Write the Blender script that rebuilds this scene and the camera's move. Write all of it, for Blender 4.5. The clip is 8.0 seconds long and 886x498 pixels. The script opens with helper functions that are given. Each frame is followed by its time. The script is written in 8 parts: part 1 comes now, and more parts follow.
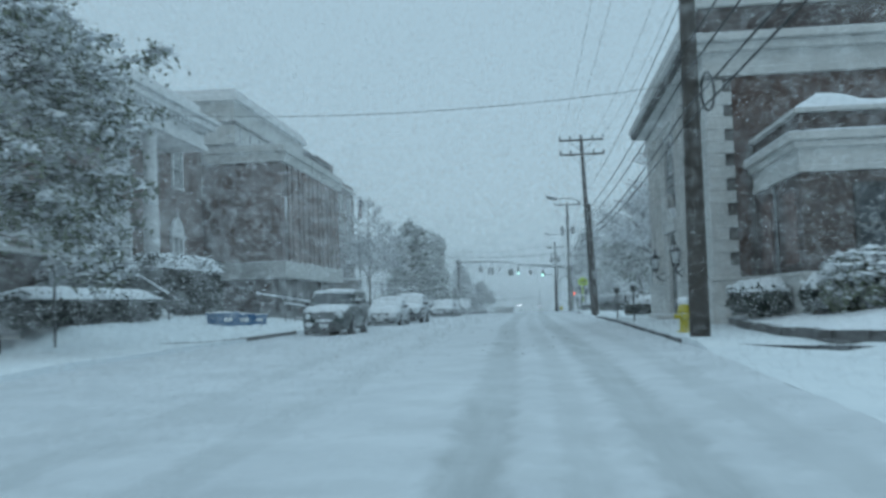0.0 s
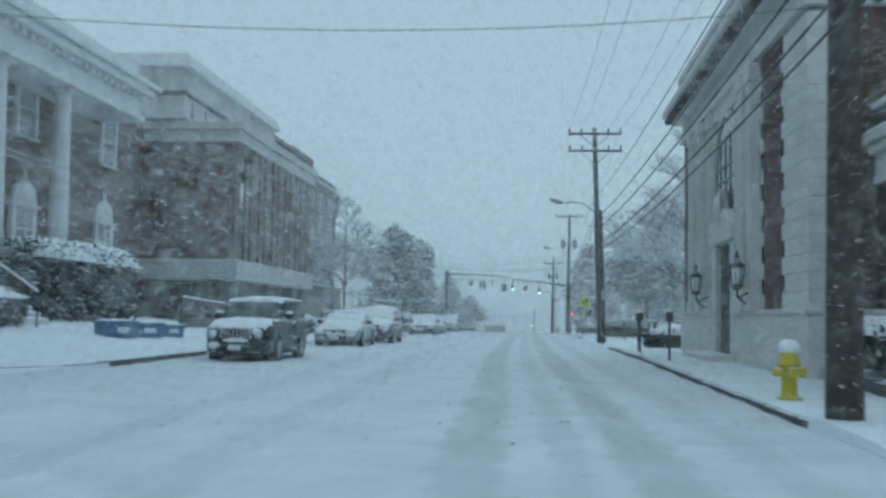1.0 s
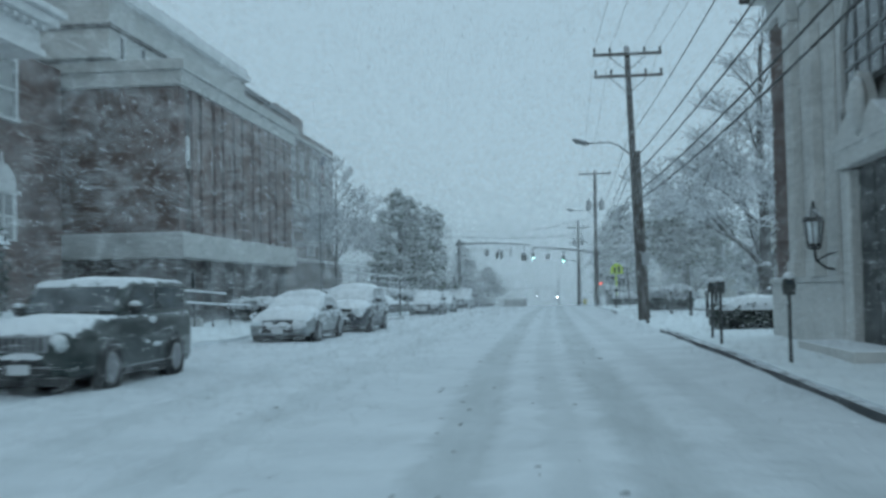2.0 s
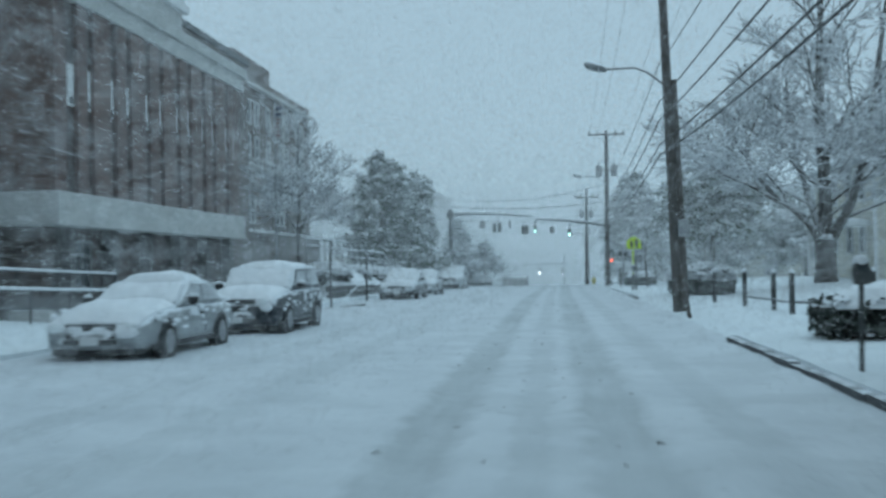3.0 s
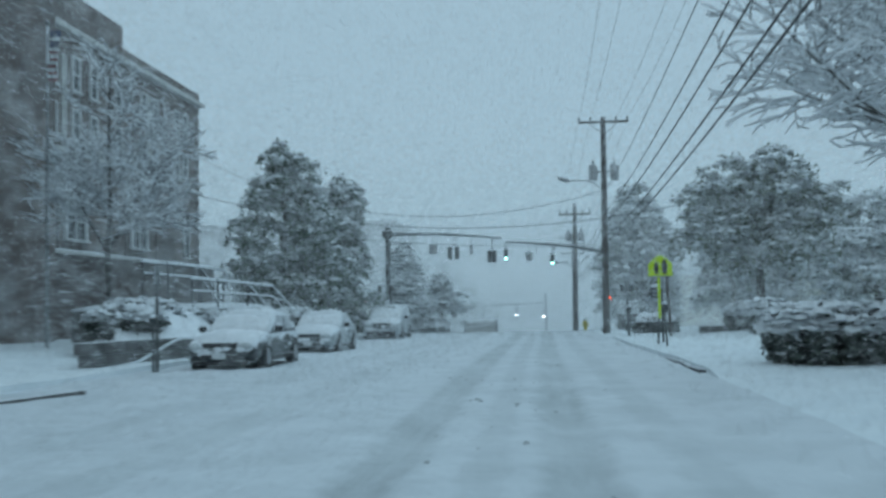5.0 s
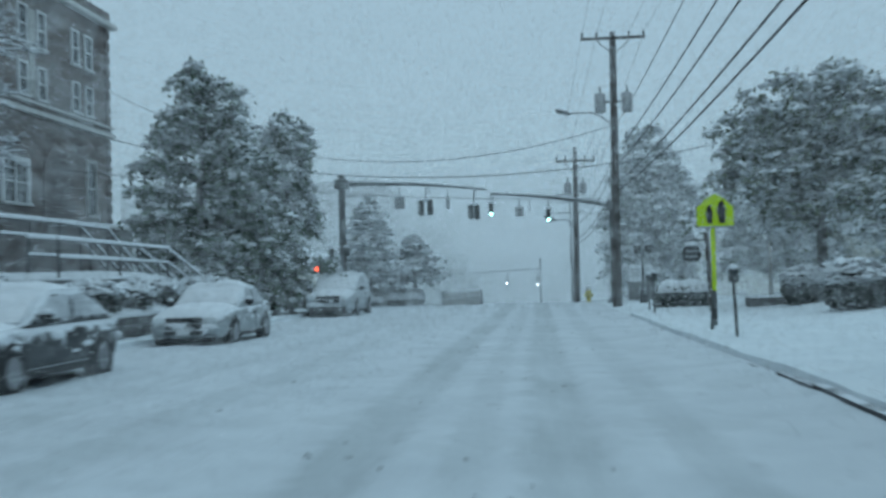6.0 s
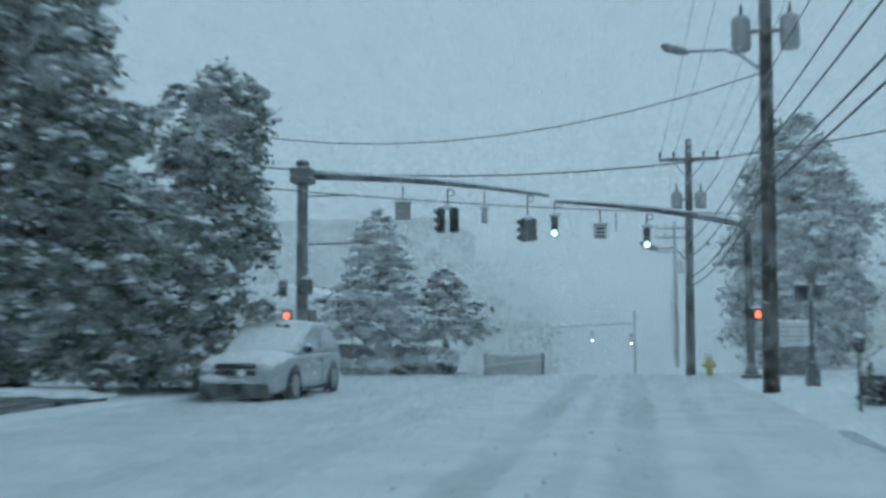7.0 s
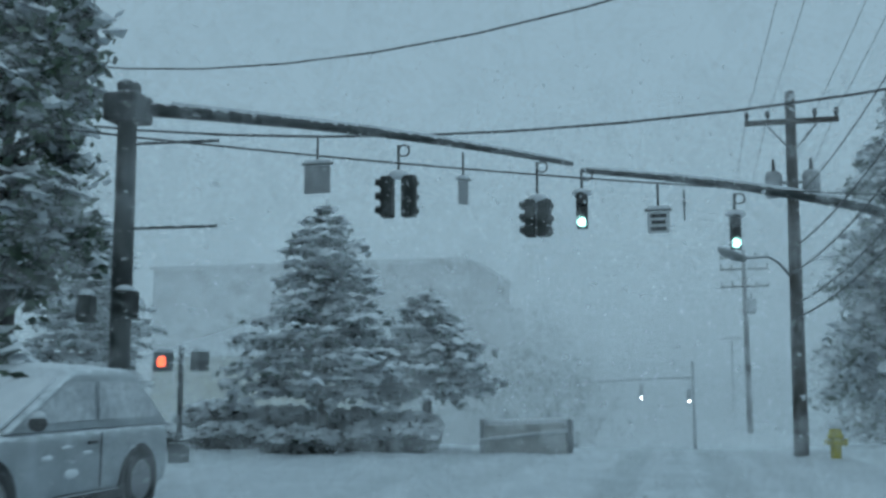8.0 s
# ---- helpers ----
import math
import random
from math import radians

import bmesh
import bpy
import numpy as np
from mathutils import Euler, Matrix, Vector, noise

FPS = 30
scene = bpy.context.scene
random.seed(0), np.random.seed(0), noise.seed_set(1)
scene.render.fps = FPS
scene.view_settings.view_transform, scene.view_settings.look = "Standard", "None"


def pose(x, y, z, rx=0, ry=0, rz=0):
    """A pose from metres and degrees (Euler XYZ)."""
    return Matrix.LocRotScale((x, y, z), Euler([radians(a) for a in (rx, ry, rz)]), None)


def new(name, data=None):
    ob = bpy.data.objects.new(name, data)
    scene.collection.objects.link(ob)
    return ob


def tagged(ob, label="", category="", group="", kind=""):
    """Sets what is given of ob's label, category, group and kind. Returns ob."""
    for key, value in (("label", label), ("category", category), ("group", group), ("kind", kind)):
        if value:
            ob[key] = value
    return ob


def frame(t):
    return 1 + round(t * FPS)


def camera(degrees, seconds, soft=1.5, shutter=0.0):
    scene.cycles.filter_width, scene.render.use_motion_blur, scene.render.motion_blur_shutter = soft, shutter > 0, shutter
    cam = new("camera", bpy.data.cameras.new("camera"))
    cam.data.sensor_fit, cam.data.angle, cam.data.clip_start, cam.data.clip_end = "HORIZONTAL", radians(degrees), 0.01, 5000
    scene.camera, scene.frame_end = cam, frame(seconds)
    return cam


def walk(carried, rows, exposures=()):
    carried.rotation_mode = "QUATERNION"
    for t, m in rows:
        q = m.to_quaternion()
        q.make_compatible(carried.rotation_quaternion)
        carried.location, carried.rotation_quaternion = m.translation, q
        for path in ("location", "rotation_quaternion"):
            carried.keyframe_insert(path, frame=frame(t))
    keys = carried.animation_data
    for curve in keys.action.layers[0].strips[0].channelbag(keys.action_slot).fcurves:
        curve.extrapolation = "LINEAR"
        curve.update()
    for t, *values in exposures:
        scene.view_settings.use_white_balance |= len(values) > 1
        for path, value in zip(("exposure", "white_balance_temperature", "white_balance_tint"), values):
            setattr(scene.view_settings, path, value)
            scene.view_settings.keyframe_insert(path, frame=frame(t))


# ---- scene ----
cam = camera(46.14, 8.0, soft=2.85, shutter=0.4)
ROWS = [
    (0.0, -0.007, -0.717, 1.079, 5.10, 3.01, -2.01),
    (0.5, -0.095, 4.612, 1.148, 5.13, 3.62, 0.46),
    (1.0, -0.181, 9.815, 1.299, 4.86, 3.71, 0.87),
    (1.5, -0.099, 15.546, 1.369, 5.99, 3.27, -1.18),
    (3.0, -0.030, 32.984, 1.557, 6.47, 0.92, -1.03),
    (3.5, 0.064, 38.767, 1.522, 6.32, 2.61, -1.98),
    (4.0, 0.132, 44.489, 1.474, 6.03, 3.22, -1.77),
    (5.5, -0.011, 62.013, 1.406, 5.28, 3.13, -1.01),
    (6.0, 0.030, 68.303, 1.417, 5.11, 1.34, -1.54),
    (6.5, 0.289, 76.910, 1.428, 8.46, 3.29, -1.65),
    (7.0, 0.185, 87.486, 1.378, 10.25, 4.34, -0.31),
    (7.5, -0.356, 96.600, 1.321, 11.73, 5.50, -1.38),
    (8.0, -0.463, 100.467, 1.321, 12.64, 7.37, -0.24),
]
walk(cam, [(t, pose(x, y, z, 90 + pitch, 0, yaw) @ pose(0, 0, 0, 0, 0, roll)) for t, x, y, z, yaw, pitch, roll in ROWS],
     exposures=[(0.0, 0.0, 6500, 10), (4.0, -0.05, 6450, 10), (5.5, -0.12, 6400, 9), (6.5, -0.06, 6350, 9), (7.0, -0.1, 6320, 8), (7.5, -0.29, 6280, 7), (8.0, -0.35, 6250, 7)])

# ---- world and light: an overcast sky in falling snow ----
world = bpy.data.worlds.new("overcast")
scene.world = world
world.use_nodes = True
wn, wl = world.node_tree.nodes, world.node_tree.links
sky = wn.new("ShaderNodeTexSky")
sky.sky_type, sky.sun_disc = "NISHITA", False
sky.sun_elevation, sky.sun_rotation = radians(38), radians(200)
sky.air_density, sky.dust_density, sky.ozone_density = 1.0, 4.0, 2.0
cloud = wn.new("ShaderNodeMixRGB")
cloud.inputs[0].default_value = 0.93
cloud.inputs[2].default_value = (3.97, 5.75, 6.85, 1)
wl.new(sky.outputs[0], cloud.inputs[1])
wl.new(cloud.outputs[0], wn["Background"].inputs[0])
wn["Background"].inputs[1].default_value = 0.098
sun_data = bpy.data.lights.new("sun", "SUN")
sun_data.energy, sun_data.angle, sun_data.color = 0.5, radians(40), (0.66, 1.0, 1.2)
sun = new("sun", sun_data)
sun.rotation_euler = (radians(38), 0, radians(160))
scene.cycles.transparent_max_bounces = 64


# ---- the lie of the land ----
def smooth(a, b, v):
    s = min(1.0, max(0.0, (v - a) / (b - a)))
    return s * s * (3 - 2 * s)


def grade(y):
    """Height of the road's surface along its length."""
    return float(np.interp(y, (-200, 0, 20, 40, 60, 80, 95, 105, 118, 127, 135, 165, 200, 330, 900), (-2.5, -0.36, 0, 0.08, 0.03, 0.0, -0.17, -0.21, -0.28, -0.36, -0.75, -3.0, -5.0, -9.0, -14.0)))


KERB_R, KERB_L = 3.1, -9.3


def land(x, y):
    """Height of the snow at a place."""
    z = grade(y)
    cross = smooth(114, 117.5, y) * (1 - smooth(122.5, 125, y))
    if x > KERB_R:
        bank = smooth(52.4, 54.0, y) * (1 - smooth(74.5, 76.3, y)) + smooth(102.6, 104.0, y)
        z += 0.16 * (1 - cross) * (1 - bank * (1 - smooth(KERB_R, KERB_R + 1.6, x))) * (1 - smooth(20.5, 18, y) * (1 - smooth(5.5, 5.6, x)) * 0.75)
        z += (0.4 * smooth(6, 12, x) * smooth(55, 75, y)) * (1 - smooth(112, 116, y))
    elif x < KERB_L:
        z += 0.16 * (1 - cross)
        near = smooth(27, 31, y) * (1 - smooth(53, 60, y))
        z += 0.85 * smooth(-10.2, -17, x) * near + 0.35 * smooth(-10, -16, x) * smooth(55, 65, y) * (1 - smooth(108, 113, y))
    return z + 0.035 * noise.noise((x * 0.35, y * 0.35, 0.0)) + 0.015 * noise.noise((x * 1.3, y * 1.3, 4.0))


# ---- materials ----
def nodes_of(name, rough=0.7, metal=0.0):
    m = bpy.data.materials.new(name)
    m.use_nodes = True
    n, l = m.node_tree.nodes, m.node_tree.links
    b = n["Principled BSDF"]
    b.inputs["Roughness"].default_value, b.inputs["Metallic"].default_value = rough, metal
    return m, n, l, b


def grain(n, l, scale, detail=4.0, coord="Object"):
    tc = n.new("ShaderNodeTexCoord")
    t = n.new("ShaderNodeTexNoise")
    t.inputs["Scale"].default_value, t.inputs["Detail"].default_value = scale, detail
    l.new(tc.outputs[coord], t.inputs["Vector"])
    return t.outputs["Fac"]


def ramp(n, l, fac, stops):
    r = n.new("ShaderNodeValToRGB")
    e = r.color_ramp.elements
    while len(e) < len(stops):
        e.new(0.5)
    for el, (p, c) in zip(e, stops):
        el.position, el.color = p, (*c, 1)
    l.new(fac, r.inputs[0])
    return r.outputs[0]


def bumped(n, l, b, fac, strength, distance=0.02):
    k = n.new("ShaderNodeBump")
    k.inputs["Strength"].default_value, k.inputs["Distance"].default_value = strength, distance
    l.new(fac, k.inputs["Height"])
    l.new(k.outputs[0], b.inputs["Normal"])


def mixed(n, l, fac, a, c, blend="MIX"):
    m = n.new("ShaderNodeMixRGB")
    m.blend_type = blend
    for s, v in ((0, fac), (1, a), (2, c)):
        if hasattr(v, "links"):
            l.new(v, m.inputs[s])
        else:
            m.inputs[s].default_value = v if s == 0 else (*v, 1)
    return m.outputs[0]


def maths(n, l, op, a, c):
    m = n.new("ShaderNodeMath")
    m.operation = op
    for s, v in ((0, a), (1, c)):
        if hasattr(v, "links"):
            l.new(v, m.inputs[s])
        else:
            m.inputs[s].default_value = v
    return m.outputs[0]


def snow_on(n, l, colour, lowest=0.35, patch=3.0, soft=0.12, spread=0.9):
    """Snow lying on faces that look up, with a ragged edge."""
    geo, sep = n.new("ShaderNodeNewGeometry"), n.new("ShaderNodeSeparateXYZ")
    l.new(geo.outputs["Normal"], sep.inputs[0])
    wob = maths(n, l, "MULTIPLY", maths(n, l, "SUBTRACT", grain(n, l, patch, 6.0), 0.5), spread)
    s = maths(n, l, "ADD", sep.outputs["Z"], wob)
    mr = n.new("ShaderNodeMapRange")
    l.new(s, mr.inputs[0])
    mr.inputs[1].default_value, mr.inputs[2].default_value = lowest - soft, lowest + soft
    return mixed(n, l, mr.outputs[0], colour, (0.78, 0.81, 0.84))


def plain(name, lo, hi, rough=0.7, scale=6.0, metal=0.0, bump=0.15, snow=None, patch=3.0, spread=0.9):
    """A surface whose colour wanders between two shades at two scales, if wished with snow lying on it."""
    m, n, l, b = nodes_of(name, rough, metal)
    fine, wide = grain(n, l, scale * 6, 5.0), grain(n, l, scale * 0.6, 3.0)
    c = ramp(n, l, mixed(n, l, 0.5, fine, wide), ((0.3, lo), (0.7, hi)))
    if snow is not None:
        c = snow_on(n, l, c, snow, patch, spread=spread)
    l.new(c, b.inputs["Base Color"])
    bumped(n, l, b, fine, bump)
    return m


def brick_skin(name, lo, hi, mortar, snow=None):
    m, n, l, b = nodes_of(name, 0.85)
    geo, tc = n.new("ShaderNodeNewGeometry"), n.new("ShaderNodeTexCoord")
    sp, sn = n.new("ShaderNodeSeparateXYZ"), n.new("ShaderNodeSeparateXYZ")
    l.new(geo.outputs["Position"], sp.inputs[0])
    along = maths(n, l, "ADD", sp.outputs["X"], sp.outputs["Y"])
    cb = n.new("ShaderNodeCombineXYZ")
    l.new(along, cb.inputs[0]), l.new(sp.outputs["Z"], cb.inputs[1])
    br = n.new("ShaderNodeTexBrick")
    br.inputs["Scale"].default_value = 1.0
    br.inputs["Brick Width"].default_value, br.inputs["Row Height"].default_value = 0.215, 0.075
    br.inputs["Mortar Size"].default_value, br.inputs["Bias"].default_value = 0.006, 0.0
    br.inputs["Color1"].default_value, br.inputs["Color2"].default_value = (*lo, 1), (*hi, 1)
    br.inputs["Mortar"].default_value = (*mortar, 1)
    l.new(cb.outputs[0], br.inputs["Vector"])
    stain = ramp(n, l, grain(n, l, 0.35, 5.0), ((0.3, (0.72, 0.72, 0.74)), (0.7, (1.12, 1.1, 1.08))))
    c = mixed(n, l, 1.0, br.outputs["Color"], stain, "MULTIPLY")
    # driven snow sticking to the wall in small flecks
    fleck = ramp(n, l, grain(n, l, 7.0, 8.0), ((0.60, (0, 0, 0)), (0.72, (1, 1, 1))))
    wide = ramp(n, l, grain(n, l, 0.5, 3.0), ((0.35, (0.05, 0.05, 0.05)), (0.75, (0.34, 0.34, 0.34))))
    c = mixed(n, l, mixed(n, l, 1.0, fleck, wide, "MULTIPLY"), c, (0.7, 0.73, 0.76))
    l.new(c, b.inputs["Base Color"])
    bumped(n, l, b, br.outputs["Fac"], -0.4, 0.01)
    return m


def snow_skin(name, lo=(0.72, 0.77, 0.80), hi=(0.815, 0.86, 0.88), scale=1.2, bump=0.35):
    m, n, l, b = nodes_of(name, 0.75)
    fine, wide = grain(n, l, scale * 14, 8.0), grain(n, l, scale, 4.0)
    l.new(ramp(n, l, wide, ((0.3, lo), (0.7, hi))), b.inputs["Base Color"])
    bumped(n, l, b, mixed(n, l, 0.6, fine, wide), bump, 0.05)
    b.inputs["Specular IOR Level"].default_value = 0.2
    return m


def road_skin():
    """Snow on a road: trodden by wheels along the lanes, loose and bright between."""
    m, n, l, b = nodes_of("driven_snow", 0.6)
    geo, sp = n.new("ShaderNodeNewGeometry"), n.new("ShaderNodeSeparateXYZ")
    l.new(geo.outputs["Position"], sp.inputs[0])
    wander = maths(n, l, "MULTIPLY", maths(n, l, "SUBTRACT", grain(n, l, 0.03, 1.0), 0.5), 0.7)
    ragged = maths(n, l, "MULTIPLY", maths(n, l, "SUBTRACT", grain(n, l, 2.2, 5.0), 0.5), 0.45)
    wander = maths(n, l, "ADD", wander, ragged)
    drift = n.new("ShaderNodeMapRange")
    l.new(sp.outputs["Y"], drift.inputs[0])
    for slot, v in ((1, 15.0), (2, 60.0), (3, -0.85), (4, 0.0)):
        drift.inputs[slot].default_value = v
    x = maths(n, l, "ADD", maths(n, l, "ADD", sp.outputs["X"], wander), drift.outputs[0])
    total = None
    for centre, half in ((-1.42, 0.4), (0.28, 0.42), (-3.75, 0.34), (-0.5, 0.24), (1.35, 0.3), (-5.3, 0.3)):
        d = maths(n, l, "DIVIDE", maths(n, l, "ABSOLUTE", maths(n, l, "SUBTRACT", x, centre), 0), half)
        v = maths(n, l, "MINIMUM", maths(n, l, "MAXIMUM", maths(n, l, "MULTIPLY", maths(n, l, "SUBTRACT", 1.0, d), 2.2), 0.0), 1.0)
        v = maths(n, l, "MULTIPLY", v, 0.82 if half >= 0.4 else 0.42)
        total = v if total is None else maths(n, l, "MAXIMUM", total, v)
    stretch = n.new("ShaderNodeMapping")
    stretch.inputs["Scale"].default_value = (1.0, 0.12, 1.0)
    l.new(geo.outputs["Position"], stretch.inputs[0])
    streak = n.new("ShaderNodeTexNoise")
    streak.inputs["Scale"].default_value, streak.inputs["Detail"].default_value = 5.0, 6.0
    l.new(stretch.outputs[0], streak.inputs["Vector"])
    amount = maths(n, l, "MULTIPLY", total, maths(n, l, "ADD", streak.outputs["Fac"], 0.25))
    fade = ramp(n, l, grain(n, l, 0.22, 3.0), ((0.34, (0.45, 0.45, 0.45)), (0.6, (1, 1, 1))))
    amount = maths(n, l, "MULTIPLY", amount, fade)
    loose = ramp(n, l, grain(n, l, 0.8, 5.0), ((0.3, (0.585, 0.62, 0.65)), (0.7, (0.695, 0.73, 0.76))))
    c = mixed(n, l, amount, loose, (0.35, 0.385, 0.395))
    crumb = ramp(n, l, grain(n, l, 2.6, 9.0), ((0.66, (0, 0, 0)), (0.73, (1, 1, 1))))
    c = mixed(n, l, mixed(n, l, 1.0, crumb, (0.35, 0.35, 0.35), "MULTIPLY"), c, (0.3, 0.31, 0.32))
    churn = ramp(n, l, grain(n, l, 1.1, 7.0), ((0.5, (0, 0, 0)), (0.62, (1, 1, 1))))
    c = mixed(n, l, mixed(n, l, 1.0, churn, (0.3, 0.3, 0.3), "MULTIPLY"), c, (0.48, 0.515, 0.53))
    l.new(c, b.inputs["Base Color"])
    bumped(n, l, b, mixed(n, l, 0.5, grain(n, l, 5.0, 9.0), mixed(n, l, 0.5, streak.outputs["Fac"], churn)), 0.8, 0.09)
    return m


def paint(name, colour, snow=0.55, spread=1.5, metal=0.35):
    """Car paint with wet snow clinging to it."""
    m, n, l, b = nodes_of(name, 0.3, metal)
    dirt = ramp(n, l, grain(n, l, 3.0, 6.0), ((0.3, tuple(v * 0.8 for v in colour)), (0.7, tuple(v * 1.15 + 0.01 for v in colour))))
    geo, sep = n.new("ShaderNodeNewGeometry"), n.new("ShaderNodeSeparateXYZ")
    l.new(geo.outputs["Normal"], sep.inputs[0])
    wob = maths(n, l, "MULTIPLY", maths(n, l, "SUBTRACT", grain(n, l, 4.5, 6.0), 0.5), spread)
    mr = n.new("ShaderNodeMapRange")
    l.new(maths(n, l, "ADD", sep.outputs["Z"], wob), mr.inputs[0])
    mr.inputs[1].default_value, mr.inputs[2].default_value = snow - 0.1, snow + 0.1
    l.new(mixed(n, l, mr.outputs[0], dirt, (0.76, 0.79, 0.82)), b.inputs["Base Color"])
    l.new(maths(n, l, "MULTIPLY", maths(n, l, "SUBTRACT", 1.0, mr.outputs[0]), metal), b.inputs["Metallic"])
    l.new(maths(n, l, "ADD", maths(n, l, "MULTIPLY", mr.outputs[0], 0.45), 0.3), b.inputs["Roughness"])
    return m


def lamp_skin(name, colour, strength):
    m, n, l, b = nodes_of(name, 0.3)
    b.inputs["Base Color"].default_value = (*colour, 1)
    b.inputs["Emission Color"].default_value, b.inputs["Emission Strength"].default_value = (*colour, 1), strength
    return m


def glass_skin(name, tint=(0.02, 0.025, 0.03)):
    m, n, l, b = nodes_of(name, 0.08)
    f = grain(n, l, 2.0, 4.0)
    l.new(ramp(n, l, f, ((0.35, tint), (0.75, tuple(v * 2.5 + 0.02 for v in tint)))), b.inputs["Base Color"])
    b.inputs["Specular IOR Level"].default_value = 0.6
    return m


SNOW = snow_skin("fallen_snow")
SNOW_CAP = snow_skin("snow_cap", (0.78, 0.81, 0.84), (0.86, 0.88, 0.9), 3.0, 0.5)


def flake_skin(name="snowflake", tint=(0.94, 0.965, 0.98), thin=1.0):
    """A snowflake lets through about as much light as it throws back. thin: opacity of the see-through scraps that
    imitate haze.
    """
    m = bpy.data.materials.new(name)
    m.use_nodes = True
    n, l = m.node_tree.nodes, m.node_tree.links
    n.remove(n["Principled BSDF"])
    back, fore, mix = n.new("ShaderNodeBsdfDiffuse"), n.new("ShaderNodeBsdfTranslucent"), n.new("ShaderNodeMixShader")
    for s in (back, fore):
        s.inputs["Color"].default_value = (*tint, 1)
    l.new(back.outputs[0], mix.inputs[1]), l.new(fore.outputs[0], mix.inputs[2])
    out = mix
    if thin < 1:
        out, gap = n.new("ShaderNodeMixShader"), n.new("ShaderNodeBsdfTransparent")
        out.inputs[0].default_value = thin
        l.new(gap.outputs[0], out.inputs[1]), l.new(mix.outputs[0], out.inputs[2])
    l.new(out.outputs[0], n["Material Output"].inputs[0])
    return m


# haze: extinction per metre, and opacity of each scrap imitating it
THICK, HAZE_ALPHA = 0.0031, 0.05
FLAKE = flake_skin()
HAZE_SKIN = flake_skin("haze_scrap", (0.985, 0.995, 1.0), HAZE_ALPHA)
ROAD = road_skin()
BRICK = brick_skin("red_brown_brick", (0.125, 0.08, 0.07), (0.2, 0.124, 0.105), (0.25, 0.24, 0.23))
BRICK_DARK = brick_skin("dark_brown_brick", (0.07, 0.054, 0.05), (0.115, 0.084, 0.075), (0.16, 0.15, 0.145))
BRICK_OLD = brick_skin("weathered_brick", (0.11, 0.085, 0.078), (0.175, 0.13, 0.115), (0.21, 0.2, 0.195))
BRICK_PIECE = plain("laid_brick", (0.085, 0.06, 0.054), (0.17, 0.108, 0.09), 0.85, 4.0, bump=0.4, snow=0.5, patch=9.0)
MORTAR = plain("mortar", (0.13, 0.12, 0.115), (0.2, 0.19, 0.18), 0.95, 8.0)
STONE = plain("limestone", (0.48, 0.48, 0.465), (0.64, 0.635, 0.615), 0.85, 1.6, bump=0.3, snow=0.6)
CONCRETE = plain("pale_concrete", (0.40, 0.41, 0.40), (0.54, 0.54, 0.52), 0.9, 1.2, bump=0.2, snow=0.7)
KERB_STONE = plain("kerb_granite", (0.045, 0.05, 0.055), (0.11, 0.115, 0.12), 0.9, 3.0, bump=0.5, snow=0.95, patch=5.0)
DARK_STONE = plain("dark_stone", (0.06, 0.06, 0.062), (0.13, 0.125, 0.12), 0.9, 3.0, bump=0.5, snow=0.55)
WHITE = plain("white_painted_wood", (0.62, 0.63, 0.63), (0.74, 0.75, 0.75), 0.55, 2.0, bump=0.1, snow=0.6)
CREAM = plain("cream_siding", (0.52, 0.50, 0.43), (0.62, 0.6, 0.52), 0.6, 2.0, bump=0.1)
ROOFING = plain("grey_roofing", (0.10, 0.105, 0.11), (0.17, 0.175, 0.18), 0.85, 2.0, snow=0.45)
POLE_WOOD = plain("weathered_pole_wood", (0.035, 0.03, 0.027), (0.10, 0.088, 0.078), 0.9, 5.0, bump=0.5, snow=0.62, patch=12.0, spread=2.2)
ARM_WOOD = plain("crossarm_wood", (0.06, 0.055, 0.05), (0.13, 0.12, 0.11), 0.9, 5.0, snow=0.5)
GALV = plain("galvanised_steel", (0.16, 0.17, 0.175), (0.27, 0.28, 0.285), 0.5, 6.0, metal=0.6, snow=0.55)
BLACK_METAL = plain("black_iron", (0.012, 0.013, 0.014), (0.035, 0.036, 0.038), 0.5, 8.0, snow=0.6, patch=9.0)
DARK_STEEL = plain("dark_painted_steel", (0.025, 0.03, 0.03), (0.06, 0.065, 0.065), 0.55, 5.0, snow=0.62, patch=10.0, spread=1.9)
RUBBER = plain("tyre_rubber", (0.012, 0.012, 0.013), (0.03, 0.03, 0.031), 0.9, 10.0, snow=0.75, patch=14.0, spread=1.6)
RIM = plain("alloy_rim", (0.2, 0.2, 0.21), (0.34, 0.34, 0.35), 0.35, 8.0, metal=0.8)
PLASTIC = plain("black_plastic", (0.015, 0.016, 0.017), (0.035, 0.036, 0.038), 0.6, 8.0, snow=0.7, patch=9.0, spread=1.5)
GLASS = glass_skin("window_glass", (0.02, 0.026, 0.03))
CAR_GLASS = glass_skin("car_glass", (0.05, 0.06, 0.065))
LENS = glass_skin("headlamp_lens", (0.42, 0.45, 0.46))
YELLOW = plain("hydrant_yellow", (0.42, 0.34, 0.02), (0.58, 0.48, 0.04), 0.5, 6.0, snow=0.75, patch=8.0)
SIGN_LIME = plain("fluorescent_lime", (0.52, 0.72, 0.0), (0.6, 0.8, 0.01), 0.5, 2.0, bump=0.02)
SIGN_BLACK = plain("sign_black", (0.012, 0.012, 0.012), (0.025, 0.025, 0.025), 0.6, 4.0)
SIGN_GREY = plain("sign_back", (0.28, 0.29, 0.30), (0.38, 0.39, 0.4), 0.5, 4.0, metal=0.3)
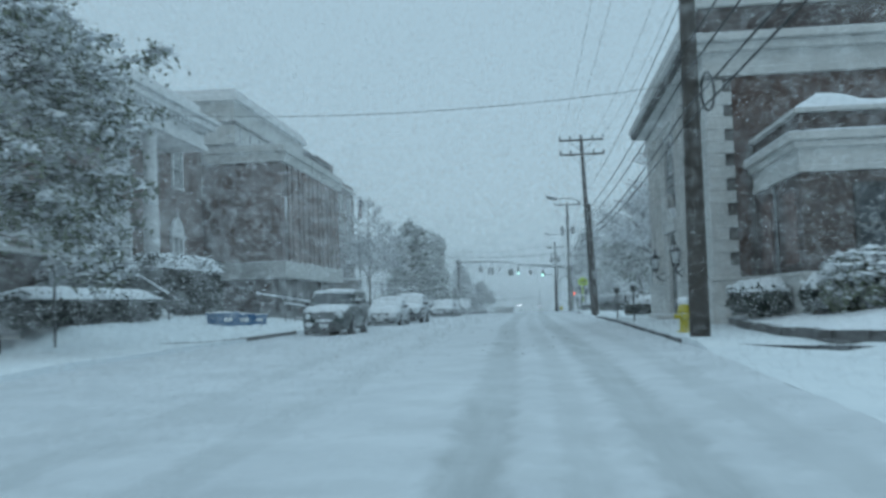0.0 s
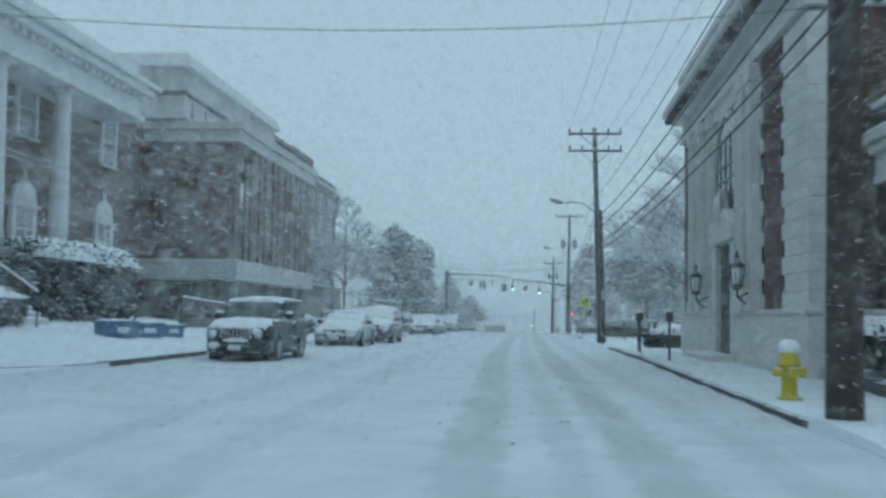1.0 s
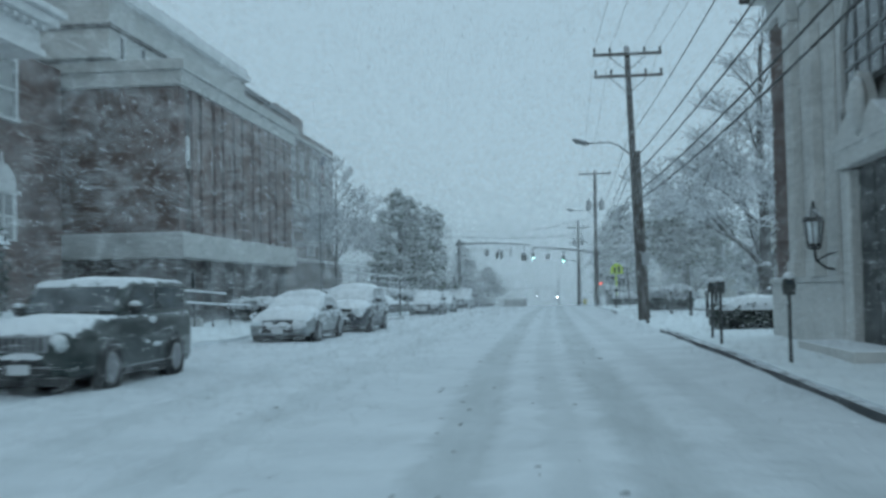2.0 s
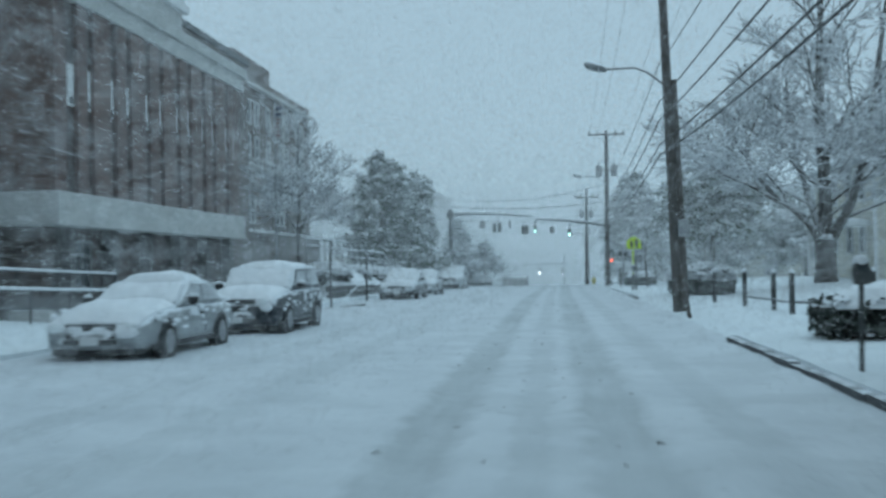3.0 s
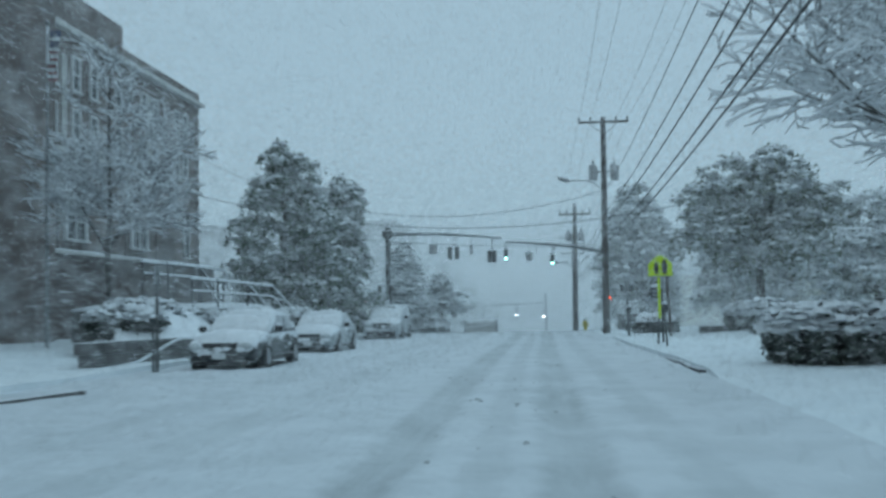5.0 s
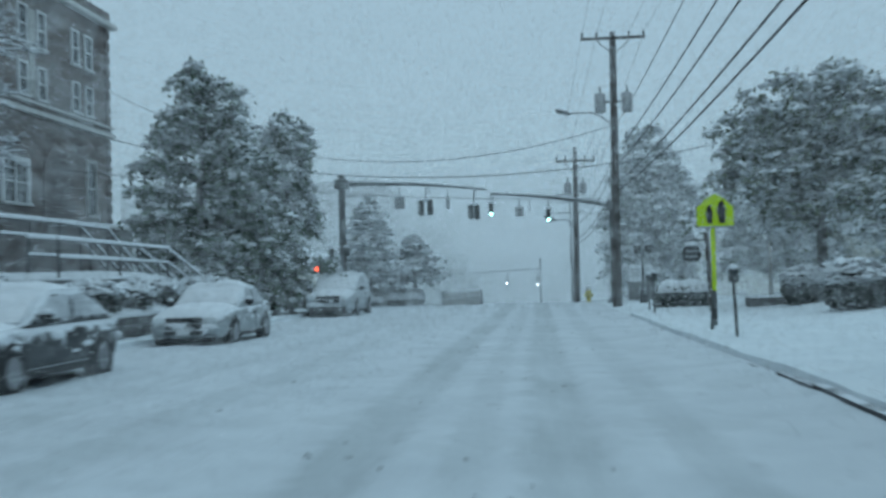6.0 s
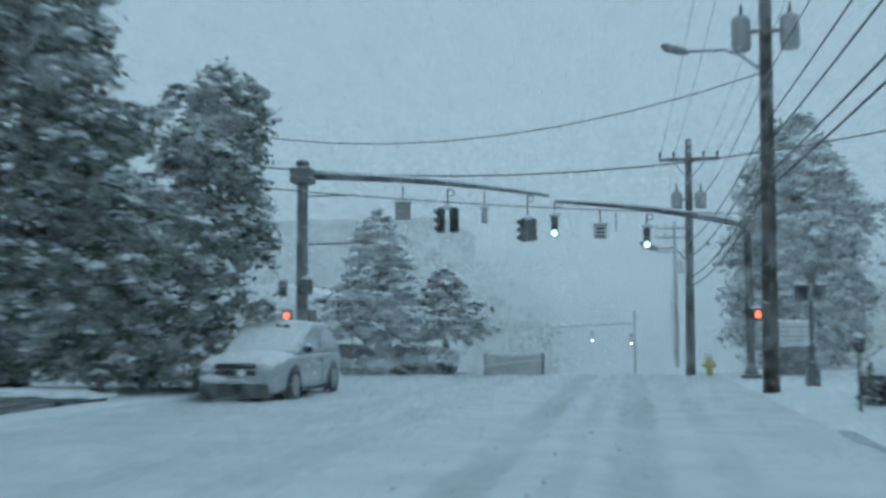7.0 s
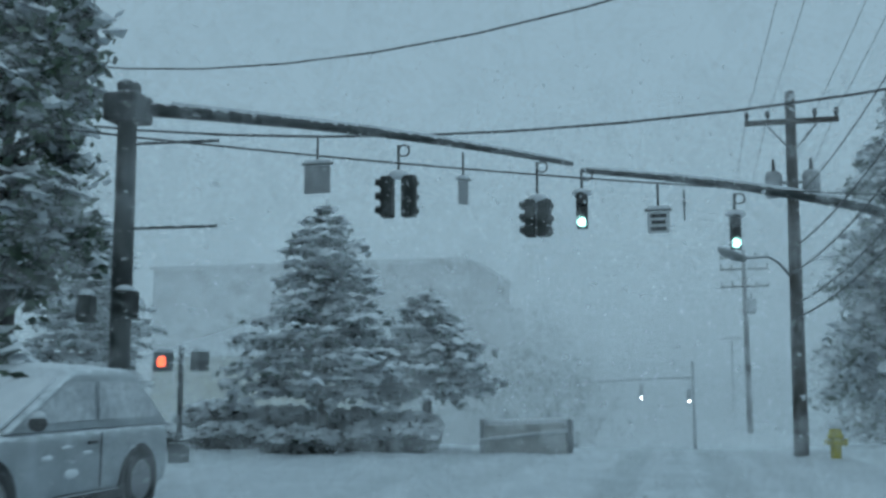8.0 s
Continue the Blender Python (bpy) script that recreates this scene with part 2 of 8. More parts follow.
SIGN_WHITE = plain("sign_white", (0.6, 0.62, 0.63), (0.7, 0.72, 0.73), 0.5, 4.0)
SIGNAL_CASE = plain("signal_housing", (0.012, 0.016, 0.014), (0.03, 0.036, 0.032), 0.5, 5.0, snow=0.7)
GREEN_ON = lamp_skin("green_lamp", (0.45, 1.0, 0.88), 6.0)
RED_ON = lamp_skin("red_hand_lamp", (1.0, 0.12, 0.04), 3.5)
HEAD_ON = lamp_skin("headlight_on", (0.9, 0.97, 1.0), 40.0)
DARK_LENS = glass_skin("unlit_lens", (0.02, 0.02, 0.02))
BLUE_BOX = plain("blue_plastic", (0.02, 0.10, 0.22), (0.04, 0.15, 0.30), 0.5, 3.0, snow=0.7)
BARK = plain("bark", (0.03, 0.026, 0.023), (0.075, 0.066, 0.06), 0.95, 5.0, bump=0.7, snow=0.42, patch=5.0, spread=0.8)
TWIG = plain("snowy_twig", (0.05, 0.046, 0.043), (0.1, 0.094, 0.09), 0.95, 8.0, snow=0.0, patch=1.5, spread=1.2)
WIRE = plain("wire_black", (0.02, 0.021, 0.022), (0.04, 0.041, 0.042), 0.6, 2.0)
WOOD = plain("grey_timber", (0.09, 0.08, 0.07), (0.17, 0.155, 0.14), 0.85, 4.0, bump=0.4, snow=0.5)


def leaf_skin(name, lo, hi, snow=0.72):
    """Leaves; those that lie flat carry snow."""
    m, n, l, b = nodes_of(name, 0.6)
    geo = n.new("ShaderNodeNewGeometry")
    c = ramp(n, l, geo.outputs["Random Per Island"], ((0.0, lo), (1.0, hi)))
    sep = n.new("ShaderNodeSeparateXYZ")
    l.new(geo.outputs["True Normal"], sep.inputs[0])
    flat = n.new("ShaderNodeMapRange")
    l.new(maths(n, l, "ABSOLUTE", sep.outputs["Z"], 0), flat.inputs[0])
    flat.inputs[1].default_value, flat.inputs[2].default_value = snow - 0.03, snow + 0.03
    l.new(mixed(n, l, flat.outputs[0], c, (0.7, 0.73, 0.76)), b.inputs["Base Color"])
    return m


LEAF = leaf_skin("dark_green_leaf", (0.035, 0.06, 0.042), (0.12, 0.165, 0.105), 0.8)
LEAF_GREY = leaf_skin("dull_green_leaf", (0.075, 0.095, 0.065), (0.19, 0.21, 0.15), 0.72)
LEAF_HEDGE = leaf_skin("hedge_leaf", (0.02, 0.03, 0.026), (0.06, 0.075, 0.06), 0.86)
# LEAF_FAR: lighter than the near leaves, haze put into its colour
LEAF_FAR = leaf_skin("haze_paled_leaf", (0.14, 0.165, 0.14), (0.28, 0.31, 0.265), 0.52)
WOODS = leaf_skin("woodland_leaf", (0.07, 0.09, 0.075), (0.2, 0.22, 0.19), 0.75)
# needles lightened: the haze over the firs is put into their colour
NEEDLE = leaf_skin("haze_paled_needle", (0.09, 0.118, 0.11), (0.2, 0.235, 0.215), 0.66)


# ---- tools for building ----
class Shape:
    """Collects verts and faces of one mesh."""

    def __init__(self):
        self.v, self.f = [], []

    def add(self, verts, faces):
        k = len(self.v)
        self.v += [tuple(p) for p in verts]
        self.f += [tuple(i + k for i in f) for f in faces]
        return self

    def box(self, x0, x1, y0, y1, z0, z1):
        return self.add([(x, y, z) for z in (z0, z1) for y in (y0, y1) for x in (x0, x1)],
                        [(0, 2, 3, 1), (4, 5, 7, 6), (0, 1, 5, 4), (2, 6, 7, 3), (0, 4, 6, 2), (1, 3, 7, 5)])

    def tube(self, points, radii, sides=8, caps=True):
        pts = [Vector(p) for p in points]
        if not hasattr(radii, "__len__"):
            radii = [radii] * len(pts)
        k, ring = len(self.v), []
        side = None
        for i, p in enumerate(pts):
            d = (pts[min(i + 1, len(pts) - 1)] - pts[max(i - 1, 0)]).normalized()
            if side is None:
                side = d.cross((0, 0, 1)) if abs(d.z) < 0.95 else d.cross((0, 1, 0))
            side = (side - d * side.dot(d)).normalized()
            up = d.cross(side)
            for s in range(sides):
                a = 2 * math.pi * s / sides
                self.v.append(tuple(p + (side * math.cos(a) + up * math.sin(a)) * radii[i]))
        for i in range(len(pts) - 1):
            for s in range(sides):
                a, b = k + i * sides + s, k + i * sides + (s + 1) % sides
                self.f.append((a, b, b + sides, a + sides))
        if caps:
            self.f.append(tuple(k + s for s in range(sides))[::-1])
            self.f.append(tuple(k + (len(pts) - 1) * sides + s for s in range(sides)))
        return self

    def prism(self, outline, axis, a, b):
        """A flat outline of (u, v) pushed from a to b along an axis; u, v are the other two axes in order."""
        def at(u, v, w):
            return {"x": (w, u, v), "y": (u, w, v), "z": (u, v, w)}[axis]
        n = len(outline)
        return self.add([at(u, v, a) for u, v in outline] + [at(u, v, b) for u, v in outline],
                        [tuple(range(n))[::-1], tuple(range(n, 2 * n))] + [(i, (i + 1) % n, n + (i + 1) % n, n + i) for i in range(n)])

    def loft(self, rings, close=True):
        n = len(rings[0])
        faces = [(i * n + j, i * n + (j + 1) % n, (i + 1) * n + (j + 1) % n, (i + 1) * n + j) for i in range(len(rings) - 1) for j in range(n)]
        if close:
            faces += [tuple(range(n))[::-1], tuple((len(rings) - 1) * n + j for j in range(n))]
        return self.add([p for r in rings for p in r], faces)

    def sheet(self, grid):
        """An open sheet over rows of points."""
        n = len(grid[0])
        return self.add([p for r in grid for p in r], [(i * n + j, i * n + j + 1, (i + 1) * n + j + 1, (i + 1) * n + j) for i in range(len(grid) - 1) for j in range(n - 1)])

    def cap(self, base, lift, seed=0.0, rough=0.35, up=(0, 0, 1)):
        """A closed lump of snow lying on rows of points."""
        r, c, up = len(base), len(base[0]), Vector(up)
        top, low = [], []
        for i in range(r):
            tr, lr = [], []
            for j in range(c):
                p = Vector(base[i][j])
                e = min(i, r - 1 - i, j, c - 1 - j)
                h = lift * (0.25 if e == 0 else 0.85 if e == 1 else 1.0)
                h *= 1 + rough * noise.noise((p.x * 2.1 + seed, p.y * 2.1, p.z * 2.1))
                tr.append(p + up * h)
                lr.append(p - up * 0.02)
            top.append(tr), low.append(lr)
        self.sheet(top)
        edge = [(0, j) for j in range(c)] + [(i, c - 1) for i in range(1, r)] + [(r - 1, j) for j in range(c - 2, -1, -1)] + [(i, 0) for i in range(r - 2, 0, -1)]
        m = len(edge)
        return self.add([top[i][j] for i, j in edge] + [low[i][j] for i, j in edge], [(k, m + k, m + (k + 1) % m, (k + 1) % m) for k in range(m)])

    def blob(self, centre, size, seed=0.0, rough=0.25, rings=5, sides=8):
        c = Vector(centre)
        pts, faces = [c + Vector((0, 0, size[2]))], []
        for i in range(1, rings):
            a = math.pi * i / rings
            for s in range(sides):
                b = 2 * math.pi * s / sides
                d = Vector((math.sin(a) * math.cos(b) * size[0], math.sin(a) * math.sin(b) * size[1], math.cos(a) * size[2]))
                pts.append(c + d * (1 + rough * noise.noise((c + d) * 1.7 + Vector((seed, 0, 0)))))
        pts.append(c - Vector((0, 0, size[2])))
        last = len(pts) - 1
        for s in range(sides):
            t = (s + 1) % sides
            faces.append((0, 1 + s, 1 + t))
            faces.append((last, last - sides + t, last - sides + s))
            for i in range(rings - 2):
                k = 1 + i * sides
                faces.append((k + s, k + sides + s, k + sides + t, k + t))
        return self.add(pts, faces)


def thing(name, place, label, category, group="", kind="", turn=0.0):
    ob = new(name)
    ob.empty_display_size = 0.3
    ob.matrix_basis = pose(*place, 0, 0, turn)
    return tagged(ob, label, category, group, kind)


def mesh_of(name, shape, material, shift=(0, 0, 0), smoothed=False):
    me = bpy.data.meshes.new(name)
    s = Vector(shift)
    me.from_pydata([tuple(Vector(p) - s) for p in shape.v], [], shape.f)
    me.materials.append(material)
    if smoothed:
        me.polygons.foreach_set("use_smooth", [True] * len(me.polygons))
    me.update()
    return me


def part(name, shape, material, parent=None, label="", world=False, smoothed=False, bevel=0.0, sub=0, kind=""):
    """One mesh under a thing. world: the shape is given in the world's axes, and the parent is not turned."""
    shift = (0, 0, 0)
    if world and parent is not None:
        o, shift = parent, Vector((0, 0, 0))
        while o is not None:
            shift = shift + o.matrix_basis.translation
            o = o.parent
    ob = new(name, mesh_of(name, shape, material, shift, smoothed))
    ob.parent = parent
    if bevel:
        b = ob.modifiers.new("bevel", "BEVEL")
        b.width, b.segments, b.limit_method = bevel, 2, "ANGLE"
    if sub:
        s = ob.modifiers.new("round", "SUBSURF")
        s.levels = s.render_levels = sub
    return tagged(ob, label, kind=kind)


def solo(name, shape, material, label, category, group="", kind="", smoothed=False, bevel=0.0):
    """A thing that is one mesh, its origin at the foot of its middle."""
    v = np.array(shape.v)
    foot = ((v[:, 0].min() + v[:, 0].max()) / 2, (v[:, 1].min() + v[:, 1].max()) / 2, v[:, 2].min())
    ob = new(name, mesh_of(name, shape, material, foot, smoothed))
    ob.location = foot
    if bevel:
        b = ob.modifiers.new("bevel", "BEVEL")
        b.width, b.segments, b.limit_method = bevel, 2, "ANGLE"
    return tagged(ob, label, category, group, kind)


def box(*s):
    return Shape().box(*s)


def raw_mesh(name, verts, loops, sides, material, smoothed=False):
    """A mesh of many like faces from arrays."""
    me = bpy.data.meshes.new(name)
    me.vertices.add(len(verts)), me.loops.add(len(loops)), me.polygons.add(len(loops) // sides)
    me.vertices.foreach_set("co", np.asarray(verts, np.float32).ravel())
    me.loops.foreach_set("vertex_index", np.asarray(loops, np.int32).ravel())
    me.polygons.foreach_set("loop_start", np.arange(0, len(loops), sides, dtype=np.int32))
    me.materials.append(material)
    if smoothed:
        me.polygons.foreach_set("use_smooth", np.ones(len(loops) // sides, bool))
    me.update(calc_edges=True)
    return me


def leaves_mesh(name, centres, rng, size, material, flat=0.0):
    """A small bent leaf or spray at each centre."""
    n = len(centres)
    a = rng.normal(size=(n, 3))
    a[:, 2] *= 1 - flat
    a /= np.linalg.norm(a, axis=1)[:, None] + 1e-9
    b = np.cross(a, rng.normal(size=(n, 3)))
    b /= np.linalg.norm(b, axis=1)[:, None] + 1e-9
    s = size * rng.uniform(0.6, 1.5, n)[:, None]
    q = np.stack([centres - a * s, centres + b * s * 0.45, centres + a * s, centres - b * s * 0.45], 1).reshape(-1, 3)
    return raw_mesh(name, q, np.arange(4 * n), 4, material)


def lumps_mesh(name, centres, rng, size, material, squash=0.5):
    """Lumps of snow: uneven flattened mounds."""
    n = len(centres)
    ring = np.arange(6) * math.pi / 3
    d = np.array([(math.cos(a), math.sin(a), -0.3) for a in ring] + [(0, 0, 0.75)])
    turn = rng.uniform(0, 6.3, n)
    ct, st = np.cos(turn)[:, None], np.sin(turn)[:, None]
    rad = size * rng.uniform(0.5, 1.6, (n, 1)) * rng.uniform(0.45, 1.35, (n, 7))
    x = (d[None, :, 0] * ct - d[None, :, 1] * st) * rad
    y = (d[None, :, 0] * st + d[None, :, 1] * ct) * rad
    z = d[None, :, 2] * rad * squash
    v = np.stack([x, y, z], -1)
    v[:, 6, :2] = rng.normal(0, 0.3, (n, 2)) * rad[:, :1]
    v[:, :6, 2] += rng.normal(0, 0.16, (n, 6)) * rad[:, :6]
    v = (v + np.asarray(centres)[:, None]).reshape(-1, 3)
    f = np.array([(k, (k + 1) % 6, 6) for k in range(6)])
    return raw_mesh(name, v, (f[None] + 7 * np.arange(n)[:, None, None]).ravel(), 3, material, True)


def child(name, mesh, parent, label="", kind=""):
    ob = new(name, mesh)
    ob.parent = parent
    return tagged(ob, label, kind=kind)


# ---- ground, road and kerbs ----
def lines(*spans):
    out = []
    for a, b, step in spans:
        out += list(np.arange(a, b, step))
    return out


def ground_sheet():
    xs = lines((-420, -60, 60), (-60, -30, 3), (-30, KERB_L, 0.6)) + [KERB_L - 0.01, KERB_L + 0.01, -5.0, 0.0, KERB_R - 0.01, KERB_R + 0.01] + lines((KERB_R + 0.4, 20, 0.6), (20, 62, 4), (62, 430, 60))
    ys = lines((-160, -10, 10), (-10, 150, 0.7), (150, 330, 6), (330, 900, 60))
    s = Shape()
    s.sheet([[(x, y, land(x, y) - (0.12 if KERB_L < x < KERB_R and y < 320 else 0.0)) for x in xs] for y in ys])
    return solo("ground", s, SNOW, "undulating snow-covered ground", "ground", kind="structure", smoothed=False)


RUTS = ((-1.4, 0.32, 0.03), (0.3, 0.32, 0.035), (-5.1, 0.34, 0.02), (-3.5, 0.34, 0.02))


def road_height(x, y):
    z = grade(y)
    w = x + 0.1 * noise.noise((0.0, y * 0.03, 2.0)) - 0.85 * (1 - smooth(15, 60, y))
    for c, h, d in RUTS:
        k = abs(w - c) / h
        if k < 1.6:
            z += -d * (1 - k * k) if k < 1 else 0.05 * (1.6 - k) * (0.5 + noise.noise((x * 0.8, y * 0.35, 5.0)))
    side = smooth(1.6, 3.0, x) + smooth(-5.6, -7.0, x)
    z += 0.05 * side + 0.035 * noise.noise((x * 1.3, y * 0.6, 1.0)) + 0.025 * noise.noise((x * 3.0, y * 1.7, 7.0))
    return z


def road_sheet():
    s = Shape()
    xs = np.arange(KERB_L, KERB_R + 0.01, 0.155)
    ys = lines((-14, 132, 0.45), (132, 320, 5.0))
    s.sheet([[(x, y, road_height(x, y)) for x in xs] for y in ys])
    ob = solo("road", s, ROAD, "street under driven snow with wheel ruts", "road", kind="structure")
    ob.data.polygons.foreach_set("use_smooth", [True] * len(ob.data.polygons))
    return ob


ground_sheet()
road_sheet()


def slush_clods():
    """Lumps of grey slush thrown out of the wheel ruts."""
    rng = np.random.default_rng(12)
    lane = rng.choice((-1.42, 0.28, -3.75, -0.6), 260) + rng.normal(0, 0.55, 260)
    at = [(x, y, road_height(x, y) + 0.01) for x, y in zip(np.clip(lane, -8, 2.6), rng.uniform(20, 124, 260))]
    ob = new("slush_clods", lumps_mesh("slush_clods", np.array(at), rng, 0.032, SLUSH, 0.45))
    return tagged(ob, "lumps of grey slush lying on the driven snow", "slush", kind="stuff")


SLUSH = plain("grey_slush", (0.24, 0.26, 0.27), (0.42, 0.44, 0.45), 0.6, 6.0, bump=0.4)
slush_clods()


def kerb_run(name, points, bare, buried=1000.0):
    """A kerb of single stones along a line; bare: how far its face stands clear of the snow."""
    th = thing(name, (*points[0][:2], grade(points[0][1])), "dark granite kerb half buried in snow", "kerb", kind="structure")
    skin = KERB_STONE if points[0][0] > 0 else DARK_STONE
    for (x0, y0), (x1, y1) in zip(points, points[1:]):
        d = Vector((x1 - x0, y1 - y0))
        n = max(1, round(d.length / 1.8))
        for i in range(n):
            a, b = Vector((x0, y0)) + d * (i / n), Vector((x0, y0)) + d * ((i + 0.985) / n)
            side = Vector((-d.y, d.x)).normalized() * 0.075
            up = bare - 0.07 * smooth(buried, buried + 4, a.y)
            za, zb = grade(a.y) + up + random.uniform(-0.02, 0.015), grade(b.y) + up + random.uniform(-0.02, 0.015)
            s = Shape()
            s.add([(a.x - side.x, a.y - side.y, za - 0.35), (b.x - side.x, b.y - side.y, zb - 0.35), (b.x + side.x, b.y + side.y, zb - 0.35), (a.x + side.x, a.y + side.y, za - 0.35),
                   (a.x - side.x, a.y - side.y, za), (b.x - side.x, b.y - side.y, zb), (b.x + side.x, b.y + side.y, zb), (a.x + side.x, a.y + side.y, za)],
                  [(0, 3, 2, 1), (4, 5, 6, 7), (0, 1, 5, 4), (1, 2, 6, 5), (2, 3, 7, 6), (3, 0, 4, 7)])
            part("kerb_stone", s, skin, th, world=True)
    return th


kerb_run("kerb_1", [(6.5, 17.2), (5.0, 18.6), (3.9, 19.6), (3.4, 20.9), (3.12, 23.0), (3.08, 30.0), (3.02, 52.5)], 0.125)
kerb_run("kerb_2", [(3.05, 76.5), (3.1, 94.0), (3.3, 103.0)], 0.1, 79.0)
kerb_run("kerb_3", [(-17.5, 32.6), (-14.6, 30.6), (-11.8, 28.9), (-10.2, 28.9), (-9.5, 30.2), (-9.3, 33.0), (-9.3, 38.5)], 0.17)
kerb_run("kerb_4", [(-8.15, 70.9), (-7.75, 73.2)], 0.1)


# ---- the brick block with piers ----
def window(parent, x, y0, y1, z0, z1, frame_w=0.09, bars=1, rows=2, material=WHITE, out=0.05, arch=False, face="x+", pane=None):
    """A window in a wall that faces along x (or towards -y): frame, sill and panes as parts."""
    def bx(s, u0, u1, v0, v1, d0, d1):
        if face == "x+":
            s.box(x + d0, x + d1, u0, u1, v0, v1)
        elif face == "x-":
            s.box(x - d1, x - d0, u0, u1, v0, v1)
        else:
            s.box(u0, u1, x - d1, x - d0, v0, v1)
        return s
    def at(u, v, d):
        return (x + d, u, v) if face == "x+" else (x - d, u, v) if face == "x-" else (u, x - d, v)
    # one frame round the opening, open at the sill
    path = [((y0 - frame_w, y0), z0, z0), ((y0 - frame_w, y0), z1 + frame_w, z1), ((y1 + frame_w, y1), z1 + frame_w, z1), ((y1 + frame_w, y1), z0, z0)]
    f = Shape().loft([[at(u[0], va, 0), at(u[0], va, out), at(u[1], vb, out), at(u[1], vb, 0)] for u, va, vb in path])
    w = part("window", f, material, parent, world=True)
    for i in range(1, bars + 1):
        c = y0 + (y1 - y0) * i / (bars + 1)
        part("glazing_bar", bx(Shape(), c - 0.025, c + 0.025, z0, z1, 0.008, out - 0.012), material, w, world=True)
    for i in range(1, rows):
        c = z0 + (z1 - z0) * i / rows
        part("glazing_bar", bx(Shape(), y0, y1, c - 0.03, c + 0.03, 0.004, out - 0.01), material, w, world=True)
    part("pane", bx(Shape(), y0, y1, z0, z1, -0.05, 0.006), pane or GLASS, w, world=True)
    part("sill", bx(Shape(), y0 - frame_w - 0.05, y1 + frame_w + 0.05, z0 - 0.1, z0 - 0.003, 0, out + 0.08), material, w, "snow-topped sill", world=True)
    return w


SLOT = plain("dark_brown_strip", (0.055, 0.046, 0.044), (0.1, 0.08, 0.074), 0.4, 2.0)


BLIND = plain("blind_behind_glass", (0.3, 0.31, 0.31), (0.42, 0.43, 0.42), 0.25, 1.5)


def pier_block():
    X = -16.2
    th = thing("brick_office_block", (X - 8, 74.5, 0.3), "large dark brick block with narrow piers, pale band and cornice", "building")
    part("wall", box(-38, X, 64.9, 84.3, 4.2, 10.6), BRICK, th, world=True)
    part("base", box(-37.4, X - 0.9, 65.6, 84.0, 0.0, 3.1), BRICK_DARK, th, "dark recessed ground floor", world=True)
    part("band", box(-38.1, X + 0.22, 64.7, 84.5, 3.1, 4.2), CONCRETE, th, "pale concrete band", world=True, bevel=0.03)
    part("cornice", box(-38.1, X + 0.25, 64.65, 84.5, 10.6, 11.25), CONCRETE, th, "pale concrete cornice", world=True, bevel=0.03)
    part("coping", box(-38.2, X + 0.4, 64.5, 84.6, 11.25, 11.72), CONCRETE, th, "pale coping", world=True, bevel=0.03)
    part("roof_snow", Shape().cap([[(x, y, 11.72) for x in np.arange(-38, X + 0.3, 1.2)] for y in np.arange(64.6, 84.5, 1.2)], 0.12), SNOW_CAP, th, world=True)
    # windows in pairs between broad and narrow piers
    first = 65.95
    for c in (65.95, 67.2, 69.05, 70.4, 72.2, 73.6, 75.45, 76.8, 78.6, 80.0, 81.9, 83.1):
        w = part("window", box(X - 0.02, X + 0.05, c - 0.22, c + 0.22, 7.1, 8.5), WHITE, th, "narrow pale window panel", world=True, bevel=0.02)
        part("pane", box(X - 0.01, X + 0.056, c - 0.13, c + 0.13, 7.18, 7.42), GLASS, w, world=True)
        part("slot", box(X - 0.02, X + 0.02, c - 0.22, c + 0.22, 4.25, 7.05), SLOT, th, "dark brown strip between piers", world=True)
        part("slot", box(X - 0.02, X + 0.02, c - 0.22, c + 0.22, 8.55, 10.5), SLOT, th, world=True)
        if c > first:
            part("pier", box(X - 0.05, X + 0.17, first + 0.26, c - 0.26, 4.2, 10.6), BRICK, th, world=True)
        first = c
    # ground floor: columns and glazing set back; recess shade put into wall and column colour
    for y in np.arange(66.5, 84, 3.4):
        part("column", box(X - 0.75, X - 0.3, y, y + 0.45, 0.2, 3.1), DARK_STONE, th, world=True, bevel=0.02)
    window(th, X - 0.9, 67.4, 69.2, 0.9, 2.6, bars=2, rows=1, material=GALV)
    return th


def attic_block():
    th = thing("upper_storey_block", (-28, 80, 0.3), "pale plastered upper block behind the brick front with flat roof", "building")
    part("wall", box(-44, -19.0, 64.2, 84.0, 11.85, 14.6), CONCRETE, th, world=True)
    part("cornice", box(-44.4, -18.65, 63.85, 84.2, 14.6, 15.0), WHITE, th, world=True, bevel=0.04)
    part("coping", box(-44.2, -18.85, 64.05, 84.1, 15.0, 15.38), WHITE, th, world=True, bevel=0.03)
    part("string_course", box(-44.1, -18.88, 64.08, 84.1, 13.1, 13.3), DARK_STONE, th, "dark string course", world=True)
    part("roof_snow", Shape().cap([[(x, y, 15.38) for x in np.arange(-44, -18.8, 1.6)] for y in np.arange(64.1, 84, 1.6)], 0.12), SNOW_CAP, th, world=True)
    for y in (65.2, 67.6, 70.0, 72.4, 74.8, 77.2, 79.6, 82.0):
        window(th, -19.0, y, y + 0.5, 11.9, 12.95, frame_w=0.06, bars=0, rows=1)
    part("wall", box(-44, -19.3, 84.0, 96.0, 0.3, 14.2), BRICK_OLD, th, "plain brick rear wing", world=True)
    part("coping", box(-44.1, -19.15, 84.25, 96.1, 14.2, 14.55), ROOFING, th, "dark snow-edged coping", world=True, bevel=0.03)
    return th


pier_block()
attic_block()


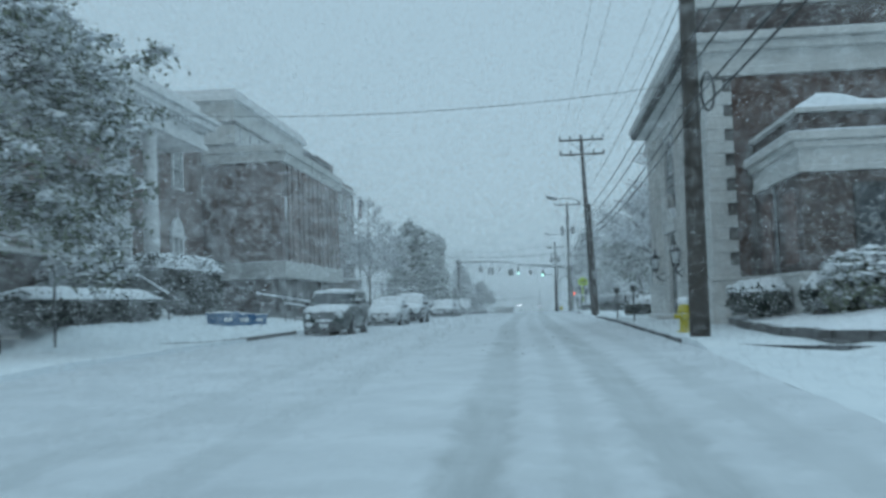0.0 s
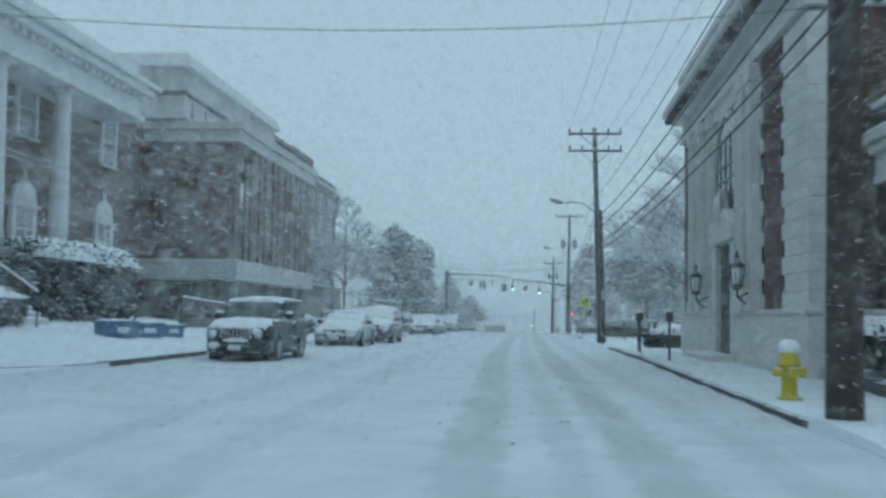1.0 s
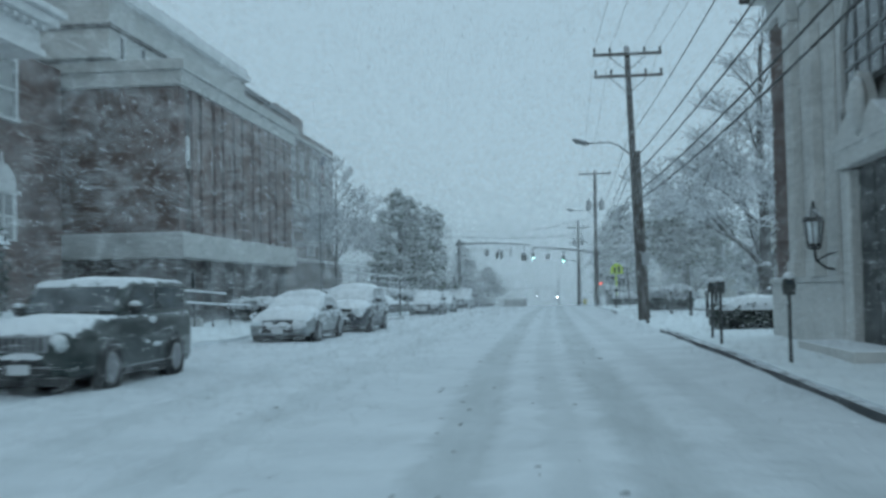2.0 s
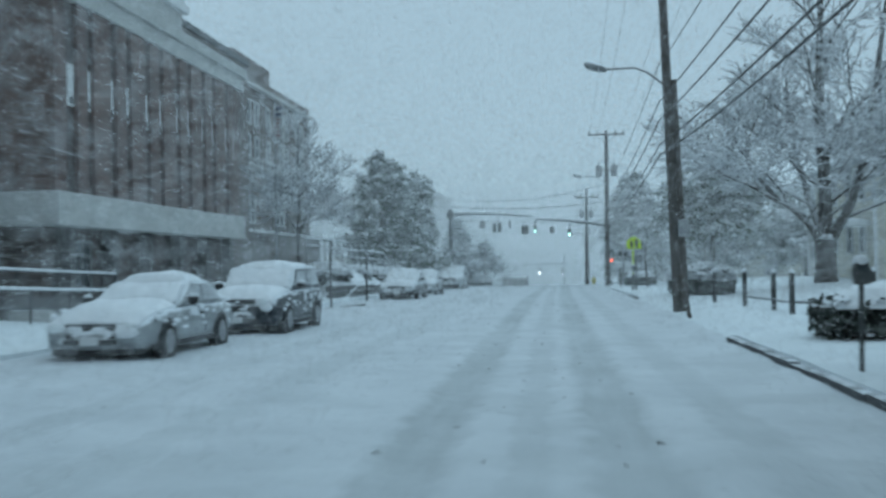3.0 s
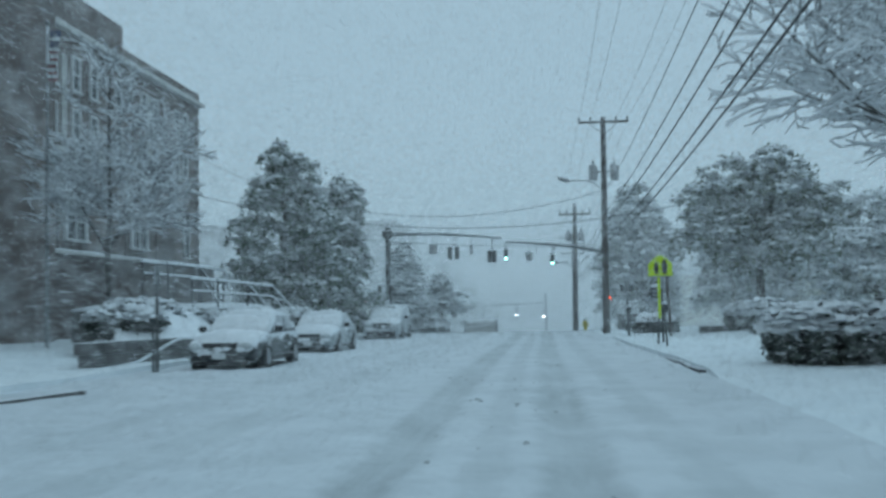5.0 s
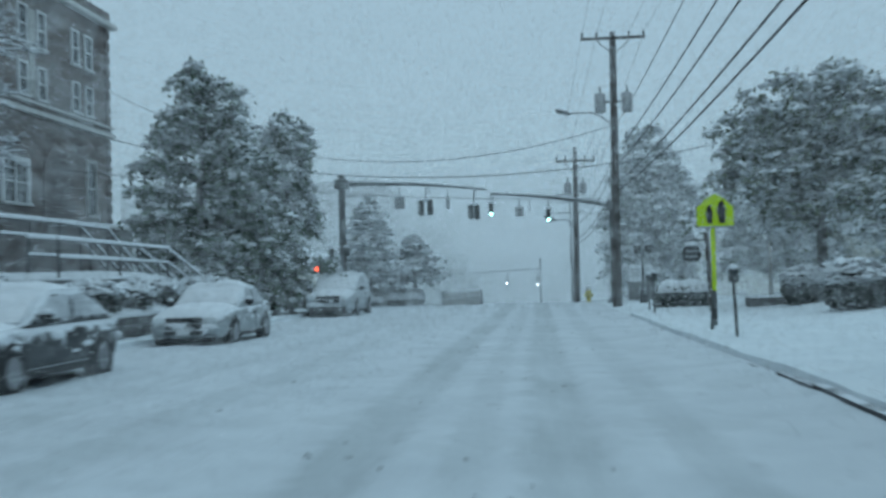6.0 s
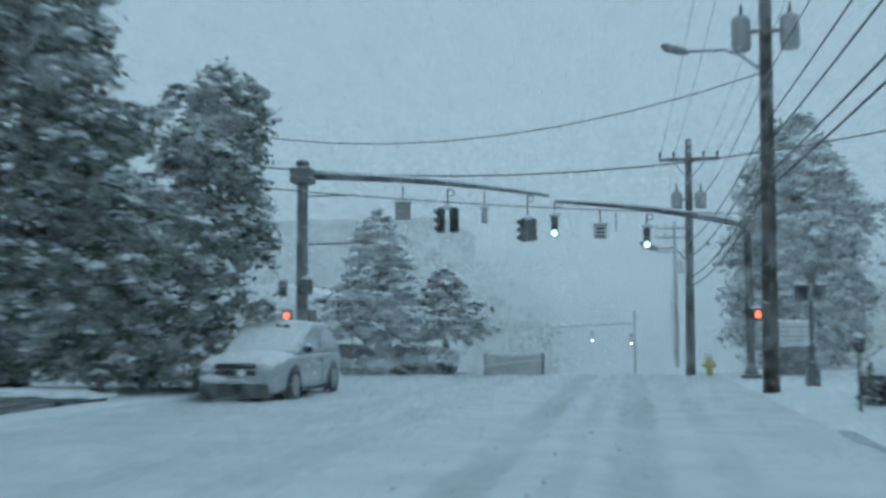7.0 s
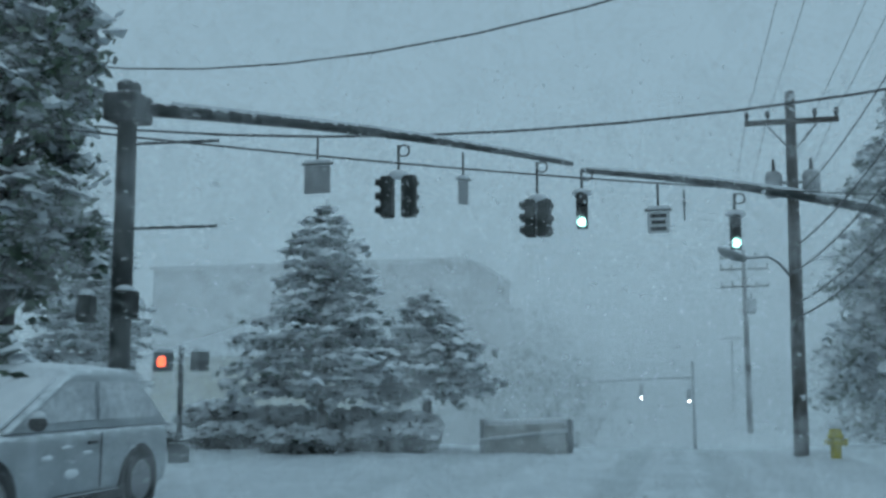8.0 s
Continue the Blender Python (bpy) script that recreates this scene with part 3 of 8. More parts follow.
def arched(y0, y1, z0, z1, n=10):
    r = (y1 - y0) / 2
    c = (y0 + y1) / 2
    return [(y0, z0), (y1, z0)] + [(c + r * math.cos(math.pi * i / n), z1 - r + r * math.sin(math.pi * i / n)) for i in range(n + 1)]


def portico():
    """The hall with white columns and arched niches on its terrace."""
    W, C = -21.2, -19.6
    th = thing("columned_hall", (-28, 50, 0.8), "brick hall with tall white columns, white trim and snowy terrace", "building")
    part("wall", box(-40, W, 26.5, 64.18, 0.4, 11.3), BRICK, th, world=True)
    part("terrace", box(W - 0.4, -18.4, 26.0, 53.0, 0.4, 3.4), BRICK_DARK, th, "dark brick terrace base", world=True, bevel=0.03)
    part("terrace_edge", box(-22, -18.25, 25.9, 53.1, 3.4, 3.62), STONE, th, "pale stone terrace edge", world=True, bevel=0.02)
    part("entablature", box(-40, -19.0, 26.2, 58.1, 10.6, 11.6), WHITE, th, world=True, bevel=0.03)
    part("architrave", box(-40.1, -18.85, 26.1, 58.25, 10.45, 10.72), WHITE, th, world=True, bevel=0.02)
    part("cornice", box(-40.3, -18.45, 25.8, 58.6, 11.6, 11.95), WHITE, th, world=True, bevel=0.05)
    part("cornice", box(-40.4, -18.2, 25.6, 58.75, 11.95, 12.2), WHITE, th, world=True, bevel=0.04)
    part("parapet", box(-40, -19.2, 26.5, 58.1, 12.2, 13.1), WHITE, th, world=True, bevel=0.03)
    part("roof_snow", Shape().cap([[(x, y, 13.1) for x in np.arange(-40, -19.1, 1.5)] for y in np.arange(26.5, 58.2, 1.5)], 0.15), SNOW_CAP, th, world=True)
    for i in range(48):
        y = 26.4 + i * 0.665
        part("dentil", box(-19.02, -18.7, y, y + 0.3, 11.38, 11.58), WHITE, th, world=True)
    for y in (29.7, 35.0, 40.3, 45.7, 51.0):
        c = part("column", Shape().tube([(C, y, 4.0 + k * 0.8) for k in range(9)], [0.40 - 0.009 * k * (1 if k > 2 else 0.4) for k in range(9)], 20), WHITE, th, "white round column", world=True, smoothed=True)
        part("column_base", box(C - 0.5, C + 0.5, y - 0.5, y + 0.5, 3.62, 3.85).tube([(C, y, 3.85), (C, y, 4.0)], 0.46, 16), WHITE, c, world=True)
        part("capital", box(C - 0.46, C + 0.46, y - 0.46, y + 0.46, 10.3, 10.45).tube([(C, y, 10.1), (C, y, 10.3)], [0.34, 0.44], 16), WHITE, c, world=True)
    for y in (33.2, 42.3, 51.0, 59.4):
        window(th, W, y - 0.72, y + 0.72, 8.5, 11.0 - 0.2, frame_w=0.2, bars=0, rows=2, out=0.14, pane=BLIND)
    for y in (42.3, 51.0, 59.1):
        door = part("arched_niche", Shape().prism(arched(y - 1.05, y + 1.05, 3.7, 6.7), "x", W, W + 0.16), WHITE, th, "white arched surround with finial", world=True)
        part("pane", box(W + 0.1, W + 0.17, y - 0.68, y + 0.68, 3.75, 5.5), BLIND, door, "pane with a pale blind behind it", world=True)
        part("mullion", box(W + 0.165, W + 0.2, y - 0.04, y + 0.04, 3.75, 5.5).box(W + 0.165, W + 0.2, y - 0.68, y + 0.68, 4.6, 4.68), WHITE, door, world=True)
        part("finial", Shape().tube([(W + 0.1, y, 6.65), (W + 0.1, y, 7.15)], [0.12, 0.03], 8), WHITE, door, world=True)
        part("shelf", box(W, W + 0.24, y - 1.25, y + 1.25, 5.55, 5.68), WHITE, door, world=True)
    # the doorway with its pediment
    y = 46.2
    door = part("doorway", box(W, W + 0.36, y - 1.75, y + 1.75, 6.2, 6.6), WHITE, th, world=True, bevel=0.02)
    for a in (y - 1.6, y + 0.95):
        part("door_jamb", box(W, W + 0.3, a, a + 0.65, 3.6, 6.2), WHITE, door, world=True, bevel=0.02)
    part("pediment", Shape().prism([(y - 1.9, 6.6), (y + 1.9, 6.6), (y + 1.5, 7.1), (y + 0.45, 7.8), (y + 0.3, 7.1), (y - 0.3, 7.1), (y - 0.45, 7.8), (y - 1.5, 7.1)], "x", W, W + 0.3), WHITE, door, world=True)
    for a in (y - 0.95, y + 0.03):
        part("door_leaf", box(W, W + 0.08, a, a + 0.92, 3.6, 6.2), BLACK_METAL, door, world=True)
    return th


portico()


def terrace_steps():
    """Steps up from the lawn to the hall, with handrails."""
    th = thing("terrace_steps", (-16, 39.5, 0.9), "snow-covered stone steps with iron handrails", "steps", kind="structure")
    for i in range(14):
        x, h = -14.75 - i * 0.27, 1.05 + 0.18 * i
        part("step", box(x - 0.3, x, 38.75, 40.35, 0.6, h), STONE, th, world=True)
        part("snow", Shape().cap([[(a, y, h) for a in np.linspace(x - 0.27, x - 0.01, 4)] for y in np.linspace(38.75, 40.35, 6)], 0.06, i), SNOW_CAP, th, world=True)
    for y in (38.65,):
        rail = part("handrail", Shape().tube([(-14.3, y, 1.8), (-18.4, y, 4.5)], 0.035, 8).tube([(-14.3, y, 0.8), (-14.3, y, 1.8)], 0.03, 6).tube([(-16.4, y, 1.2), (-16.4, y, 3.18)], 0.03, 6).tube([(-18.4, y, 3.0), (-18.4, y, 4.5)], 0.03, 6), BLACK_METAL, th, world=True)
        part("snow", Shape().tube([(-14.3, y, 1.85), (-16.4, y, 3.23), (-18.4, y, 4.55)], 0.05, 6), SNOW_CAP, rail, world=True)
    return th


terrace_steps()


def ramp_rails():
    """The ramp before the brick block, with two-bar pipe rails."""
    th = thing("ramp", (-13.5, 57, 0.4), "concrete ramp wall with snow-lined pipe rails", "ramp", kind="structure")
    part("wall", Shape().prism([(50.5, 0.2), (66, 0.1), (66, 0.75), (50.5, 1.15)], "x", -14.2, -13.9), DARK_STONE, th, world=True)
    for x in (-12.6, -14.05):
        base = 0.35 if x > -13 else 0.9
        pts = [(x, 50.5, base + 1.0), (x, 58.5, base + 0.72), (x, 64.5, base + 0.55)]
        part("rail", Shape().tube(pts, 0.03, 6), BLACK_METAL, th, world=True)
        part("rail", Shape().tube([(a, b, c - 0.42) for a, b, c in pts], 0.03, 6), BLACK_METAL, th, world=True)
        part("snow", Shape().tube([(a, b, c + 0.045) for a, b, c in pts], 0.045, 6), SNOW_CAP, th, world=True)
        for y in np.arange(50.5, 65, 2.0):
            part("post", Shape().tube([(x, y, 0.1), (x, y, base + float(np.interp(y, (50.5, 64.5), (1.0, 0.55))))], 0.03, 6), BLACK_METAL, th, world=True)
    return th


ramp_rails()


# ---- the old three-storey building ----
OLD_TRIM = plain("dull_white_trim", (0.34, 0.34, 0.32), (0.5, 0.5, 0.48), 0.8, 3.0)


def old_building():
    X = -20.9
    th = thing("old_brick_school", (-30, 104, 0.2), "weathered three-storey brick building with white windows and stone belt", "building")
    part("wall", box(-44, X, 96.0, 118.2, 4.1, 14.2), BRICK_OLD, th, world=True)
    part("base", box(-44.5, X + 0.55, 95.6, 119.4, 0.0, 4.0), BRICK_DARK, th, "dark stone basement storey", world=True)
    part("water_table", box(-44.6, X + 0.7, 95.5, 119.55, 4.0, 4.14), STONE, th, "snow-topped stone ledge", world=True, bevel=0.02)
    part("snow", Shape().cap([[(x, y, 4.14) for x in np.linspace(X + 0.02, X + 0.68, 4)] for y in np.arange(95.6, 119.6, 0.8)], 0.1), SNOW_CAP, th, world=True)
    part("belt", box(-44.2, X + 0.22, 95.9, 118.45, 8.55, 8.75), STONE, th, world=True, bevel=0.03)
    part("belt", box(-44.2, X + 0.16, 95.95, 118.4, 9.0, 9.12), STONE, th, "thin snow-lined belt course", world=True, bevel=0.02)
    part("cornice", box(-44.4, X + 0.35, 95.7, 118.6, 14.0, 14.25), STONE, th, world=True, bevel=0.05)
    part("parapet", box(-44.1, X + 0.06, 95.95, 118.26, 14.25, 14.8), BRICK_OLD, th, world=True)
    part("parapet", box(-44.1, X + 0.05, 98.0, 106.5, 14.8, 15.9), BRICK_OLD, th, "raised stepped parapet", world=True)
    part("roof_snow", Shape().cap([[(x, y, 14.8) for x in np.arange(-44, X, 1.6)] for y in np.arange(106.6, 118.2, 1.6)], 0.12), SNOW_CAP, th, world=True)
    for y in (98.9, 101.2, 103.1, 106.0, 109.35, 111.0, 114.3, 115.7):
        window(th, X, y - 0.34, y + 0.34, 11.5, 13.0, frame_w=0.09, bars=0, rows=2, out=0.1, material=WHITE)
    for y in (98.9, 101.2, 103.1, 106.0, 109.35, 111.0, 114.3, 115.7):
        window(th, X, y - 0.34, y + 0.34, 9.3, 10.6, frame_w=0.09, bars=0, rows=2, out=0.1, material=WHITE)
    for y in (110.18, 100.05):
        part("panel", box(X, X + 0.06, y - 0.25, y + 0.25, 9.3, 13.0), OLD_TRIM, th, "pale panel between windows", world=True, bevel=0.01)
    for y in (101.0, 108.4, 112.6):
        arch = part("arch", Shape().prism(arched(y - 1.6, y + 1.6, 4.3, 7.6, 14), "x", X, X + 0.09), BRICK_OLD, th, "brick arch round a window", world=True)
        part("tympanum", Shape().prism(arched(y - 1.3, y + 1.3, 4.3, 7.25, 14), "x", X + 0.08, X + 0.1), BRICK_DARK, arch, world=True)
        if y < 112:
            window(th, X + 0.1, y - 0.95, y + 0.95, 4.75, 6.4, frame_w=0.2, bars=1, rows=2, out=0.12)
    window(th, X, 115.4, 116.3, 4.6, 7.1, frame_w=0.12, bars=0, rows=2, out=0.1, material=OLD_TRIM)
    for z in np.arange(4.2, 14, 0.62):
        part("quoin", box(X - 0.35, X + 0.045, 117.7, 118.24, z, z + 0.42), BRICK_DARK, th, world=True)
    return th


old_building()


def school_stairs():
    """The long stairs beside the old building, with pipe rails sloping towards the corner."""
    th = thing("street_stairs", (-14, 100, 0.0), "snow-buried stone stairs with bent pipe handrails", "steps", kind="structure")
    for i in range(6):
        y = 100.4 + i * 0.66
        part("step", box(-17.0, -11.6, y, y + 0.7, -0.2, 1.34 - 0.2 * i), DARK_STONE, th, world=True)
        part("snow", Shape().cap([[(x, b, 1.34 - 0.2 * i) for x in np.arange(-17.0, -11.5, 0.6)] for b in np.linspace(y, y + 0.7, 5)], 0.13, i), SNOW_CAP, th, world=True)
    runs = ((-11.7, (93.0, 96.8, 100.6, 104.4), (2.5, 2.47, 2.43, 1.42)), (-13.0, (94.0, 97.8, 101.4, 104.9), (2.62, 2.6, 2.55, 1.46)), (-14.3, (95.0, 98.6, 102.1, 105.6), (3.25, 3.25, 3.2, 1.5)), (-15.7, (96.0, 99.5, 103.1, 106.9), (3.4, 3.4, 3.36, 1.6)))
    for x, ys, zs in runs:
        top = [(x, b, c) for b, c in zip(ys, zs)]
        r = part("handrail", Shape().tube(top, 0.035, 6).tube([(a, b, c - 0.45) for a, b, c in top], 0.03, 6), BLACK_METAL, th, world=True)
        part("snow", Shape().tube([(a, b, c + 0.05) for a, b, c in top], 0.06, 6).tube([(a, b, c - 0.405) for a, b, c in top], 0.045, 6), SNOW_CAP, r, world=True)
        for a, b, c in top:
            p = part("post", Shape().tube([(a, b, -0.1), (a, b, c)], 0.036, 6), BLACK_METAL, th, world=True)
            part("snow", Shape().blob((a, b, c + 0.06), (0.08, 0.09, 0.07), b), SNOW_CAP, p, world=True, smoothed=True)
    part("landing", box(-17.0, -11.6, 92.5, 100.4, -0.2, 1.5), DARK_STONE, th, world=True)
    part("snow", Shape().cap([[(x, y, 1.5) for x in np.arange(-17.0, -11.5, 0.6)] for y in np.arange(92.5, 100.5, 0.6)], 0.22), SNOW_CAP, th, world=True)
    return th


school_stairs()


def retaining_wall():
    th = thing("retaining_wall", (-10.4, 92, 0.0), "low dark stone retaining wall topped with deep snow", "wall", kind="structure")
    y = 79.0
    while y < 106.5:
        w = random.uniform(0.5, 0.8)
        h = 0.75 - 0.09 * smooth(100, 107, y) * 5
        for r in range(3):
            part("stone", box(-10.62 + random.uniform(-0.02, 0.02), -10.22, y + 0.01 + (0.2 if r % 2 else 0), y + w - 0.01 + (0.2 if r % 2 else 0), grade(y) - 0.1 + r * (h + 0.1) / 3, grade(y) - 0.12 + (r + 1) * (h + 0.1) / 3), DARK_STONE, th, world=True)
        y += w
    rows = []
    for y in np.arange(75.9, 107.6, 0.5):
        h = grade(y) + 0.72 - 0.45 * smooth(100, 107, y)
        back = max(-16.8, -11.3 - max(0.0, y - 82.5) * 0.5)
        row = []
        for k, x in enumerate(np.linspace(-10.2, back, 17)):
            top = h + 0.65 * smooth(-10.35, -11.5, x) * (1 - smooth(99, 104, y)) + 0.12 * noise.noise((x, y * 0.8, 3.0))
            foot = land(x, y) - 0.2
            row.append((x, y, foot + (top - foot) * smooth(79.5, 86.0, y) * (1 if k < 14 else (16 - k) / 3)))
        rows.append(row)
    part("snow", Shape().cap(rows, 0.16, 2.0), SNOW_CAP, th, "deep snow on the planted bank", world=True, smoothed=True)
    return th


retaining_wall()


# ---- the limestone-fronted building ----
def stone_front():
    X, Y0, Y1 = 5.2, 30.4, 46.9
    th = thing("limestone_bank", (9, 38.5, 0.2), "brick building with limestone front, quoins and tall arched window", "building")
    part("core", box(X + 0.12, 22.0, Y0 + 0.12, Y1, 0.2, 7.5), MORTAR, th, "mortar wall behind the bricks", world=True)
    part("plinth", box(X - 0.12, 22.1, Y0 - 0.12, 37.4, 0.1, 1.45), STONE, th, world=True, bevel=0.03)
    part("plinth", box(X - 0.12, X + 0.3, 40.85, Y1 + 0.1, 0.1, 1.45), STONE, th, world=True, bevel=0.03)
    part("plinth_cap", box(X - 0.17, 22.1, Y0 - 0.17, 37.45, 1.45, 1.56), STONE, th, world=True, bevel=0.02)
    part("plinth_cap", box(X - 0.17, X + 0.3, 40.8, Y1 + 0.13, 1.45, 1.56), STONE, th, world=True, bevel=0.02)
    # stone front between the brick panels
    part("front", box(X - 0.03, X + 0.3, 34.55, 37.5, 1.56, 7.5), STONE, th, world=True)
    part("front", box(X - 0.03, X + 0.3, 40.9, 44.8, 1.56, 7.5), STONE, th, world=True)
    part("front", box(X - 0.03, X + 0.3, 37.5, 40.9, 7.1, 7.5), STONE, th, world=True)
    part("reveal", box(X + 0.165, X + 0.3, 37.5, 40.9, 4.4, 7.1), DARK_STONE, th, world=True)
    for a, b in ((34.75, 35.35), (35.75, 36.35), (36.9, 37.5), (41.1, 41.7), (42.2, 42.8), (43.9, 44.5)):
        o = 0.1 if a in (36.9, 41.1) else 0.24
        p = part("pilaster", box(X - o, X - 0.03, a, b, 1.9, 7.0), STONE, th, "flat limestone pilaster", world=True, bevel=0.02)
        part("pilaster_base", box(X - o - 0.05, X - 0.03, a - 0.06, b + 0.06, 1.56, 1.9), STONE, p, world=True, bevel=0.02)
        part("capital", box(X - o - 0.06, X - 0.03, a - 0.07, b + 0.07, 7.0, 7.42), STONE, p, world=True, bevel=0.03)
        for k in range(3):
            part("flute", box(X - o - 0.015, X - o, a + 0.1 + k * 0.16, a + 0.16 + k * 0.16, 2.1, 6.8), STONE, p, world=True)
    # arched window over the door
    w = part("arched_window", Shape().prism(arched(37.68, 40.72, 4.75, 7.0, 14), "x", X + 0.02, X + 0.16), BLACK_METAL, th, "tall arched window with dark glazing bars", world=True)
    part("pane", Shape().prism(arched(37.78, 40.62, 4.85, 6.92, 14), "x", X + 0.0, X + 0.024), GLASS, w, world=True)
    for k in range(1, 4):
        part("glazing_bar", box(X - 0.03, X + 0.004, 37.78 + 0.71 * k - 0.025, 37.78 + 0.71 * k + 0.025, 4.85, 6.45), GALV, w, world=True)
    for z in (5.2, 5.6):
        part("glazing_bar", box(X - 0.034, X + 0.002, 37.8, 40.6, z - 0.02, z + 0.02), GALV, w, world=True)
    hoop = []
    for k in range(-1, 16):
        a = math.pi * min(14, max(0, k)) / 14
        drop = 1.0 if k in (-1, 15) else 0.0
        hoop.append([(X + d, 39.2 + r * math.cos(a), 5.48 + (r * math.sin(a)) - drop) for d, r in ((-0.07, 1.68), (-0.07, 1.5), (0.12, 1.5), (0.12, 1.68))])
    part("surround", Shape().loft(hoop), STONE, w, "pale stone arch", world=True)
    # doorway
    d = part("doorway", box(X - 0.2, X + 0.1, 37.4, 40.8, 3.45, 3.8), STONE, th, world=True, bevel=0.03)
    for a in (37.45, 40.2):
        part("door_jamb", box(X - 0.12, X + 0.1, a, a + 0.55, 0.2, 3.4), STONE, d, world=True, bevel=0.03)
    part("pediment", Shape().prism([(37.5, 3.75), (40.9, 3.75), (40.9, 3.9), (39.9, 4.35), (39.6, 4.2), (39.2, 4.95), (38.8, 4.2), (38.5, 4.35), (37.5, 3.9)], "x", X - 0.22, X + 0.05), STONE, d, "carved broken pediment", world=True, bevel=0.03)
    part("cartouche", Shape().blob((X - 0.22, 39.2, 4.35), (0.14, 0.38, 0.5), 3.0), STONE, d, world=True, smoothed=True)
    for y in (38.75, 39.65):
        part("door_leaf", box(X + 0.02, X + 0.1, y - 0.43, y + 0.43, 0.35, 3.4), DARK_STEEL, d, world=True, bevel=0.01)
    part("door_step", box(X - 0.9, X, 37.4, 41.0, 0.1, 0.4), STONE, d, world=True, bevel=0.02)
    # entablature and overhanging cornice
    part("architrave", box(X - 0.14, 22.1, Y0 - 0.1, Y1 + 0.1, 7.5, 7.75), STONE, th, world=True, bevel=0.02)
    part("frieze", box(X - 0.06, 22.1, Y0 - 0.04, Y1 + 0.05, 7.75, 8.2), STONE, th, world=True)
    part("cornice", box(X - 0.45, 22.1, Y0 - 0.35, Y1 + 0.3, 8.2, 8.45), STONE, th, world=True, bevel=0.04)
    part("cornice", box(X - 0.75, 22.1, Y0 - 0.6, Y1 + 0.5, 8.45, 8.7), STONE, th, world=True, bevel=0.05)
    y = Y0 - 0.3
    while y < Y1 + 0.2:
        part("modillion", box(X - 0.68, X - 0.02, y, y + 0.22, 8.22, 8.44), DARK_STONE, th, world=True, bevel=0.02)
        y += 0.62
    part("parapet", box(X - 0.1, 22.0, Y0 + 0.1, Y1 - 0.1, 8.7, 9.6), BRICK_DARK, th, world=True)
    part("parapet_coping", box(X - 0.25, 22.1, Y0 - 0.05, Y1 + 0.05, 9.6, 9.85), STONE, th, world=True, bevel=0.03)
    part("roof_snow", Shape().cap([[(x, y, 9.85) for x in np.arange(X - 0.2, 22, 1.0)] for y in np.arange(Y0, Y1, 1.0)], 0.2), SNOW_CAP, th, world=True, smoothed=True)
    part("snow", Shape().cap([[(x, y, 8.7) for x in np.linspace(X - 0.72, X - 0.12, 4)] for y in np.arange(Y0 - 0.5, Y1 + 0.5, 0.5)], 0.1), SNOW_CAP, th, world=True)
    # quoins at both sides of the near corner, and along the brick panels
    z, k = 1.56, 0
    while z < 7.3:
        long, h = k % 2 == 0, 0.365
        part("quoin", box(X - 0.04, X + 0.3, Y0 - 0.04, 32.55 if long else 32.3, z, min(z + h - 0.01, 7.5)), STONE, th, world=True)
        part("quoin", box(X + 0.3, X + (0.72 if long else 0.46), Y0 - 0.04, Y0 + 0.3, z, min(z + h - 0.01, 7.5)), STONE, th, world=True)
        part("quoin", box(X - 0.035, X + 0.3, 34.4 if long else 34.55, 34.7, z, min(z + h - 0.01, 7.5)), STONE, th, world=True)
        part("quoin", box(X - 0.035, X + 0.3, 44.7, 45.0 if long else 44.85, z, min(z + h - 0.01, 7.5)), STONE, th, world=True)
        z += h
        k += 1
    part("blind_panel", box(X + 0.02, X + 0.125, 32.2, 34.6, 1.56, 7.5), MORTAR, th, world=True)
    part("blind_panel", box(X + 0.02, X + 0.125, 44.8, Y1, 1.56, 7.5), MORTAR, th, world=True)
    return th


BANK = stone_front()


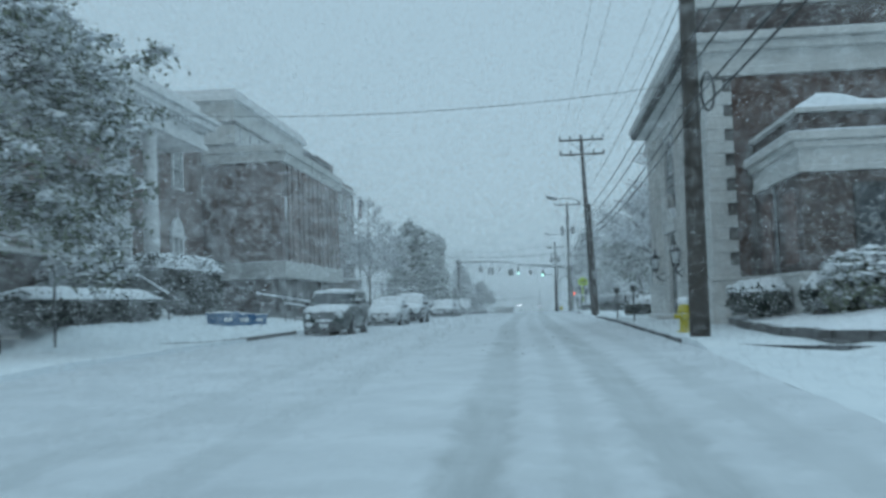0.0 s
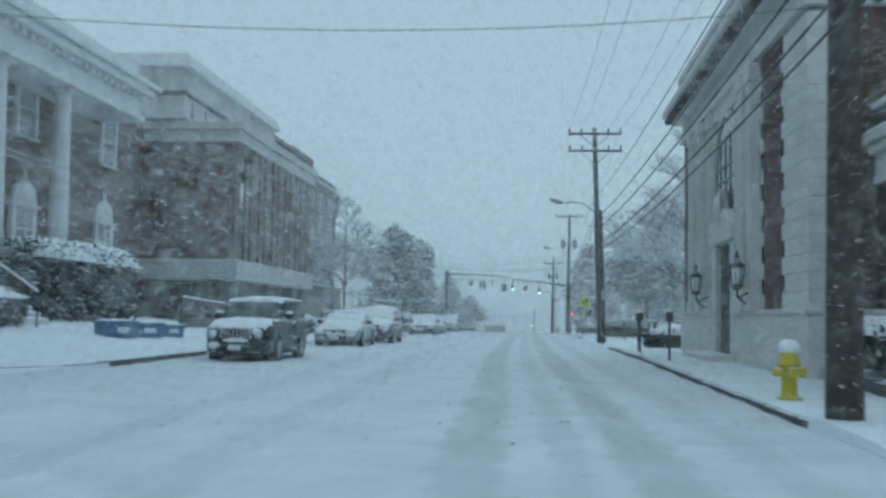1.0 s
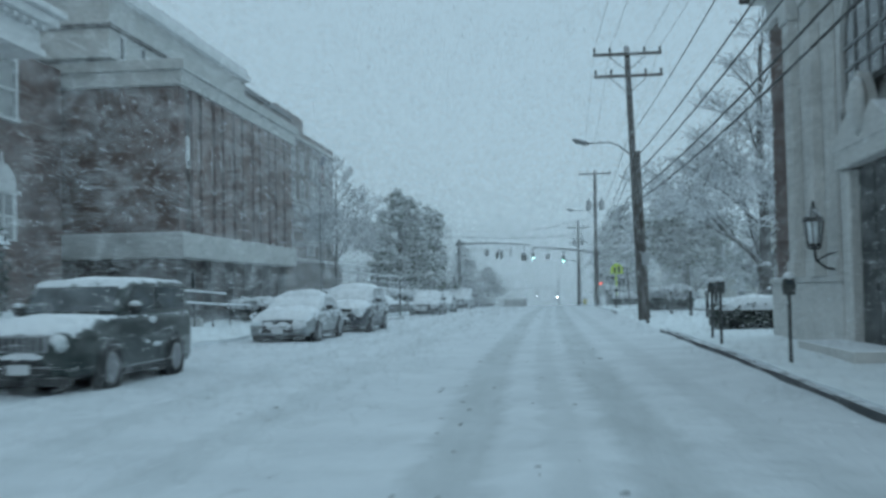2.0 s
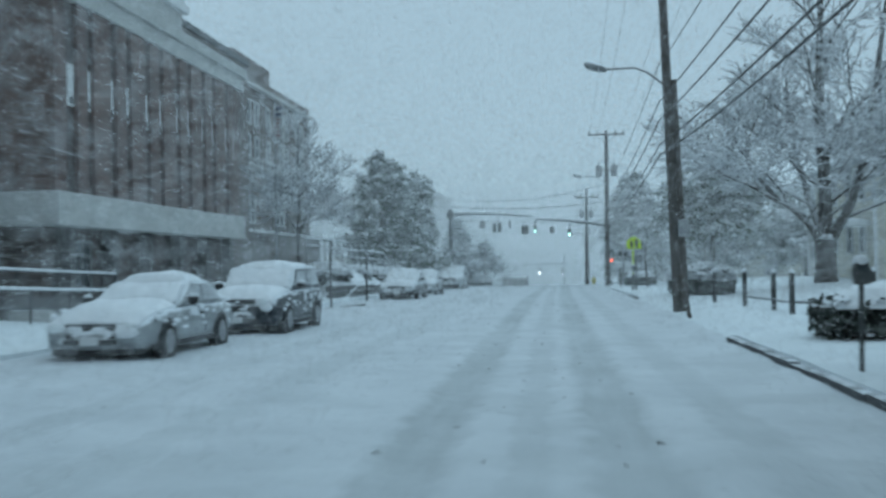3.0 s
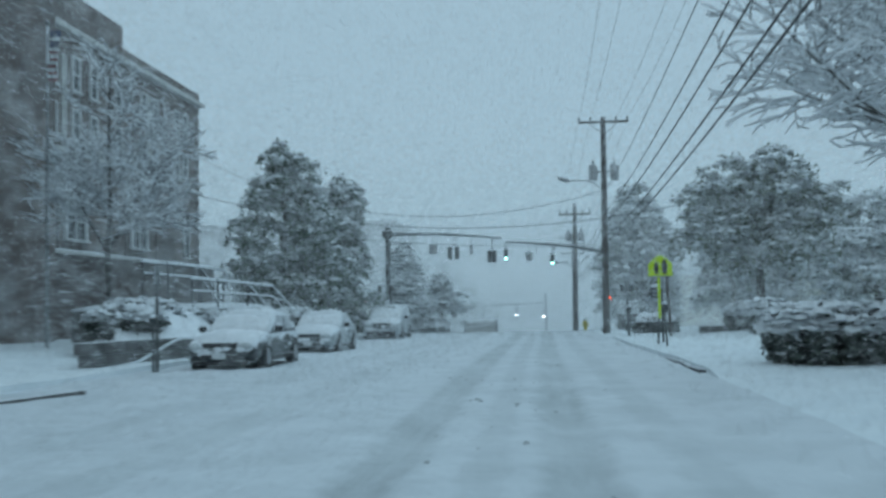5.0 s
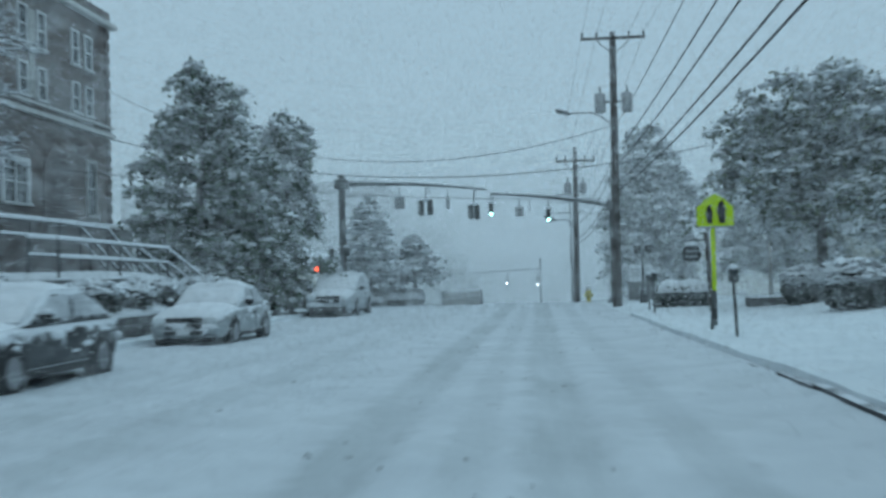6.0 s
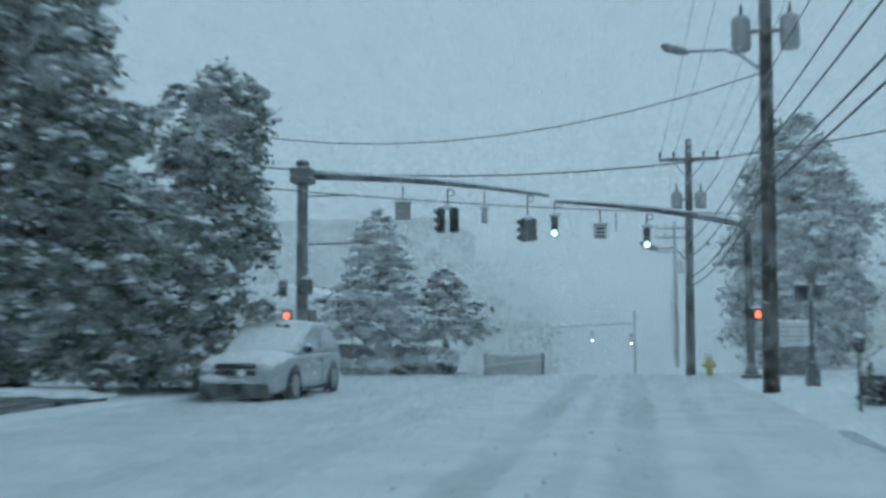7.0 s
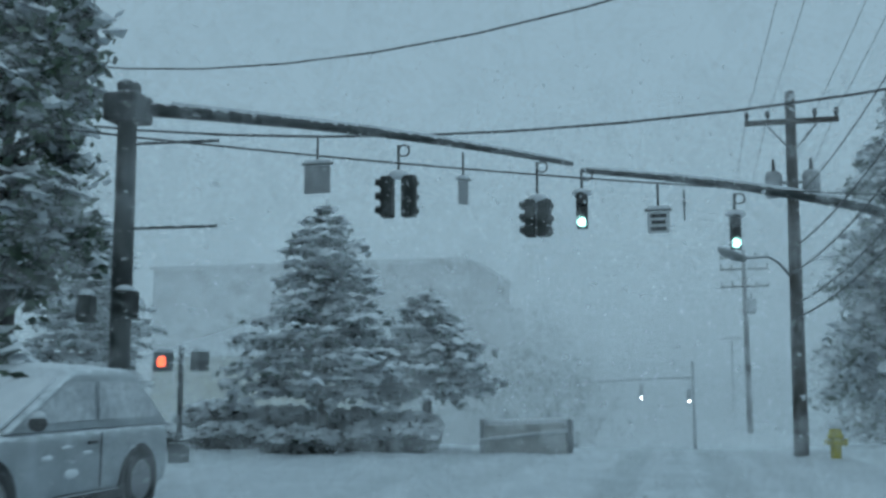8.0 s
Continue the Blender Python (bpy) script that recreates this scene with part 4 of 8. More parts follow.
def bay_wing():
    """The one-storey bay on the side of the bank."""
    th = thing("side_bay", (10, 29, 0.3), "single-storey brick bay with pale cornice and snowy roof", "building")
    def grown(d):
        return [(6.45 - d, 30.35), (6.45 - d, 25.0 - d), (14.0 + d, 25.0 - d), (14.0 + d, 30.35)]
    part("wall", Shape().prism(grown(0.0), "z", 0.2, 3.95), BRICK_DARK, th, world=True)
    part("plinth", Shape().prism(grown(0.1), "z", 0.15, 1.45), STONE, th, world=True, bevel=0.02)
    part("plinth_cap", Shape().prism(grown(0.14), "z", 1.45, 1.55), STONE, th, world=True, bevel=0.02)
    part("architrave", Shape().prism(grown(0.08), "z", 3.95, 4.12), STONE, th, world=True, bevel=0.02)
    part("frieze", Shape().prism(grown(0.04), "z", 4.12, 4.52), STONE, th, world=True)
    part("cornice", Shape().prism(grown(0.18), "z", 4.52, 4.7), STONE, th, world=True, bevel=0.04)
    part("cornice", Shape().prism(grown(0.3), "z", 4.7, 4.92), STONE, th, world=True, bevel=0.04)
    ledge = [[(6.15 + 0.3 * u, y, 4.92) for u in np.linspace(0, 1, 4)] for y in np.arange(24.75, 30.3, 0.5)]
    part("ledge_snow", Shape().cap(ledge, 0.05).cap([[(x, 24.7 + 0.3 * u, 4.92) for u in np.linspace(0, 1, 4)] for x in np.arange(6.5, 14.0, 0.5)], 0.05, 3.0), SNOW_CAP, th, world=True, smoothed=True)
    part("parapet", Shape().prism(grown(-0.03), "z", 4.92, 5.4), BRICK_DARK, th, world=True)
    part("coping", Shape().prism(grown(0.12), "z", 5.4, 5.52), STONE, th, world=True, bevel=0.02)
    dome = [[(x, y, 5.5 + 0.34 * smooth(6.4, 7.1, x) * (1 - 0.6 * smooth(7.4, 8.4, x)) * smooth(24.9, 25.6, y)) for x in np.arange(6.38, 14.0, 0.35)] for y in np.arange(24.93, 30.3, 0.35)]
    part("roof_snow", Shape().cap(dome, 0.13), SNOW_CAP, th, world=True, smoothed=True)
    window(th, 25.0, 7.75, 9.05, 1.75, 3.55, frame_w=0.1, bars=1, rows=2, material=DARK_STEEL, face="y")
    window(th, 25.0, 10.6, 11.9, 1.75, 3.55, frame_w=0.1, bars=1, rows=2, material=DARK_STEEL, face="y")
    part("downpipe", Shape().tube([(6.4, 27.6, 0.3), (6.4, 27.6, 3.9)], 0.045, 8), GALV, th, world=True)
    for k in (26.2, 28.9):
        part("blind_panel", box(6.41, 6.46, k - 0.6, k + 0.6, 1.75, 3.6), BRICK, th, "panel of redder brick", world=True)
    return th


bay_wing()


def bed_wall():
    """The low stone edge of the planted bed beside the bank."""
    th = thing("bed_wall", (5.3, 24, 0.2), "low dark stone edging holding a snowy bed", "wall", kind="structure")
    pts = [(5.6, 30.2), (5.25, 26.0), (5.1, 21.5), (5.5, 19.2), (7.0, 17.8), (10.5, 16.8), (15.0, 16.4)]
    for (x0, y0), (x1, y1) in zip(pts, pts[1:]):
        d = Vector((x1 - x0, y1 - y0))
        n = max(1, round(d.length / 0.8))
        for i in range(n):
            a, b = Vector((x0, y0)) + d * i / n, Vector((x0, y0)) + d * ((i + 0.98) / n)
            q = Vector((-d.y, d.x)).normalized() * 0.12
            s = Shape().prism([(a.x - q.x, a.y - q.y), (b.x - q.x, b.y - q.y), (b.x + q.x, b.y + q.y), (a.x + q.x, a.y + q.y)], "z", grade(a.y) - 0.2, grade(a.y) + 0.36 + random.uniform(-0.02, 0.02))
            part("stone", s, DARK_STONE, th, world=True)
    rows = []
    for y in np.arange(17.4, 30.3, 0.5):
        left = float(np.interp(y, (17.0, 17.8, 19.2, 21.5, 26.0, 30.2), (9.0, 7.0, 5.5, 5.1, 5.25, 5.6))) + 0.05
        rows.append([(left + u, y, grade(y) + 0.34 + 0.25 * smooth(0.2, 2.5, u) + 0.08 * noise.noise((u, y, 9.0))) for u in np.linspace(0, 9, 16)])
    part("snow", Shape().cap(rows, 0.1), SNOW_CAP, th, world=True, smoothed=True)
    return th


bed_wall()


def cream_house():
    th = thing("cream_house", (19.5, 92, 0.9), "cream clapboard house with white trim and snowy roof", "building")
    part("wall", box(15.6, 24, 87.0, 99.0, 0.5, 6.6), CREAM, th, world=True)
    for i in range(30):
        part("clapboard", box(15.57, 15.6, 87.0, 99.0, 0.8 + i * 0.19, 0.97 + i * 0.19).box(15.6, 24, 86.97, 87.0, 0.8 + i * 0.19, 0.97 + i * 0.19), CREAM, th, world=True)
    part("roof", Shape().prism([(15.0, 6.5), (24.6, 6.5), (19.8, 10.0)], "y", 86.4, 99.6), ROOFING, th, world=True)
    part("roof_snow", Shape().sheet([[(x, y, 6.68 + (x - 15.0) * 0.729) for x in np.linspace(14.95, 19.8, 6)] for y in np.linspace(86.35, 99.6, 10)]).sheet([[(x, y, 10.22 - (x - 19.8) * 0.729) for x in np.linspace(19.8, 24.65, 6)] for y in np.linspace(86.35, 99.6, 10)]), SNOW_CAP, th, world=True)
    for z in (1.9, 4.6):
        for y in (88.6, 91.0, 94.0, 97.0):
            window(th, 15.57, y, y + 0.9, z, z + 1.4, frame_w=0.12, bars=0, rows=2, out=0.08, face="x-")
        for x in (17.0, 19.6, 22.2):
            window(th, 86.97, x, x + 0.9, z, z + 1.4, frame_w=0.12, bars=0, rows=2, out=0.08, face="y")
    part("corner_board", box(15.5, 15.66, 86.9, 87.08, 0.6, 6.6), WHITE, th, world=True)
    porch = part("porch_roof", box(13.6, 15.57, 87.5, 93.5, 3.2, 3.45), WHITE, th, "white porch roof with snow", world=True, bevel=0.03)
    part("snow", Shape().cap([[(x, y, 3.45) for x in np.linspace(13.6, 15.5, 6)] for y in np.linspace(87.5, 93.5, 12)], 0.18), SNOW_CAP, porch, world=True)
    for y in (87.8, 90.5, 93.2):
        part("porch_post", Shape().tube([(13.8, y, 0.7), (13.8, y, 3.2)], 0.09, 8), WHITE, th, world=True)
    return th


cream_house()


def far_block(name, x0, x1, y0, y1, top, label, skin=CONCRETE, gable=0.0):
    base = min(land(x0, y0), land(x1, y1)) - 0.5
    th = thing(name, ((x0 + x1) / 2, (y0 + y1) / 2, base), label, "building")
    part("wall", box(x0, x1, y0, y1, base, top), skin, th, world=True)
    if gable:
        c = (x0 + x1) / 2
        part("roof", Shape().prism([(x0 - 0.5, top), (x1 + 0.5, top), (c, top + (x1 - x0) * gable)], "y", y0 - 0.4, y1 + 0.4), SNOW_CAP, th, "snow-covered gable roof", world=True)
    else:
        part("coping", box(x0 - 0.3, x1 + 0.3, y0 - 0.3, y1 + 0.3, top, top + 0.4), CONCRETE, th, world=True)
        part("roof_snow", Shape().cap([[(x, y, top + 0.4) for x in np.linspace(x0, x1, 12)] for y in np.linspace(y0, y1, 8)], 0.2), SNOW_CAP, th, world=True)
    n = max(2, int((x1 - x0) / 3))
    for i in range(n):
        x = x0 + (x1 - x0) * (i + 0.35) / n
        for z in np.arange(base + 1.6, top - 1.6, 3.0):
            window(th, y0, x, x + 1.0, z, z + 1.3, frame_w=0.1, bars=0, rows=2, out=0.07, face="y")
    return th


far_block("far_hall", -54, -20.2, 200, 225, 13.2, "wide flat-roofed brick building lost in snowfall", BRICK_OLD)
far_block("low_shop", -27, -16.8, 150, 162, 2.75, "low building with a flat snowy gable roof", CREAM, 0.15)
far_block("far_house", 14, 23, 165, 176, 4.2, "house with a snowy gable roof in the haze", CREAM, 0.28)
far_block("side_street_house", 16.5, 25, 128, 138, 4.2, "pale house with snowy gable beyond the crossing", CREAM, 0.28)


# ---- poles and wires ----
def insulator(s, x, y, z, h=0.22):
    return s.tube([(x, y, z), (x, y, z + h * 0.55), (x, y, z + h)], [0.02, 0.06, 0.035], 6)


def utility_pole(foot, top, arms, lamp=None, cans=None, rise=None, radius=0.19, label="tall weathered wooden utility pole with snow-flecked crossarms"):
    """A wooden pole between two points, with crossarms (height, half width), an arm lamp and cans if it has them."""
    foot, top = Vector(foot), Vector(top)
    th = thing("utility_pole", foot, label, "utility pole", "utility poles along the street")

    def on(z):
        return foot + (top - foot) * ((z - foot.z) / (top.z - foot.z))
    low = foot - (top - foot).normalized() * 0.4
    shaft = Shape().tube([low + (top - low) * (i / 8) for i in range(9)], [radius * (1.08 - 0.045 * i) for i in range(9)], 14)
    part("shaft", shaft, POLE_WOOD, th, world=True, smoothed=True)
    for z, half in arms:
        c = on(z)
        a = part("crossarm", box(c.x - half, c.x + half, c.y - 0.22, c.y - 0.11, z - 0.06, z + 0.06), ARM_WOOD, th, world=True, bevel=0.01)
        for k in (-0.95, -0.5, 0.5, 0.95):
            part("insulator", insulator(Shape(), c.x + k * half, c.y - 0.165, z + 0.06), DARK_STEEL, a, world=True)
        for k in (-1, 1):
            part("brace", Shape().tube([(c.x + k * half * 0.55, c.y - 0.23, z - 0.06), (c.x, c.y - 0.2, z - 0.75)], 0.02, 5), GALV, a, world=True)
    if lamp:
        z, tip = lamp
        c, t = on(z), Vector(tip)
        m = (c + t) / 2 + Vector((0, 0, 0.22))
        arm = part("lamp_arm", Shape().tube([c, c * 0.7 + t * 0.3 + Vector((0, 0, 0.28)), m + Vector((0, 0, 0.1)), t], 0.035, 8), GALV, th, world=True, smoothed=True)
        d = (t - c).normalized()
        part("lamp_head", Shape().tube([t - d * 0.1, t + d * 0.12, t + d * 0.45, t + d * 0.6], [0.05, 0.12, 0.13, 0.05], 10), GALV, arm, "grey cobra-head street lamp", world=True, smoothed=True)
    if cans:
        for x, z, r, h in cans:
            c = on(z)
            k = part("transformer", Shape().tube([(c.x + x, c.y, z), (c.x + x, c.y, z + 0.08), (c.x + x, c.y, z + h - 0.1), (c.x + x, c.y, z + h)], [r * 0.9, r, r, r * 0.75], 14), SIGN_GREY, th, "grey transformer can", world=True, smoothed=True)
            part("bushing", Shape().tube([(c.x + x, c.y - 0.1, z + h), (c.x + x, c.y - 0.1, z + h + 0.28)], [0.05, 0.03], 6), DARK_STEEL, k, world=True)
            part("bracket", box(min(c.x, c.x + x), max(c.x, c.x + x), c.y - 0.04, c.y + 0.04, z + h * 0.5, z + h * 0.6), GALV, k, world=True)
    if rise:
        part("stub_pole", Shape().tube([(foot.x + 0.2, foot.y - 0.08, foot.z - 0.1), on(rise) + Vector((0.18, -0.08, 0))], [0.115, 0.1], 10), POLE_WOOD, th, "second stub pole strapped alongside", world=True)
    return th


utility_pole((3.48, 22.4, 0.1), (3.55, 22.3, 11.4), [(11.0, 1.4)], radius=0.21)
pole2 = utility_pole((3.46, 64.9, 0.06), (3.08, 64.6, 11.35), [(11.0, 1.4), (10.1, 1.4)], lamp=(6.8, (1.35, 64.6, 7.38)), rise=7.0, radius=0.16)
pole3 = utility_pole((3.48, 113.85, -0.15), (3.6, 113.75, 11.7), [(11.4, 1.38)], lamp=(7.6, (1.6, 113.6, 8.2)), cans=[(-0.58, 8.2, 0.24, 0.85), (0.58, 8.2, 0.24, 0.85)])
utility_pole((2.2, 125.6, -0.35), (2.3, 125.5, 8.1), [(7.35, 1.05)], cans=[(-0.42, 5.6, 0.2, 0.6), (0.42, 5.6, 0.2, 0.6)], lamp=(3.6, (1.05, 125.2, 4.15)), radius=0.16)
utility_pole((3.0, 156, -0.8), (3.0, 156, 8.2), [(7.7, 1.2), (7.1, 1.2), (6.2, 1.2)], cans=[(0.3, 4.8, 0.25, 0.8)], radius=0.15)
utility_pole((4.4, 200, -1.3), (4.4, 200, 5.6), [(5.3, 1.2)], radius=0.15)


def wire(points, sag, radius=0.012, label="thin black overhead power cable", name="overhead_wire"):
    s = Shape()
    for a, b in zip(points, points[1:]):
        a, b = Vector(a), Vector(b)
        n = 16
        s.tube([a + (b - a) * (i / n) - Vector((0, 0, sag * 4 * (i / n) * (1 - i / n))) for i in range(n + 1)], radius, 5)
    return solo(name, s, WIRE, label, "wire", "overhead wires")


for k in (-1.33, -0.7, 0.7, 1.33):
    wire([(3.55 + k, -40, 11.0), (3.55 + k, 22.1, 11.25), (3.08 + k, 64.5, 11.25), (3.6 + k, 113.5, 11.62)], 0.75, 0.007)
    wire([(3.6 + k, 113.5, 11.62), (2.3 + k * 0.75, 125.4, 7.55), (3.0 + k * 0.85, 156, 7.9), (4.4 + k * 0.85, 200, 5.5)], 0.3, 0.007, label="black overhead wire beyond the crossing")
for z, r in ((7.45, 0.013), (6.38, 0.018), (5.83, 0.02), (5.1, 0.02), (4.78, 0.02)):
    wire([(3.35, -40, z + 0.1), (3.35, 22.3, z), (3.0, 64.8, z), (3.5, 113.8, z - 0.05), (2.2, 125.5, z - 2.0)], 0.42, r, "thick black telephone cable")
wire([(5.5, 30.3, 7.45), (-19.3, 25.7, 7.6)], 1.0, 0.009, "black service cable crossing the street")
wire([(3.55, 113.8, 7.65), (-24, 121, 12.6)], 3.0, 0.017, "black cable sagging across the crossing")
wire([(9.0, 120, 7.4), (-24, 120.5, 9.5)], 2.1, 0.028, "thick black cable sagging across the crossing")
wire([(3.9, 122.9, 5.1), (-8.6, 114.9, 5.15), (-24, 106, 6.6)], 0.12, 0.018, "span wire behind the signal arms")


def pole_coil():
    s = Shape()
    s.tube([(3.86 + 0.14 * math.sin(a), 22.2, 5.5 + 0.42 * math.cos(a)) for a in np.linspace(0, 2 * math.pi, 20)], 0.03, 6)
    return solo("cable_coil", s, WIRE, "coil of black cable hung on a pole", "cable")


pole_coil()


def pole_box(place, size, label):
    x, y, z = place
    a, b, c = size
    return solo("pole_box", box(x - a, x + a, y - b, y + b, z - c, z + c), SIGN_GREY, label, "utility box", bevel=0.02)


pole_box((3.6, 64.5, 2.55), (0.15, 0.06, 0.26), "small pale meter box on a wooden pole")
pole_box((4.35, 123.0, 1.9), (0.14, 0.1, 0.3), "grey control box on a signal pole")


# ---- traffic signals ----
def lathe_pole(shape, x, y, z0, z1, r0, r1, n=7, sides=14):
    return shape.tube([(x, y, z0 + (z1 - z0) * i / n) for i in range(n + 1)], [r0 + (r1 - r0) * i / n for i in range(n + 1)], sides)


def mast(foot, top, tip_from, tip, label, radius):
    x, y, z = foot
    th = thing("signal_mast", foot, label, "signal mast", "signal masts at the crossing")
    part("pole", lathe_pole(Shape(), x, y, z, top, radius, radius * 0.85), DARK_STEEL, th, world=True, smoothed=True)
    part("base_plate", box(x - 0.3, x + 0.3, y - 0.3, y + 0.3, z - 0.2, z + 0.12).tube([(x, y, z + 0.12), (x, y, z + 0.4)], [radius * 1.6, radius * 1.1], 12), DARK_STEEL, th, world=True, bevel=0.02)
    part("collar", box(x - radius * 1.7, x + radius * 1.7, y - radius * 1.7, y + radius * 1.7, tip_from - 0.24, tip_from + 0.2), DARK_STEEL, th, "square arm clamp", world=True, bevel=0.05)
    part("cap", Shape().blob((x, y, top), (radius * 1.15, radius * 1.15, 0.13), 2.0), DARK_STEEL, th, "snow-dusted cap", world=True, smoothed=True)
    a, b = Vector((x, y, tip_from)), Vector(tip)
    part("arm", Shape().tube([a + (b - a) * (i / 6) + Vector((0, 0, 0.12 * math.sin(math.pi * i / 6))) for i in range(7)], [0.115 - 0.011 * i for i in range(7)], 10), DARK_STEEL, th, world=True, smoothed=True)
    part("snow", Shape().tube([a + (b - a) * (0.08 + 0.9 * i / 6) + Vector((0, 0, 0.1 - 0.009 * i + 0.12 * math.sin(math.pi * (0.08 + 0.9 * i / 6)))) for i in range(7)], [0.055 - 0.004 * i for i in range(7)], 6), SNOW_CAP, th, "line of snow on the arm", world=True, smoothed=True)
    return th


MAST_L = mast((-8.65, 114.72, -0.2), 5.9, 5.58, (-2.35, 120.4, 5.55), "dark steel signal mast with long snow-lined arm", 0.17)
MAST_R = mast((4.0, 123.0, -0.3), 4.95, 4.72, (-2.12, 119.75, 5.28), "dark steel signal mast with rising arm", 0.14)
for z in (5.0, 3.68):
    part("bracket", Shape().tube([(-8.5, 114.72, z), (-7.2, 114.9, z + 0.02)], 0.025, 6), DARK_STEEL, MAST_L, "thin side bracket", world=True)


def signal_head(parent, x, y, z0, z1, turn, lit=None, name="signal_head", reach=0.22):
    """A three-lamp head whose lamps look along the turn (0: towards -y)."""
    head = new(name)
    head.matrix_basis = pose(x, y, z0, 0, 0, turn)
    h = (z1 - z0) / 3
    part("housing", box(-h * 0.48, h * 0.48, -0.1, 0.1, 0, z1 - z0), SIGNAL_CASE, head, bevel=0.025)
    for i in range(3):
        c = h * (i + 0.5)
        on = lit is not None and i == 0
        part("lamp", Shape().tube([(0, -0.1, c), (0, -0.125, c)], h * 0.38, 16), lit if on else DARK_LENS, head, "lit green lamp" if on else "", smoothed=False)
        vis = Shape()
        ring = [[(math.cos(a) * h * 0.42, y, c + math.sin(a) * h * 0.42) for a in np.linspace(-0.5, math.pi + 0.5, 12)] for y in (-0.1, -0.1 - reach)]
        vis.sheet(ring)
        part("visor", vis, SIGNAL_CASE, head)
    return head


def signal_set(x, y, top, z1, z0, turns, lit=None, label="black three-lamp traffic signal hanging from a steel arm"):
    th = thing("traffic_signal", (x, y, z0), label, "traffic signal", "traffic signals over the crossing")
    part("hanger", Shape().tube([(0, 0, z1 - z0), (0, 0, top - z0)], 0.025, 6), DARK_STEEL, th)
    part("clamp", Shape().tube([(0.1 + 0.1 * math.cos(a), 0, top - z0 - 0.1 + 0.1 * math.sin(a)) for a in np.linspace(0, 6.283, 14)], 0.018, 5), DARK_STEEL, th)
    for dx, turn in turns:
        h = signal_head(th, dx, 0, 0, z1 - z0, turn, lit, reach=0.22 if lit else 0.1)
        h.parent = th
    part("snow", Shape().blob((0, 0, z1 - z0 + 0.02), (0.2, 0.18, 0.09), x), SNOW_CAP, th, smoothed=True)
    return th


signal_set(-5.16, 117.86, 5.5, 4.95, 4.21, [(-0.2, -95), (0.19, 168)], label="pair of dark traffic signal heads facing the side street")
signal_set(-2.97, 119.84, 5.5, 4.78, 4.06, [(-0.13, -95), (0.13, 160)], label="pair of dark traffic signal heads near the arm's tip")
signal_set(-2.12, 119.74, 5.28, 4.83, 4.17, [(0, 0)], GREEN_ON, "traffic signal showing green under a steel arm's tip")
signal_set(0.71, 121.27, 4.98, 4.55, 3.88, [(0, 0)], GREEN_ON, "traffic signal showing green on a rising arm")


def hung_sign(x, y, top, z1, z0, w, label, bars=0, turn=0.0):
    th = thing("hanging_sign", (x, y, z0), label, "traffic sign", "signs hung on the signal arms", turn=turn)
    part("hanger", Shape().tube([(0, 0, z1 - z0), (0, 0, top - z0)], 0.022, 6), DARK_STEEL, th)
    part("panel", box(-w / 2, w / 2, -0.015, 0.015, 0, z1 - z0), SIGN_WHITE if bars else SIGN_GREY, th, bevel=0.008)
    part("top_rail", Shape().tube([(-w / 2 - 0.05, 0, z1 - z0 + 0.03), (w / 2 + 0.05, 0, z1 - z0 + 0.03)], 0.025, 6), DARK_STEEL, th)
    part("snow", Shape().tube([(-w / 2, 0, z1 - z0 + 0.07), (w / 2, 0, z1 - z0 + 0.07)], 0.035, 6), SNOW_CAP, th)
    for i in range(bars):
        z = (z1 - z0) * (0.8 - 0.6 * i / max(1, bars - 1))
        part("text_bar", box(-w * (0.36 - 0.05 * (i % 2)), w * (0.36 - 0.05 * (i % 2)), -0.022, -0.0155, z - 0.035, z + 0.035), SIGN_BLACK, th)
    return th


hung_sign(-6.3, 116.83, 5.5, 4.98, 4.5, 0.46, "plain grey sign back hanging on a steel arm")
hung_sign(-4.18, 118.75, 5.5, 4.98, 4.55, 0.2, "narrow grey sign seen nearly edge-on", turn=40)
hung_sign(-0.74, 120.48, 5.08, 4.56, 4.14, 0.42, "white lane sign with lines of black lettering", 3)
hung_sign(-0.25, 120.74, 5.0, 4.72, 4.42, 0.07, "narrow dark sign seen edge-on", turn=75)


def ped_signal(parent, x, y, z, turn, lit):
    head = new("pedestrian_signal")
    head.matrix_basis = pose(x, y, z, 0, 0, turn)
    head.parent = parent
    part("housing", box(-0.2, 0.2, -0.1, 0.1, 0, 0.42), SIGNAL_CASE, head, bevel=0.03)
    face = part("face", box(-0.15, 0.15, -0.112, -0.1, 0.05, 0.37), SIGN_BLACK, head)
    if lit:
        mark = Shape().prism([(-0.08, 0.1), (0.06, 0.1), (0.09, 0.18), (0.075, 0.3), (0.0, 0.34), (-0.07, 0.31), (-0.11, 0.21)], "y", -0.122, -0.112)
        part("symbol", mark, RED_ON, head, "glowing orange-red stop symbol")
    part("snow", Shape().blob((0, 0, 0.44), (0.2, 0.12, 0.06), x), SNOW_CAP, head, smoothed=True)
    return head


def ped_pole(x, y, z, top, heads, label):
    th = thing("crossing_signal_pole", (x, y, z), label, "pedestrian signal", "crossing signal poles")
    part("pole", Shape().tube([(0, 0, 0), (0, 0, top - z)], 0.06, 10), DARK_STEEL, th, smoothed=True)
    part("base", box(-0.17, 0.17, -0.17, 0.17, -0.1, 0.35).tube([(0, 0, 0.35), (0, 0, 0.55)], [0.15, 0.07], 8), DARK_STEEL, th, bevel=0.02)
    for dx, dz, turn, lit in heads:
        ped_signal(th, dx, -0.02, dz - z, turn, lit)
    return th


